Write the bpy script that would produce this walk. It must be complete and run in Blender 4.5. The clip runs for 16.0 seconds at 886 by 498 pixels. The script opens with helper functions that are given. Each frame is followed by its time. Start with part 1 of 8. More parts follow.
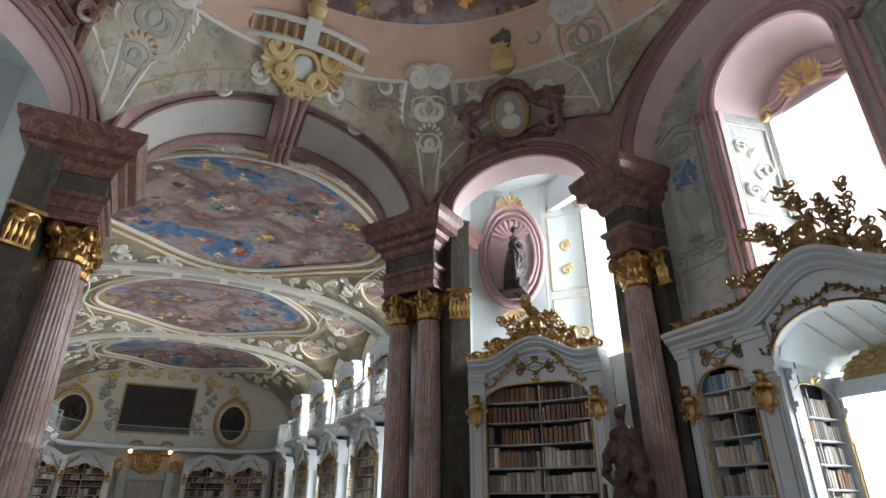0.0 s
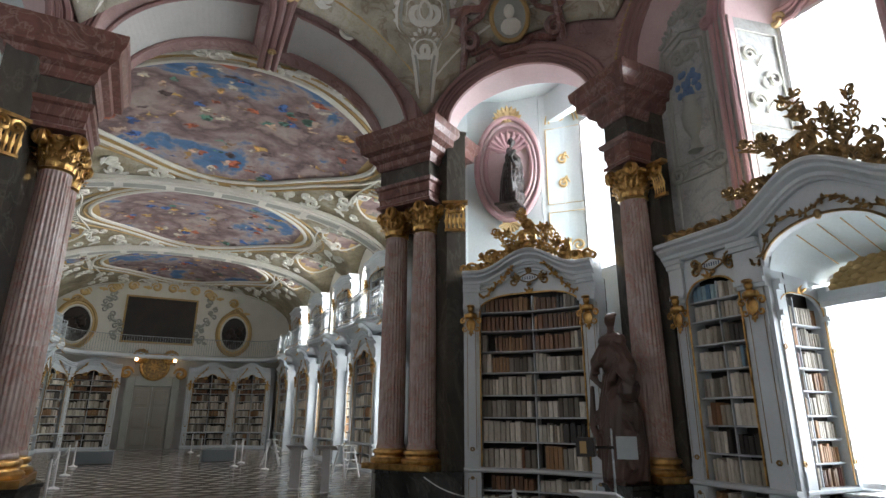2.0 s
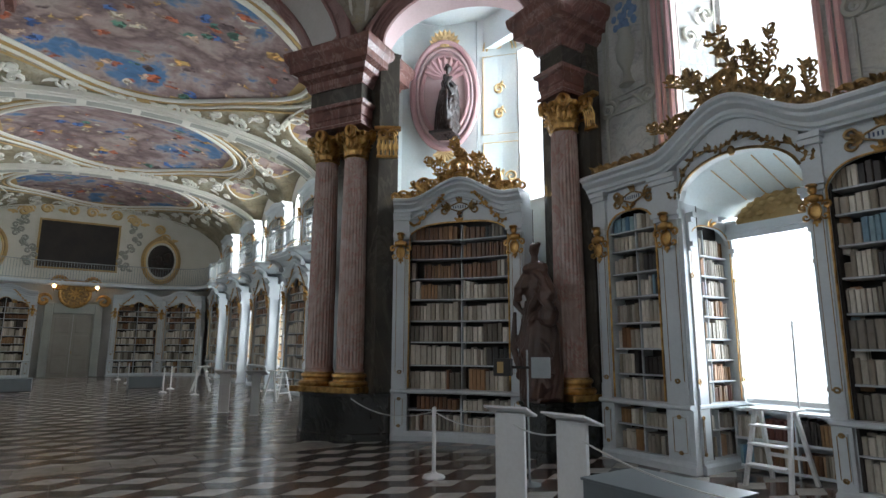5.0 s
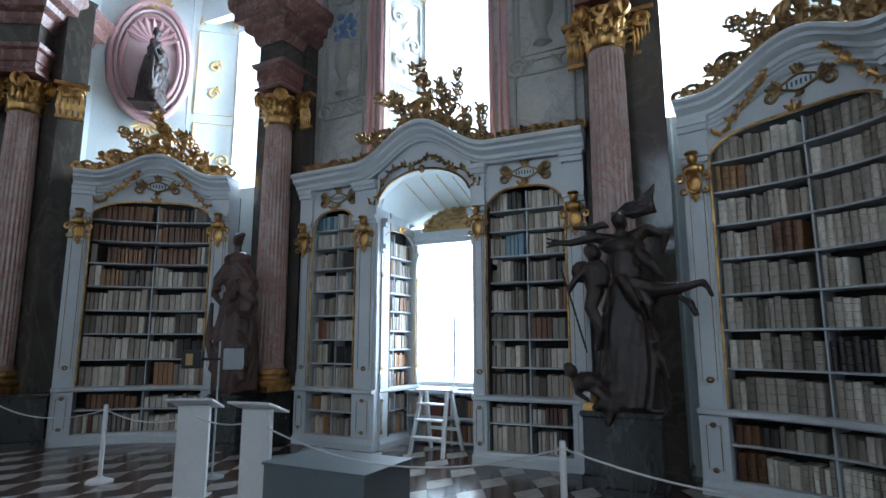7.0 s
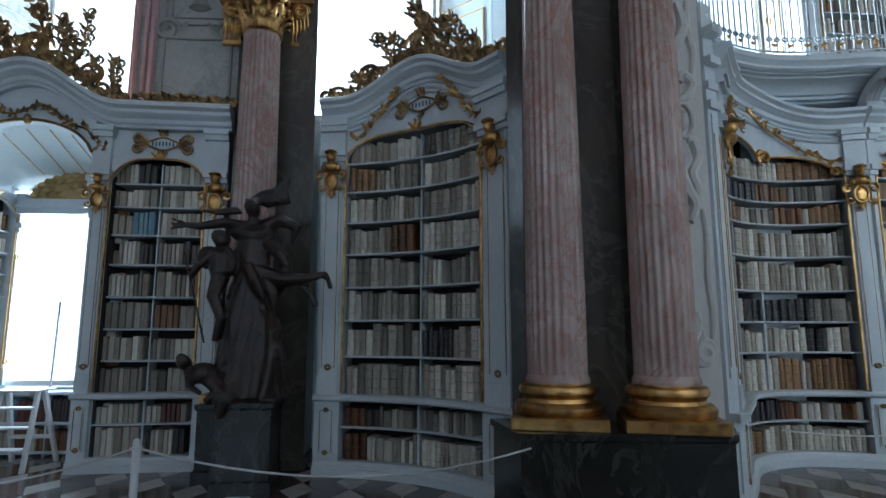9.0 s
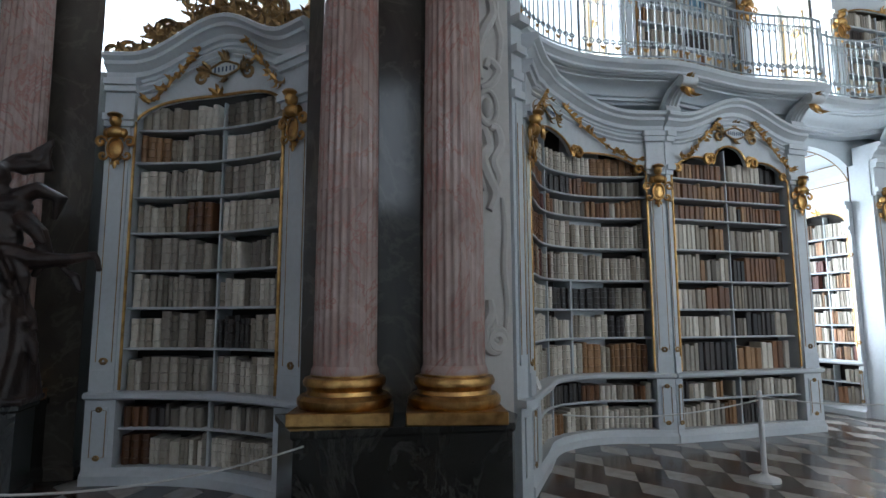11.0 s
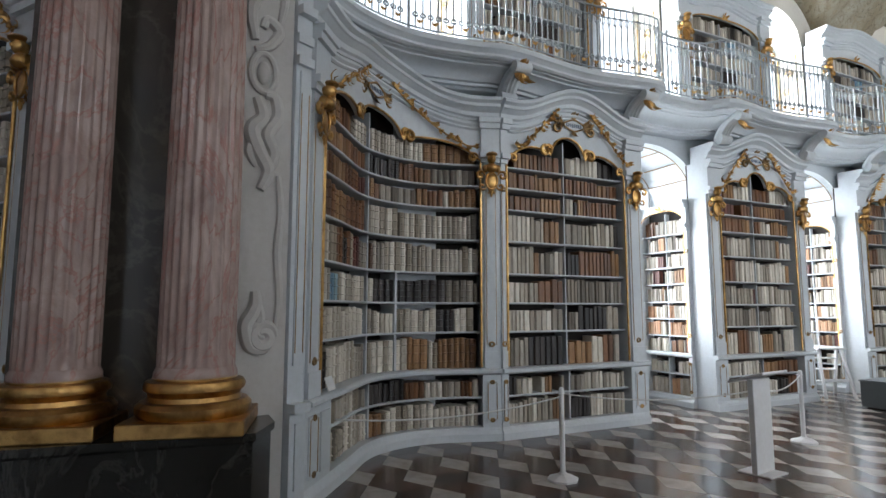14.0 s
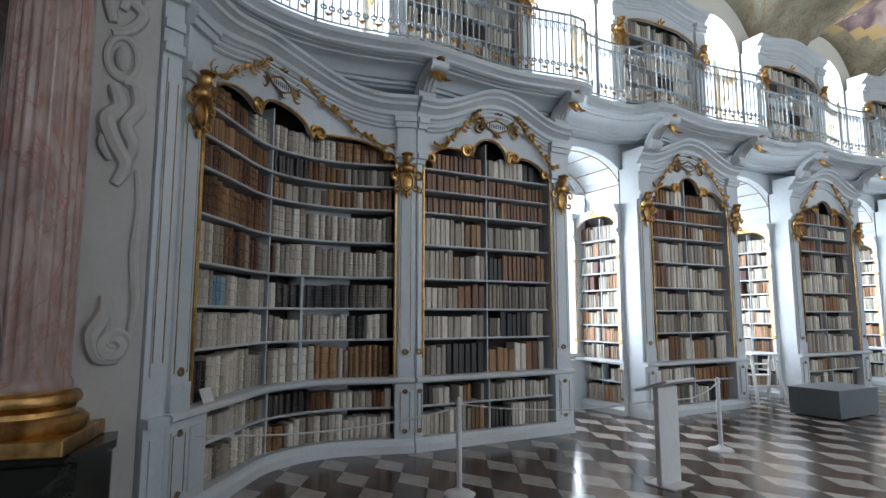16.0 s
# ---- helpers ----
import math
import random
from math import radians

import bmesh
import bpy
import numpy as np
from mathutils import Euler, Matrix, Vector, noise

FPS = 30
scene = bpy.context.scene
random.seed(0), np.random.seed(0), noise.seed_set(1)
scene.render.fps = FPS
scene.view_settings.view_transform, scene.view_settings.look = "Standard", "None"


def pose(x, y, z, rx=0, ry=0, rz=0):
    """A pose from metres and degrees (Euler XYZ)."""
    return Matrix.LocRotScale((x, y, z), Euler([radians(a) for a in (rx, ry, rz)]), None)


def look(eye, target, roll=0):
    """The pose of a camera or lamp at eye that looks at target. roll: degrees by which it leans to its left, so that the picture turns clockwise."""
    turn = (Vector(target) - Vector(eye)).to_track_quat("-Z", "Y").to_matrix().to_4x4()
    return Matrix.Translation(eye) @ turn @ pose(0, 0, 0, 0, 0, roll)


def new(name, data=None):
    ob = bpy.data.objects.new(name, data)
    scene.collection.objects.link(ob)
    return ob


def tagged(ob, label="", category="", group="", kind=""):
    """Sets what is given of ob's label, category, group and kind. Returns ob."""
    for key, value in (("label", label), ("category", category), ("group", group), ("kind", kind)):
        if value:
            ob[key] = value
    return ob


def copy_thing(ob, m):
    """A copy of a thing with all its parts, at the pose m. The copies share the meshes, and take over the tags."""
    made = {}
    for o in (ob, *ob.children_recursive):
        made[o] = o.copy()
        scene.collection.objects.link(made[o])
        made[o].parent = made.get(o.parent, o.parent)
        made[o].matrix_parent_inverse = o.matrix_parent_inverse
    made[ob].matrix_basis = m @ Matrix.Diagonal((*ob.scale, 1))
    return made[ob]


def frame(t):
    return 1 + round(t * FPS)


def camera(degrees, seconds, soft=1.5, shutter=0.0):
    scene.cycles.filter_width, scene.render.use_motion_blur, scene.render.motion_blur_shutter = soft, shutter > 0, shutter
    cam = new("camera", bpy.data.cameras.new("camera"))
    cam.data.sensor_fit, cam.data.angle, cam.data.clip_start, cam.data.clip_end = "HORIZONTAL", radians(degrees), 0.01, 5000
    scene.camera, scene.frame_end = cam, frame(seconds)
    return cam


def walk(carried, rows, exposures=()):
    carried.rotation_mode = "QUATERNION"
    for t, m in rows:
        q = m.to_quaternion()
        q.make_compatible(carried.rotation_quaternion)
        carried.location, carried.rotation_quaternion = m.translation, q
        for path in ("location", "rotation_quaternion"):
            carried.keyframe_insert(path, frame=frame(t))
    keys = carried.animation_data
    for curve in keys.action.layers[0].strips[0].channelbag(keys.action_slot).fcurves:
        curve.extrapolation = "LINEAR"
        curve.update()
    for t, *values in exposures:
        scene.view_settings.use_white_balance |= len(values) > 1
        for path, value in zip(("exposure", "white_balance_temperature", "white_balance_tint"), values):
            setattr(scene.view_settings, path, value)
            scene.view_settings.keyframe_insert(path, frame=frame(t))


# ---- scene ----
cam = camera(76.4, 16.0)
METRES, EYE, TILT, LEAN, TURN = 4.3, 1.83, 0.0, 0.0, -27.0
ROWS = [
    (0.0, 0.0, 0.0, 0.0, -0.08, 25.08, -0.17),
    (0.5, -0.0, 0.0026, -0.0044, -0.13, 23.1, -0.18),
    (1.0, 0.0001, 0.0056, -0.0094, -0.23, 20.83, -0.2),
    (1.5, 0.0001, 0.0084, -0.0138, -0.28, 18.58, -0.22),
    (2.0, 0.0004, 0.0121, -0.0183, -0.57, 16.64, -0.24),
    (2.5, -0.001, 0.0154, -0.0232, -0.8, 15.01, -0.24),
    (3.0, -0.0003, 0.0189, -0.0275, -0.93, 12.82, -0.22),
    (5.5, 0.0528, 0.0126, -0.043, -12.19, 8.54, -0.09),
    (6.0, 0.0488, -0.008, -0.0464, -21.84, 8.46, -0.05),
    (6.5, 0.046, -0.0336, -0.0433, -29.36, 8.34, 0.02),
    (7.0, 0.0501, -0.0602, -0.0441, -35.58, 9.2, 0.05),
    (7.5, 0.0716, -0.0883, -0.0458, -42.16, 9.56, 0.03),
    (8.0, 0.1003, -0.1251, -0.0456, -50.08, 9.08, 0.03),
    (8.5, 0.1195, -0.1455, -0.0462, -58.51, 8.69, 0.02),
    (9.0, 0.1575, -0.1568, -0.0496, -66.86, 8.37, 0.01),
    (9.5, 0.1895, -0.1679, -0.0455, -72.52, 9.1, 0.05),
    (10.0, 0.2174, -0.2038, -0.0461, -75.14, 8.82, 0.11),
    (12.5, 0.3517, -0.4255, -0.0393, -84.77, 4.39, 0.08),
    (13.0, 0.3726, -0.4672, -0.0417, -85.49, 4.45, 0.05),
    (13.5, 0.4026, -0.504, -0.0415, -87.31, 5.53, 0.01),
    (14.0, 0.427, -0.5487, -0.0396, -88.54, 6.09, -0.04),
    (14.5, 0.4349, -0.6056, -0.0373, -86.99, 5.77, -0.05),
    (15.0, 0.444, -0.6445, -0.039, -89.21, 6.43, -0.01),
    (15.5, 0.466, -0.6845, -0.0415, -90.14, 7.34, -0.01),
    (16.0, 0.4946, -0.7238, -0.04, -91.29, 6.72, -0.01),
]
EXPOSURES = [(0.0, 0.08, 6550, 10), (3.0, 0.05, 6500, 10), (5.5, 0.05, 6050, 6), (7.5, 0.32, 5250, 3), (9.0, -0.06, 5200, 2), (10.0, -0.22, 5300, 3), (12.5, 0.10, 6250, 12), (14.5, -0.10, 6050, 10), (16.0, -0.26, 5900, 9)]
walk(cam, [(t, pose(0, 0, EYE, TILT, LEAN, TURN) @ pose(METRES * x, METRES * y, METRES * z, 90 + pitch, roll, yaw)) for t, x, y, z, yaw, pitch, roll in ROWS], EXPOSURES)

# world, sun and daylight
world = bpy.data.worlds.new("world")
scene.world = world
world.use_nodes = True
wn = world.node_tree
sky = wn.nodes.new("ShaderNodeTexSky")
sky.sky_type = "NISHITA"
sky.sun_disc = False
sky.sun_elevation = radians(38)
sky.sun_rotation = radians(75)
wn.links.new(sky.outputs[0], wn.nodes["Background"].inputs[0])
wn.nodes["Background"].inputs[1].default_value = 0.12
sun_data = bpy.data.lights.new("sun", "SUN")
sun_data.energy, sun_data.angle, sun_data.color = 3.0, radians(0.5), (1.0, 0.95, 0.87)
sun = new("sun", sun_data)
sun.matrix_world = look((30, 12, 26), (3, 5, 0))

X0, Y0 = 1.5, 3.8          # centre of the dome
WEST = 2 * X0 - 7.0        # line of the west cases


def window_light(x, y, z, w, h, power, side=1, spread=125):
    d = bpy.data.lights.new("window_daylight", "AREA")
    d.shape, d.size, d.size_y, d.energy, d.color = "RECTANGLE", w, h, power, ((0.86, 0.93, 1.0) if abs(y - 3.8) < 9 else (0.94, 0.97, 0.98))
    d.energy = power * (1.15 if side > 0 else (0.03 if abs(y - 3.8) < 9 else (0.06 if y > 0 else 0.34)))
    d.spread = radians(spread)
    ob = new("window_daylight", d)
    ob.matrix_world = look((x, y, z), (x - side, y, z))
    PANES.append((x + 0.02 * side, y, z, w, h, side))
    return ob


PANES = []


# ---------- materials ----------
def node_material(name, rough=0.5, metal=0.0, spec=0.5):
    m = bpy.data.materials.new(name)
    m.use_nodes = True
    b = m.node_tree.nodes["Principled BSDF"]
    b.inputs["Roughness"].default_value = rough
    b.inputs["Metallic"].default_value = metal
    b.inputs["Specular IOR Level"].default_value = spec
    return m, m.node_tree, b


def coords(nt, scale=(1, 1, 1), space="Object"):
    if space == "World":
        src = nt.nodes.new("ShaderNodeNewGeometry").outputs["Position"]
    else:
        src = nt.nodes.new("ShaderNodeTexCoord").outputs[space]
    mp = nt.nodes.new("ShaderNodeMapping")
    mp.inputs["Scale"].default_value = scale
    nt.links.new(src, mp.inputs[0])
    return mp.outputs[0]


def noise_tex(nt, vec, scale, detail=4, dist=0.0, rough=0.55):
    n = nt.nodes.new("ShaderNodeTexNoise")
    n.inputs["Scale"].default_value = scale
    n.inputs["Detail"].default_value = detail
    n.inputs["Distortion"].default_value = dist
    n.inputs["Roughness"].default_value = rough
    nt.links.new(vec, n.inputs["Vector"])
    return n


def ramp(nt, fac, stops, interp="LINEAR"):
    r = nt.nodes.new("ShaderNodeValToRGB")
    r.color_ramp.interpolation = interp
    els = r.color_ramp.elements
    while len(els) < len(stops):
        els.new(0.5)
    for e, (p, c) in zip(els, stops):
        e.position, e.color = p, (*c, 1)
    nt.links.new(fac, r.inputs[0])
    return r.outputs[0]


def mix(nt, fac, a, b, mode="MIX"):
    m = nt.nodes.new("ShaderNodeMix")
    m.data_type, m.blend_type = "RGBA", mode
    for sock, v in ((m.inputs[0], fac), (m.inputs[6], a), (m.inputs[7], b)):
        if isinstance(v, (int, float)):
            sock.default_value = v
        elif isinstance(v, tuple):
            sock.default_value = (*v, 1)
        else:
            nt.links.new(v, sock)
    return m.outputs[2]


def bump(nt, b, height, strength=0.3, dist=0.01):
    n = nt.nodes.new("ShaderNodeBump")
    n.inputs["Strength"].default_value, n.inputs["Distance"].default_value = strength, dist
    nt.links.new(height, n.inputs["Height"])
    nt.links.new(n.outputs[0], b.inputs["Normal"])


def painted(name, c1, c2, rough=0.5, scale=1.2, bstr=0.08):
    m, nt, b = node_material(name, rough)
    v = coords(nt, space="World")
    big = noise_tex(nt, v, scale, 5)
    fine = noise_tex(nt, v, 22, 6)
    col = ramp(nt, big.outputs[0], [(0.3, c1), (0.7, c2)])
    dirt = ramp(nt, fine.outputs[0], [(0.32, (0.78, 0.76, 0.72)), (0.6, (1, 1, 1))])
    nt.links.new(mix(nt, 0.25, col, dirt, "MULTIPLY"), b.inputs["Base Color"])
    bump(nt, b, fine.outputs[0], bstr, 0.01)
    return m


def marble(name, base, vein, dark, rough=0.25, scale=1.6):
    m, nt, b = node_material(name, rough)
    v = coords(nt, (1, 1, 0.6), "World")
    cloud = noise_tex(nt, v, scale * 2.2, 7, 1.2, 0.65)
    vv = noise_tex(nt, v, scale, 6, 2.5, 0.6)
    line = ramp(nt, vv.outputs[0], [(0.47, (0, 0, 0)), (0.5, (1, 1, 1)), (0.53, (0, 0, 0))])
    col = ramp(nt, cloud.outputs[0], [(0.3, dark), (0.55, base), (0.75, tuple(min(1, c * 1.25) for c in base))])
    nt.links.new(mix(nt, line, col, vein), b.inputs["Base Color"])
    bump(nt, b, cloud.outputs[0], 0.08, 0.01)
    return m


M_WHITE = painted("pale_painted_wood", (0.53, 0.57, 0.60), (0.62, 0.655, 0.675), 0.42)
M_SHELF = painted("grey_shelf_paint", (0.46, 0.49, 0.51), (0.54, 0.57, 0.59), 0.5)
M_PLASTER = painted("wall_plaster", (0.46, 0.445, 0.42), (0.54, 0.525, 0.50), 0.8)
# near black: the shade behind the books is put into this colour
M_INNER = painted("case_back_in_shade", (0.020, 0.016, 0.014), (0.035, 0.029, 0.024), 0.8)
M_GREYBOX = painted("grey_laminate", (0.13, 0.15, 0.16), (0.15, 0.17, 0.18), 0.4, bstr=0.02)
M_PALEWALL = painted("pale_blue_plaster", (0.62, 0.70, 0.72), (0.70, 0.74, 0.72), 0.8)
M_PINKWALL = painted("pale_rose_plaster", (0.58, 0.42, 0.42), (0.66, 0.52, 0.51), 0.8)
M_STAND = painted("white_lacquer", (0.66, 0.66, 0.66), (0.72, 0.72, 0.72), 0.35, bstr=0.03)
M_ROPE = painted("white_cord", (0.5, 0.5, 0.49), (0.62, 0.62, 0.6), 0.8)
M_IRON = painted("grey_painted_iron", (0.25, 0.28, 0.29), (0.36, 0.39, 0.40), 0.45)
M_COLUMN = marble("rose_marble", (0.40, 0.30, 0.265), (0.36, 0.19, 0.16), (0.29, 0.19, 0.165), 0.25)
M_DARKMARBLE = marble("dark_green_marble", (0.013, 0.013, 0.011), (0.035, 0.034, 0.03), (0.007, 0.007, 0.006), 0.24, 1.4)
M_BACKMARBLE = marble("grey_brown_stucco_marble", (0.068, 0.061, 0.051), (0.095, 0.085, 0.072), (0.048, 0.044, 0.038), 0.12, 0.8)
M_REDMARBLE = marble("red_brown_marble", (0.17, 0.075, 0.06), (0.27, 0.17, 0.15), (0.09, 0.04, 0.034), 0.3)


def gold_material(name, c, rough, patina):
    m, nt, b = node_material(name, rough, 1.0)
    v = coords(nt, space="World")
    n = noise_tex(nt, v, 9, 5)
    nt.links.new(ramp(nt, n.outputs[0], [(0.3, patina), (0.6, c)]), b.inputs["Base Color"])
    bump(nt, b, noise_tex(nt, v, 60, 3).outputs[0], 0.25, 0.01)
    return m


M_GOLD = gold_material("gilding", (0.58, 0.355, 0.125), 0.32, (0.26, 0.14, 0.05))
M_DULLGOLD = gold_material("worn_gilding", (0.38, 0.25, 0.11), 0.42, (0.13, 0.09, 0.055))
M_BRONZE, nt, b = node_material("dark_bronze_painted_wood", 0.42)
v = coords(nt, space="World")
nt.links.new(ramp(nt, noise_tex(nt, v, 5, 6).outputs[0], [(0.3, (0.008, 0.006, 0.006)), (0.7, (0.042, 0.024, 0.018))]), b.inputs["Base Color"])
bump(nt, b, noise_tex(nt, v, 18, 5).outputs[0], 0.4, 0.03)


def leather(name, lo, hi, rough=0.6):
    m, nt, b = node_material(name, rough)
    info = nt.nodes.new("ShaderNodeObjectInfo")
    geo = nt.nodes.new("ShaderNodeNewGeometry")
    add = nt.nodes.new("ShaderNodeMath")
    add.operation = "ADD"
    nt.links.new(info.outputs["Random"], add.inputs[0])
    nt.links.new(geo.outputs["Random Per Island"], add.inputs[1])
    fr = nt.nodes.new("ShaderNodeMath")
    fr.operation = "FRACT"
    nt.links.new(add.outputs[0], fr.inputs[0])
    col = ramp(nt, fr.outputs[0], [(0.0, lo), (1.0, hi)])
    v = coords(nt, (1, 1, 0.35), "World")
    n = noise_tex(nt, v, 26, 5)
    stain = ramp(nt, n.outputs[0], [(0.3, (0.5, 0.46, 0.4)), (0.55, (1, 1, 1))])
    nt.links.new(mix(nt, 0.42, col, stain, "MULTIPLY"), b.inputs["Base Color"])
    bump(nt, b, n.outputs[0], 0.3, 0.004)
    return m


BOOKS = [
    leather("vellum", (0.25, 0.21, 0.155), (0.74, 0.69, 0.60)),
    leather("grey_vellum", (0.11, 0.092, 0.07), (0.42, 0.38, 0.32)),
    leather("tan_leather", (0.16, 0.08, 0.03), (0.34, 0.19, 0.085), 0.45),
    leather("brown_leather", (0.08, 0.034, 0.014), (0.22, 0.10, 0.042), 0.4),
    leather("dark_leather", (0.012, 0.010, 0.009), (0.045, 0.035, 0.03), 0.4),
    leather("oxblood_leather", (0.07, 0.018, 0.014), (0.16, 0.055, 0.038), 0.45),
    leather("blue_cloth", (0.07, 0.17, 0.28), (0.30, 0.42, 0.45), 0.6),
    leather("orange_cloth", (0.40, 0.20, 0.10), (0.55, 0.36, 0.22), 0.6),
]


def stone(name, a, b_, rough=0.1):
    m, nt, b = node_material(name, rough)
    info = nt.nodes.new("ShaderNodeObjectInfo")
    geo = nt.nodes.new("ShaderNodeNewGeometry")
    add = nt.nodes.new("ShaderNodeMath")
    add.operation = "ADD"
    nt.links.new(info.outputs["Random"], add.inputs[0])
    nt.links.new(geo.outputs["Random Per Island"], add.inputs[1])
    fr = nt.nodes.new("ShaderNodeMath")
    fr.operation = "FRACT"
    nt.links.new(add.outputs[0], fr.inputs[0])
    col = ramp(nt, fr.outputs[0], [(0, a), (1, b_)])
    v = coords(nt, space="World")
    n = noise_tex(nt, v, 5, 6, 1.0)
    nt.links.new(mix(nt, 0.6, col, ramp(nt, n.outputs[0], [(0.3, (0.62, 0.58, 0.55)), (0.6, (1, 1, 1))]), "MULTIPLY"), b.inputs["Base Color"])
    rr = nt.nodes.new("ShaderNodeMapRange")
    rr.inputs[3].default_value, rr.inputs[4].default_value = rough * 0.8, rough * 2.2
    nt.links.new(n.outputs[0], rr.inputs[0])
    nt.links.new(rr.outputs[0], b.inputs["Roughness"])
    bump(nt, b, noise_tex(nt, v, 2.2, 2).outputs[0], 0.06, 0.02)
    return m


M_TILE_W = stone("white_marble_tile", (0.38, 0.36, 0.33), (0.50, 0.48, 0.45), 0.13)
M_TILE_B = stone("red_brown_marble_tile", (0.075, 0.040, 0.030), (0.13, 0.068, 0.05), 0.11)
M_TILE_G = stone("dark_grey_marble_tile", (0.055, 0.047, 0.042), (0.095, 0.08, 0.07), 0.11)
M_THRESH = stone("pale_threshold_stone", (0.26, 0.235, 0.21), (0.34, 0.31, 0.28), 0.14)
M_GROUT = painted("grout", (0.06, 0.055, 0.05), (0.08, 0.07, 0.06), 0.6)


def fresco(name, scale=0.42):
    """Mauve clouds before a blue sky, with clusters of small draped figures."""
    m, nt, b = node_material(name, 0.85)
    v = coords(nt, space="World")
    cloud = noise_tex(nt, v, scale, 8, 0.35, 0.58)
    skyc = ramp(nt, cloud.outputs[0], [(0.28, (0.05, 0.13, 0.29)), (0.395, (0.09, 0.19, 0.35)), (0.44, (0.36, 0.29, 0.27)), (0.50, (0.25, 0.17, 0.165)), (0.55, (0.15, 0.10, 0.10)), (0.60, (0.33, 0.24, 0.22)), (0.68, (0.40, 0.33, 0.29)), (0.76, (0.16, 0.11, 0.11))])
    puff = noise_tex(nt, v, 1.9, 6, 0.6)
    skyc = mix(nt, 0.55, skyc, ramp(nt, puff.outputs[0], [(0.36, (0.50, 0.48, 0.50)), (0.50, (1, 1, 1)), (0.62, (0.74, 0.70, 0.70))]), "MULTIPLY")
    mask = ramp(nt, noise_tex(nt, v, 0.85, 3, 0.4).outputs[0], [(0.49, (0, 0, 0)), (0.53, (1, 1, 1))])
    wob = noise_tex(nt, v, 3.2, 5)

    def cells(size, amount):
        vo = nt.nodes.new("ShaderNodeTexVoronoi")
        vo.inputs["Scale"].default_value = size
        nt.links.new(mix(nt, amount, v, wob.outputs["Color"], "ADD"), vo.inputs["Vector"])
        sep = nt.nodes.new("ShaderNodeSeparateColor")
        nt.links.new(vo.outputs["Color"], sep.inputs[0])
        return vo, sep.outputs[0]
    vo, pick = cells(2.0, 0.6)
    fig = ramp(nt, pick, [(0.0, (0.42, 0.12, 0.06)), (0.14, (0.58, 0.36, 0.12)), (0.30, (0.06, 0.14, 0.40)), (0.42, (0.50, 0.36, 0.27)), (0.62, (0.09, 0.06, 0.06)), (0.74, (0.60, 0.54, 0.42)), (0.90, (0.09, 0.22, 0.17))], "CONSTANT")
    vo2, pick2 = cells(6.5, 0.35)
    limb = ramp(nt, pick2, [(0.0, (0.28, 0.20, 0.17)), (0.3, (1.0, 1.0, 1.0)), (0.62, (0.55, 0.46, 0.40)), (0.85, (1.5, 1.35, 1.2))], "CONSTANT")
    fig = mix(nt, 0.8, fig, limb, "MULTIPLY")
    near = ramp(nt, vo.outputs["Distance"], [(0.34, (1, 1, 1)), (0.46, (0, 0, 0))])
    both = mix(nt, 1.0, mask, near, "MULTIPLY")
    nt.links.new(mix(nt, both, skyc, fig), b.inputs["Base Color"])
    return m


def ornament(name, ground, line, dark, scale=1.5, rough=0.8):
    """Painted plaster: soft washes, faint brush lines and old dirt."""
    m, nt, b = node_material(name, rough)
    v = coords(nt, space="World")
    big = noise_tex(nt, v, 0.9, 5, 0.4)
    g = ramp(nt, big.outputs[0], [(0.30, tuple(c * 0.62 for c in ground)), (0.5, ground), (0.70, line)])
    w = noise_tex(nt, v, scale * 2.4, 3, 2.2, 0.5)
    touch = ramp(nt, w.outputs[0], [(0.36, (1, 1, 1)), (0.41, dark), (0.45, (1, 1, 1)), (0.60, (1, 1, 1)), (0.63, tuple(min(1.0, c * 2.4) for c in dark)), (0.66, (1, 1, 1))])
    c = mix(nt, 0.6, g, touch, "MULTIPLY")
    fine = noise_tex(nt, v, 26, 5)
    c = mix(nt, 0.4, c, ramp(nt, fine.outputs[0], [(0.35, (0.7, 0.68, 0.64)), (0.55, (1, 1, 1))]), "MULTIPLY")
    nt.links.new(c, b.inputs["Base Color"])
    bump(nt, b, w.outputs[0], 0.12, 0.06)
    return m


M_FRESCO = fresco("ceiling_fresco")
M_VAULT = ornament("vault_grisaille", (0.30, 0.255, 0.17), (0.50, 0.47, 0.38), (0.36, 0.27, 0.17), 1.3)
M_PENDENTIVE = ornament("pendentive_grisaille", (0.41, 0.37, 0.29), (0.60, 0.56, 0.47), (0.50, 0.40, 0.30), 0.5)
M_ARCH = ornament("painted_rose_arch", (0.33, 0.21, 0.195), (0.45, 0.32, 0.30), (0.62, 0.50, 0.48), 0.7)
M_DOMEPINK = painted("painted_pink_architecture", (0.62, 0.40, 0.29), (0.70, 0.50, 0.39), 0.85)
M_CREAM = painted("cream_stucco", (0.64, 0.62, 0.55), (0.72, 0.70, 0.64), 0.75)
M_BROWNWOOD = painted("brown_carved_wood", (0.035, 0.019, 0.014), (0.10, 0.052, 0.038), 0.45)
M_MOULD = painted("dark_rose_moulding", (0.23, 0.12, 0.11), (0.32, 0.19, 0.175), 0.6)
M_ROSE = painted("rose_stucco", (0.50, 0.30, 0.31), (0.60, 0.39, 0.39), 0.7)
M_ROSELIGHT = painted("light_rose_stucco", (0.58, 0.42, 0.42), (0.66, 0.50, 0.50), 0.75)
M_OCHRELIGHT = painted("light_ochre_stucco", (0.62, 0.42, 0.17), (0.70, 0.53, 0.28), 0.7)
M_FLOWERS = painted("painted_flowers", (0.10, 0.14, 0.11), (0.28, 0.15, 0.13), 0.8)
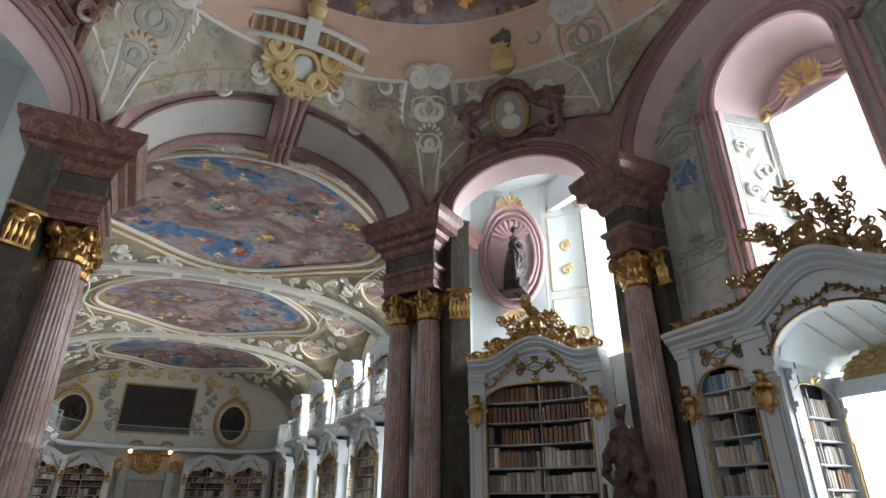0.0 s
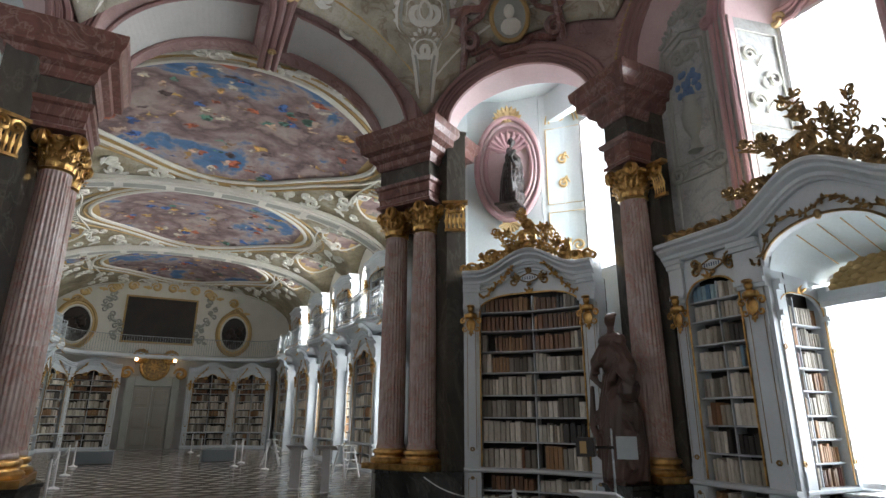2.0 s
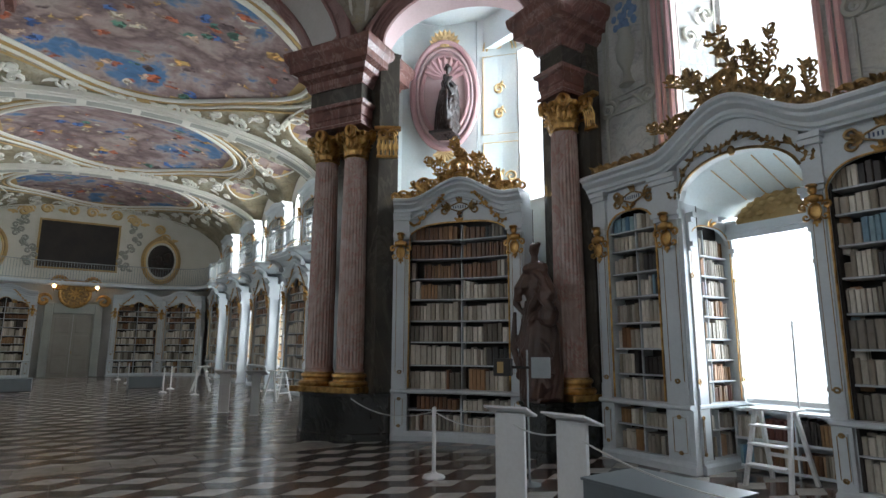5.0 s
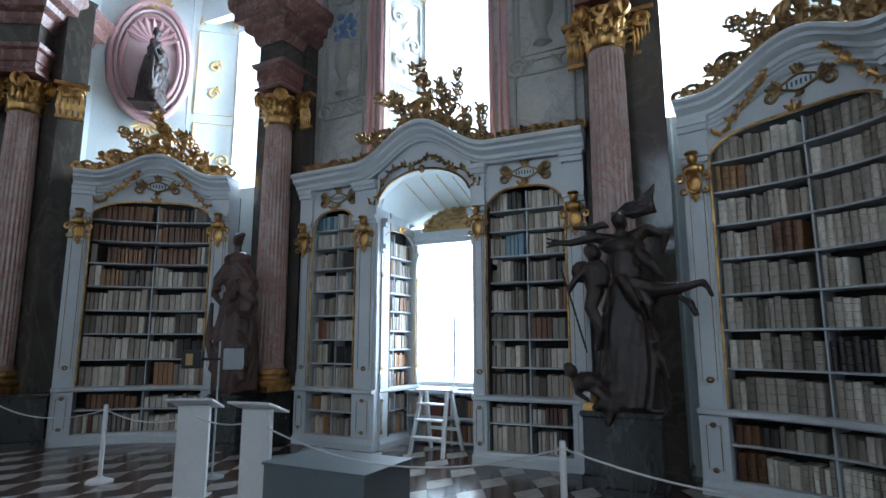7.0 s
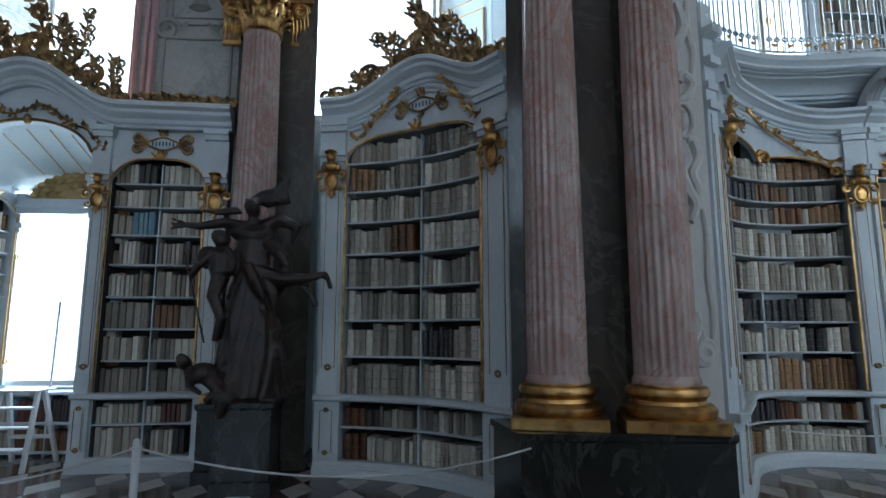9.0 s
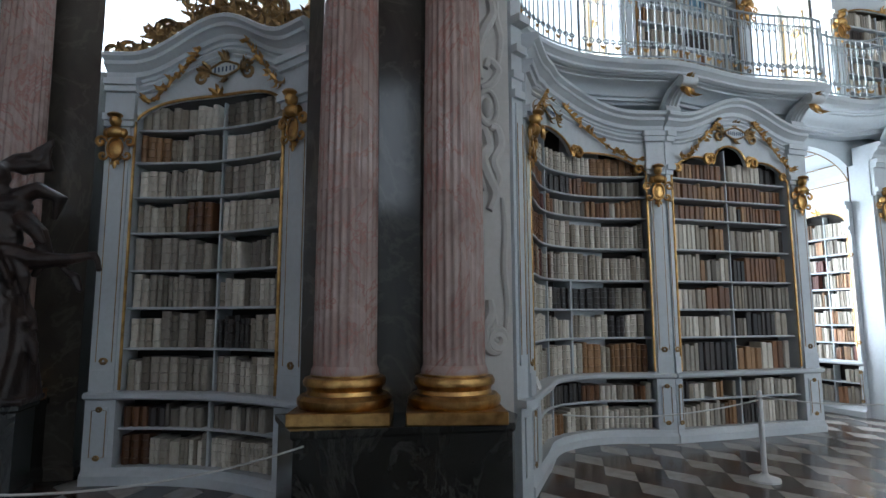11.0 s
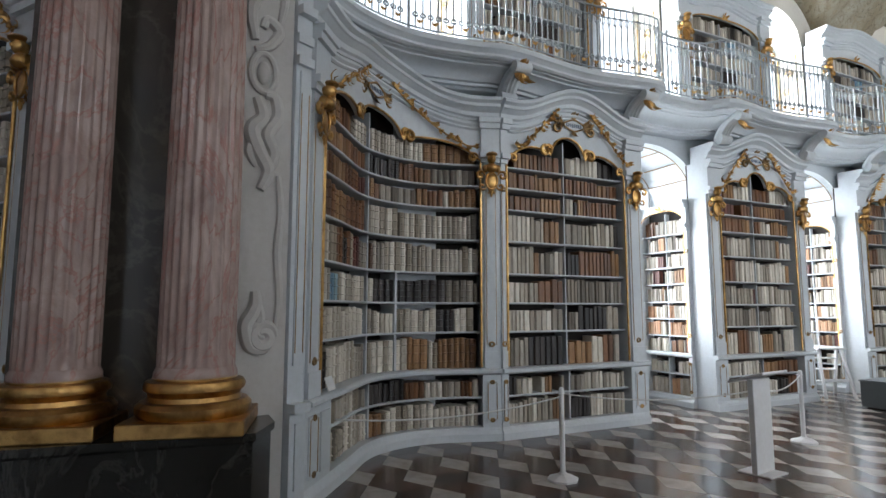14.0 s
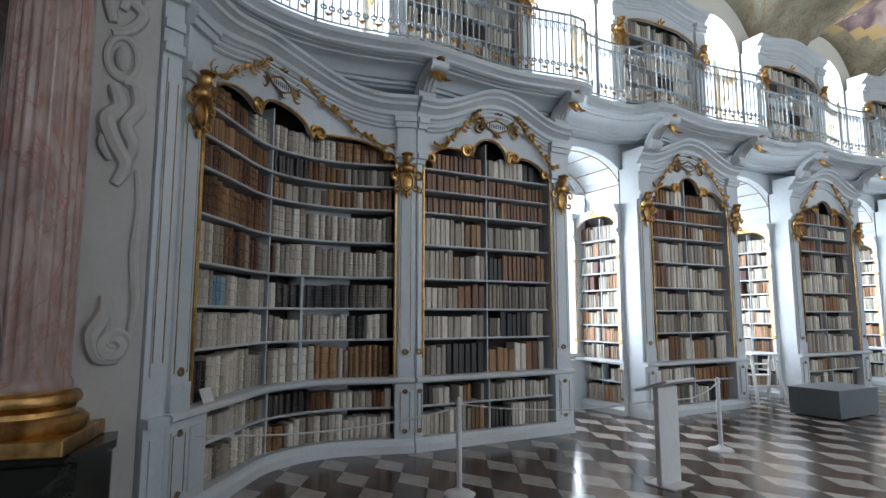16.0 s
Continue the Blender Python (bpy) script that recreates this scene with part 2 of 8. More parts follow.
M_SKYBLUE = painted("painted_sky_blue", (0.09, 0.17, 0.33), (0.18, 0.27, 0.42), 0.85)
M_OCHRE = painted("painted_ochre_frame", (0.37, 0.235, 0.085), (0.47, 0.33, 0.15), 0.7)
M_GREYSTUCCO = painted("grey_stucco", (0.30, 0.31, 0.28), (0.38, 0.38, 0.34), 0.7)
M_WALLPAINT = ornament("painted_wall_ornament", (0.42, 0.42, 0.40), (0.52, 0.52, 0.50), (0.62, 0.66, 0.72), 0.6)
M_BLACK = painted("dark_canvas", (0.012, 0.010, 0.010), (0.03, 0.022, 0.018), 0.5)
M_DOOR = painted("grey_door_paint", (0.24, 0.22, 0.19), (0.30, 0.28, 0.24), 0.5)
M_TEXT, nt, b = node_material("dark_lettering", 0.6)
b.inputs["Base Color"].default_value = (0.03, 0.06, 0.13, 1)
M_LAMP, nt, b = node_material("lamp_glow", 0.5)
b.inputs["Emission Color"].default_value, b.inputs["Emission Strength"].default_value = (1, 0.62, 0.3, 1), 12


# ---------- geometry helpers ----------
def part(name, bm, material, parent=None, label="", smooth=False, category="", kind=""):
    me = bpy.data.meshes.new(name)
    bmesh.ops.recalc_face_normals(bm, faces=bm.faces)
    bm.to_mesh(me)
    bm.free()
    for m in (material if isinstance(material, (list, tuple)) else [material]):
        me.materials.append(m)
    if smooth:
        me.shade_smooth()
        me.set_sharp_from_angle(angle=radians(38))
    ob = new(name, me)
    ob.parent = parent
    return tagged(ob, label, category, "", kind)


def raw(name, verts, faces, material, parent=None, kind="", label="", smooth=False, category=""):
    me = bpy.data.meshes.new(name)
    me.from_pydata(verts, [], faces)
    me.materials.append(material)
    if smooth:
        me.shade_smooth()
    ob = new(name, me)
    ob.parent = parent
    return tagged(ob, label, category, "", kind)


def thing(name, label, category, group="", at=(0, 0, 0), rz=0):
    ob = new(name)
    ob.empty_display_size = 0.1
    ob.matrix_world = pose(*at, 0, 0, rz)
    return tagged(ob, label, category, group)


def box(bm, lo, hi, m=None, bev=0.0):
    vs = [bm.verts.new((x, y, z)) for x in (lo[0], hi[0]) for y in (lo[1], hi[1]) for z in (lo[2], hi[2])]
    fs = [bm.faces.new([vs[i] for i in f]) for f in ((0, 1, 3, 2), (4, 6, 7, 5), (0, 4, 5, 1), (2, 3, 7, 6), (0, 2, 6, 4), (1, 5, 7, 3))]
    if bev:
        bmesh.ops.recalc_face_normals(bm, faces=fs)
        es = list({e for f in fs for e in f.edges})
        r = bmesh.ops.bevel(bm, geom=es, offset=bev, segments=1, affect="EDGES")
        vs = list({v for f in r["faces"] for v in f.verts} | {v for v in vs if v.is_valid})
    if m is not None:
        for v in vs:
            v.co = m @ v.co
    return vs


def tube(bm, pts, r, n=6, closed=False):
    """A round bar through points; r is a number or one for each point."""
    pts = [Vector(p) for p in pts]
    k = len(pts)
    rs = r if isinstance(r, (list, tuple)) else [r] * k
    rings = []
    s = None
    for i, p in enumerate(pts):
        a, c = pts[(i - 1) % k] if (closed or i) else p, pts[(i + 1) % k] if (closed or i < k - 1) else p
        t = (c - a).normalized()
        if s is None:
            s = t.cross(Vector((0, 0, 1)) if abs(t.z) < 0.9 else Vector((0.6, 0.8, 0)))
        s = s - t * s.dot(t)
        s = s.normalized() if s.length > 1e-5 else t.orthogonal().normalized()
        w = s.cross(t)
        rings.append([bm.verts.new(p + (s * math.cos(6.2832 * j / n) + w * math.sin(6.2832 * j / n)) * rs[i]) for j in range(n)])
    for i in range(k if closed else k - 1):
        A, B = rings[i], rings[(i + 1) % k]
        for j in range(n):
            bm.faces.new((A[j], A[(j + 1) % n], B[(j + 1) % n], B[j]))
    if not closed:
        bm.faces.new(rings[0])
        bm.faces.new(rings[-1])


def lathe(bm, prof, n=32, c=(0, 0), turn=0.0, flute=0.0, flutes=0):
    rings = []
    for r, z in prof:
        ring = []
        for j in range(n):
            a = turn + 6.28318 * j / n
            rr = r
            if flutes:
                rr = r - flute * max(0.0, math.cos(a * flutes)) ** 0.6 if math.cos(a * flutes) > 0 else r
            ring.append(bm.verts.new((c[0] + rr * math.cos(a), c[1] + rr * math.sin(a), z)))
        rings.append(ring)
    for A, B in zip(rings, rings[1:]):
        for j in range(n):
            bm.faces.new((A[j], A[(j + 1) % n], B[(j + 1) % n], B[j]))
    bm.faces.new(rings[0])
    bm.faces.new(rings[-1])


def blob(bm, c, r, seg=8, m=None):
    """An ellipsoid of radii r at c."""
    mt = Matrix.Translation(c) @ (m or Matrix.Identity(4)) @ Matrix.Diagonal((*r, 1))
    bmesh.ops.create_uvsphere(bm, u_segments=seg, v_segments=max(4, seg // 2 + 1), radius=1, matrix=mt)


def ccw(pts):
    a = sum(p[0] * q[1] - q[0] * p[1] for p, q in zip(pts, pts[1:] + pts[:1]))
    return pts if a > 0 else pts[::-1]


def outline_tiers(bm, pts, prof):
    """A solid over a plan outline whose sides follow (offset, z)."""
    P = [Vector(p) for p in ccw(pts)]
    rings = []
    for o, z in prof:
        ringv = []
        for i, p in enumerate(P):
            e0, e1 = (p - P[i - 1]).normalized(), (P[(i + 1) % len(P)] - p).normalized()
            n0, n1 = Vector((e0.y, -e0.x)), Vector((e1.y, -e1.x))
            m = n0 + n1
            q = p + m / max(0.35, m.length_squared / 2) * o
            ringv.append(bm.verts.new((q.x, q.y, z)))
        rings.append(ringv)
    n = len(P)
    for A_, B_ in zip(rings, rings[1:]):
        for j in range(n):
            bm.faces.new((A_[j], A_[(j + 1) % n], B_[(j + 1) % n], B_[j]))
    bm.faces.new(rings[0])
    bm.faces.new(rings[-1])


class Line:
    """A plan curve along a wall, run with the room on the right hand... out points into the room."""

    def __init__(self, pts, room):
        self.p = [Vector((x, y)) for x, y in pts]
        self.d = [0.0]
        for a, b_ in zip(self.p, self.p[1:]):
            self.d.append(self.d[-1] + (b_ - a).length)
        self.length = self.d[-1]
        t = self.p[-1] - self.p[0]
        mid = (self.p[0] + self.p[-1]) / 2
        n = Vector((t.y, -t.x))
        self.sign = 1 if n.dot(Vector(room) - mid) > 0 else -1

    def at(self, s, out=0.0, z=0.0):
        i = max(0, min(len(self.p) - 2, int(np.searchsorted(self.d, s)) - 1))
        seg = self.d[i + 1] - self.d[i]
        f = (s - self.d[i]) / seg
        p = self.p[i].lerp(self.p[i + 1], f)

        def normal(k):
            a, b_ = self.p[max(0, k - 1)], self.p[min(len(self.p) - 1, k + 1)]
            t = (b_ - a).normalized()
            return Vector((t.y, -t.x)) * self.sign
        f = max(0.0, min(1.0, f))
        n = normal(i).lerp(normal(i + 1), f).normalized()
        return Vector((p.x + n.x * out, p.y + n.y * out, z))

    def stand(self, s, out=0.0, z=0.0):
        """A pose whose x runs along, -y faces the room."""
        o = self.at(s, out, z)
        n = (self.at(s, 1, 0) - self.at(s, 0, 0)).normalized()
        x = Vector((-n.y, n.x, 0))
        return Matrix((( x.x, -n.x, 0, o.x), (x.y, -n.y, 0, o.y), (0, 0, 1, o.z), (0, 0, 0, 1)))


def arc(a, b_, sag, room, n=16):
    """Points from a to b, bowed by sag away from the room."""
    a, b_ = Vector(a), Vector(b_)
    t = b_ - a
    nn = Vector((t.y, -t.x)).normalized()
    if nn.dot(Vector(room) - (a + b_) / 2) > 0:
        nn = -nn
    return [tuple(a.lerp(b_, i / n) + nn * sag * math.sin(math.pi * i / n)) for i in range(n + 1)]


def bezier(p0, p1, p2, p3, n=20):
    o = []
    for i in range(n + 1):
        t = i / n
        o.append(tuple((1 - t) ** 3 * a + 3 * t * (1 - t) ** 2 * b_ + 3 * t * t * (1 - t) * c + t ** 3 * d for a, b_, c, d in zip(p0, p1, p2, p3)))
    return o


def smooth_path(pts, per=5):
    o = []
    for i in range(len(pts) - 1):
        p0, p1, p2, p3 = (Vector(pts[max(0, min(len(pts) - 1, i + k))]) for k in (-1, 0, 1, 2))
        for j in range(per):
            t = j / per
            o.append(tuple(0.5 * ((2 * p1) + (p2 - p0) * t + (2 * p0 - 5 * p1 + 4 * p2 - p3) * t * t + (3 * p1 - p0 - 3 * p2 + p3) * t ** 3)))
    o.append(tuple(pts[-1]))
    return o


def sweep(bm, line, s0, s1, prof, top=None, step=0.12):
    """Carries a closed (out, z) outline along the line; top(s) lifts it."""
    n = max(1, int(math.ceil((s1 - s0) / step)))
    rings = []
    for i in range(n + 1):
        s = s0 + (s1 - s0) * i / n
        dz = top(s) if top else 0
        rings.append([bm.verts.new(line.at(s, o, z + dz)) for o, z in prof])
    k = len(prof)
    for A, B in zip(rings, rings[1:]):
        for j in range(k):
            bm.faces.new((A[j], A[(j + 1) % k], B[(j + 1) % k], B[j]))
    bm.faces.new(rings[0])
    bm.faces.new(rings[-1])


def panel(bm, line, s0, s1, lo, hi, o0, o1, step=0.1):
    """A plate standing on the line, from lo(s) to hi(s), between two depths."""
    n = max(1, int(math.ceil((s1 - s0) / step)))
    rings = []
    for i in range(n + 1):
        s = s0 + (s1 - s0) * i / n
        a, b_ = (f(s) if callable(f) else f for f in (lo, hi))
        b_ = max(b_, a + 0.002)
        rings.append([bm.verts.new(line.at(s, o, z)) for o, z in ((o0, a), (o1, a), (o1, b_), (o0, b_))])
    for A, B in zip(rings, rings[1:]):
        for j in range(4):
            bm.faces.new((A[j], A[(j + 1) % 4], B[(j + 1) % 4], B[j]))
    bm.faces.new(rings[0])
    bm.faces.new(rings[-1])


def scroll(bm, m, size, turns=1.4, r=0.016, flip=1, n=22, tail=1.0):
    """A C-scroll in the plane x-z of m."""
    pts, rs = [], []
    for i in range(n + 1):
        t = i / n
        a = turns * 6.283 * t
        rad = size * (1 - t) ** 0.8 * 0.5 + size * 0.05
        pts.append(m @ Vector((flip * (rad * math.cos(a) - size * 0.5), 0, rad * math.sin(a) * tail)))
        rs.append(r * (0.55 + 0.9 * math.sin(math.pi * min(1, t * 1.1)) ** 0.7))
    tube(bm, pts, rs, 6)


def leaf(bm, m, L, w, curl=0.3, n=5):
    """An acanthus-like blade that grows along z of m and curls to -y."""
    rows = []
    for i in range(n + 1):
        t = i / n
        ww = w * (math.sin(math.pi * min(1, 0.15 + 0.85 * t)) ** 0.8) * (1 + 0.25 * math.cos(i * 3.14159)) * 0.5
        y = -curl * L * t * t * t
        z = L * (t - 0.35 * curl * t ** 3)
        rows.append([bm.verts.new(m @ Vector(p)) for p in ((-ww, y, z), (0, y - 0.18 * w, z), (ww, y, z), (0, y + 0.04 * w, z))])
    for A, B in zip(rows, rows[1:]):
        for j in range(4):
            bm.faces.new((A[j], A[(j + 1) % 4], B[(j + 1) % 4], B[j]))
    bm.faces.new(rows[0])
    bm.faces.new(rows[-1])


# ---------- books ----------
def book_shape(kind):
    bm = bmesh.new()
    prof = [(0, 0), (0.02, 0.0), (0.10, -0.07), (0.5, -0.12), (0.9, -0.07), (0.98, 0), (1, 0), (1, 1), (0, 1)]
    zs = [0, 1] if kind == 0 else [0, 0.2, 0.215, 0.235, 0.25, 0.5, 0.515, 0.535, 0.55, 0.78, 0.795, 0.815, 0.83, 1]
    rings = []
    for i, z in enumerate(zs):
        fat = 0.06 if kind and (i % 4) in (2, 3) and 0 < i < 13 else 0
        rings.append([bm.verts.new((x, y - (fat if y < -0.01 else 0), z)) for x, y in prof])
    k = len(prof)
    for A, B in zip(rings, rings[1:]):
        for j in range(k):
            bm.faces.new((A[j], A[(j + 1) % k], B[(j + 1) % k], B[j]))
    bm.faces.new(rings[0])
    bm.faces.new(rings[-1])
    bmesh.ops.recalc_face_normals(bm, faces=bm.faces)
    me = bpy.data.meshes.new("book")
    bm.to_mesh(me)
    bm.free()
    return me


BOOK_MESH = []
for mat in BOOKS:
    pair = []
    for kd in (0, 1):
        me = book_shape(kd)
        me.materials.append(mat)
        pair.append(me)
    BOOK_MESH.append(pair)
WORDS = ["cream vellum-bound book", "greyish vellum-bound book", "tan leather-bound book", "dark brown leather-bound book", "blackish leather-bound book",
         "dark red leather-bound book", "blue cloth-bound book", "orange-brown cloth-bound book"]
OLD = (0.54, 0.20, 0.09, 0.08, 0.06, 0.025, 0.005, 0.0)
DARK = (0.13, 0.08, 0.32, 0.34, 0.09, 0.04, 0.0, 0.0)
BRIGHT = (0.60, 0.08, 0.10, 0.04, 0.01, 0.03, 0.04, 0.10)
rnd = random.Random(7)


def row_of_books(line, s0, s1, z, room_h, front, loose=True, mood=OLD, where="on a white shelf", group="", sizes=(0.035, 0.07), depth=0.24, gap=0.03, stuff=None):
    """Fills a shelf with books in runs that look alike."""
    s = s0 + 0.01
    while s < s1 - sizes[0]:
        kind_ = rnd.choices(range(8), mood)[0]
        run = rnd.randint(1, 7)
        w0 = rnd.uniform(*sizes)
        h0 = room_h * rnd.uniform(0.70, 0.92)
        odd = 0.02 if rnd.random() < 0.55 else 0.09
        if rnd.random() < gap:
            s += rnd.uniform(0.05, 0.16)
        for _ in range(run):
            w = w0 * rnd.uniform(1 - 3 * odd, 1 + 3 * odd)
            if s + w > s1 - 0.004:
                s = s1
                break
            h = min(room_h * 0.97, h0 * rnd.uniform(1 - odd, 1 + odd))
            out = front - rnd.uniform(0.0, 0.025)
            fr = line.stand(s + w / 2, out, z)
            tilt = rnd.uniform(-0.6, 0.6) if rnd.random() > 0.06 else 0
            m = fr @ Matrix.Translation((-w / 2, 0, 0)) @ pose(0, 0, 0, 0, 0, tilt)
            if stuff is None:
                ob = new("book", BOOK_MESH[kind_][1 if h > 0.24 else 0])
                ob.matrix_world = m @ Matrix.Diagonal((w - 0.002, depth, h, 1))
                tagged(ob, WORDS[kind_] + " standing upright " + where, "book", group)
            else:
                V, Fc, MI = stuff
                mm = m @ Matrix.Diagonal((w - 0.003, depth, h, 1))
                base = len(V)
                for zz in (0, 1):
                    for x, y in ((0, 0), (0.15, -0.08), (0.85, -0.08), (1, 0), (1, 1), (0, 1)):
                        V.append(tuple(mm @ Vector((x, y, zz))))
                for j in range(5):
                    if j != 4:
                        Fc.append((base + j, base + j + 1, base + 7 + j, base + 6 + j))
                        MI.append(kind_)
                Fc.append((base + 5, base, base + 6, base + 11))
                Fc.append(tuple(base + 6 + j for j in range(6)))
                MI += [kind_, kind_]
            s += w


def stuff_books(name, stuff, parent=None, label="rows of old leather and vellum books filling the shelves"):
    V, Fc, MI = stuff
    me = bpy.data.meshes.new(name)
    me.from_pydata(V, [], Fc)
    for m in BOOKS:
        me.materials.append(m)
    me.polygons.foreach_set("material_index", MI)
    me.update()
    ob = new(name, me)
    ob.parent = parent
    return tagged(ob, label, "books", "", "stuff")


# ---------- gilded ornaments ----------
def herm(parent, m, s=1.0, mat=None):
    """A gilded bust over a small shield."""
    h = part("gilded_bust", herm_bm(s), mat or M_GOLD, parent, "gilded carved bust above an oval shield", True)
    h.matrix_local = m
    return h


def herm_bm(s):
    bm = bmesh.new()
    blob(bm, (0, -0.07 * s, 0.30 * s), (0.062 * s, 0.075 * s, 0.085 * s), 10)
    blob(bm, (0, -0.09 * s, 0.36 * s), (0.085 * s, 0.08 * s, 0.035 * s), 10)
    blob(bm, (0, -0.135 * s, 0.29 * s), (0.014 * s, 0.02 * s, 0.02 * s), 6)
    blob(bm, (0, -0.06 * s, 0.17 * s), (0.10 * s, 0.075 * s, 0.07 * s), 10)
    for k in (-1, 1):
        blob(bm, (k * 0.09 * s, -0.05 * s, 0.16 * s), (0.045 * s, 0.05 * s, 0.06 * s), 8)
        scroll(bm, Matrix.Translation((k * 0.10 * s, -0.045 * s, 0.06 * s)), 0.12 * s, 1.3, 0.016 * s, -k)
        scroll(bm, Matrix.Translation((k * 0.08 * s, -0.04 * s, -0.10 * s)), 0.10 * s, 1.1, 0.013 * s, -k, tail=-1)
        leaf(bm, Matrix.Translation((k * 0.05 * s, -0.03 * s, -0.20 * s)) @ Matrix.Rotation(-k * 0.9, 4, "Y"), 0.10 * s, 0.05 * s)
    tube(bm, [(0.085 * s * math.cos(a), -0.05 * s, -0.02 * s + 0.12 * s * math.sin(a)) for a in np.linspace(0, 6.28, 16)[:-1]], 0.014 * s, 6, True)
    blob(bm, (0, -0.035 * s, -0.02 * s), (0.08 * s, 0.02 * s, 0.11 * s), 10)
    blob(bm, (0, -0.035 * s, -0.20 * s), (0.025 * s, 0.02 * s, 0.06 * s), 6)
    return bm


def garland(bm, line, pts, out, r=0.03, seed=1):
    """Leaves and buds strung along (s, z) points."""
    g = random.Random(seed)
    cur = [line.at(s, out, z) for s, z in pts]
    tube(bm, cur, r * 0.28, 5)
    for i, (s, z) in enumerate(pts):
        fr = line.stand(s, out + 0.01, z)
        for k in range(2):
            leaf(bm, fr @ Matrix.Rotation(g.uniform(-3.1, 3.1), 4, "Y"), r * g.uniform(1.6, 2.6), r * g.uniform(0.8, 1.2), 0.5, 4)
        if i % 3 == 0:
            blob(bm, line.at(s, out + 0.02, z), (r * 0.5,) * 3, 6)


def cartouche(line, s, z, out, w=0.30, h=0.14, parent=None, words=None):
    fr = line.stand(s, out, z)
    bm = bmesh.new()
    for k in (-1, 1):
        scroll(bm, fr @ Matrix.Translation((k * w * 0.66, -0.01, h * 0.40)), 0.13, 1.2, 0.016, -k)
        scroll(bm, fr @ Matrix.Translation((k * w * 0.66, -0.01, -h * 0.40)), 0.13, 1.2, 0.016, -k, tail=-1)
        for a in (0.7, 1.2, 1.7, 2.3):
            leaf(bm, fr @ Matrix.Translation((k * w * 0.50, 0, 0)) @ Matrix.Rotation(k * a, 4, "Y"), 0.15, 0.06, 0.4)
    tube(bm, [fr @ Vector((w * 0.5 * math.cos(a), -0.012, h * 0.5 * math.sin(a) * (1 + 0.15 * math.cos(4 * a)))) for a in np.linspace(0, 6.2832, 25)[:-1]], 0.014, 6, True)
    for a in (-0.5, 0, 0.5):
        leaf(bm, fr @ Matrix.Translation((0, 0, h * 0.55)) @ Matrix.Rotation(a, 4, "Y"), 0.14, 0.06, 0.5)
        leaf(bm, fr @ Matrix.Translation((0, 0, -h * 0.55)) @ Matrix.Rotation(3.14 + a, 4, "Y"), 0.11, 0.05, 0.5)
    c = part("cartouche", bm, M_DULLGOLD, parent, "gilded rocaille cartouche", True)
    bm = bmesh.new()
    vs = [bm.verts.new(fr @ Vector((w * 0.47 * math.cos(a), -0.008, h * 0.46 * math.sin(a)))) for a in np.linspace(0, 6.2832, 25)[:-1]]
    f = bm.faces.new(vs)
    r = bmesh.ops.extrude_face_region(bm, geom=[f])
    for v_ in r["geom"]:
        if isinstance(v_, bmesh.types.BMVert):
            v_.co += (line.at(s, 1, 0) - line.at(s, 0, 0)) * -0.008
    part("name_plate", bm, M_WHITE, c, "pale blue plate")
    if words:
        g = random.Random(words)
        bm = bmesh.new()
        for i in range(words):
            x_ = (i - (words - 1) / 2) * w * 0.80 / words
            hh = 0.026 if i % 3 else 0.030
            box(bm, (x_ - 0.010, -0.013, -hh), (x_ + 0.007, -0.0085, hh), fr)
        part("lettering", bm, M_TEXT, c, "illegible dark lettering")
    return c


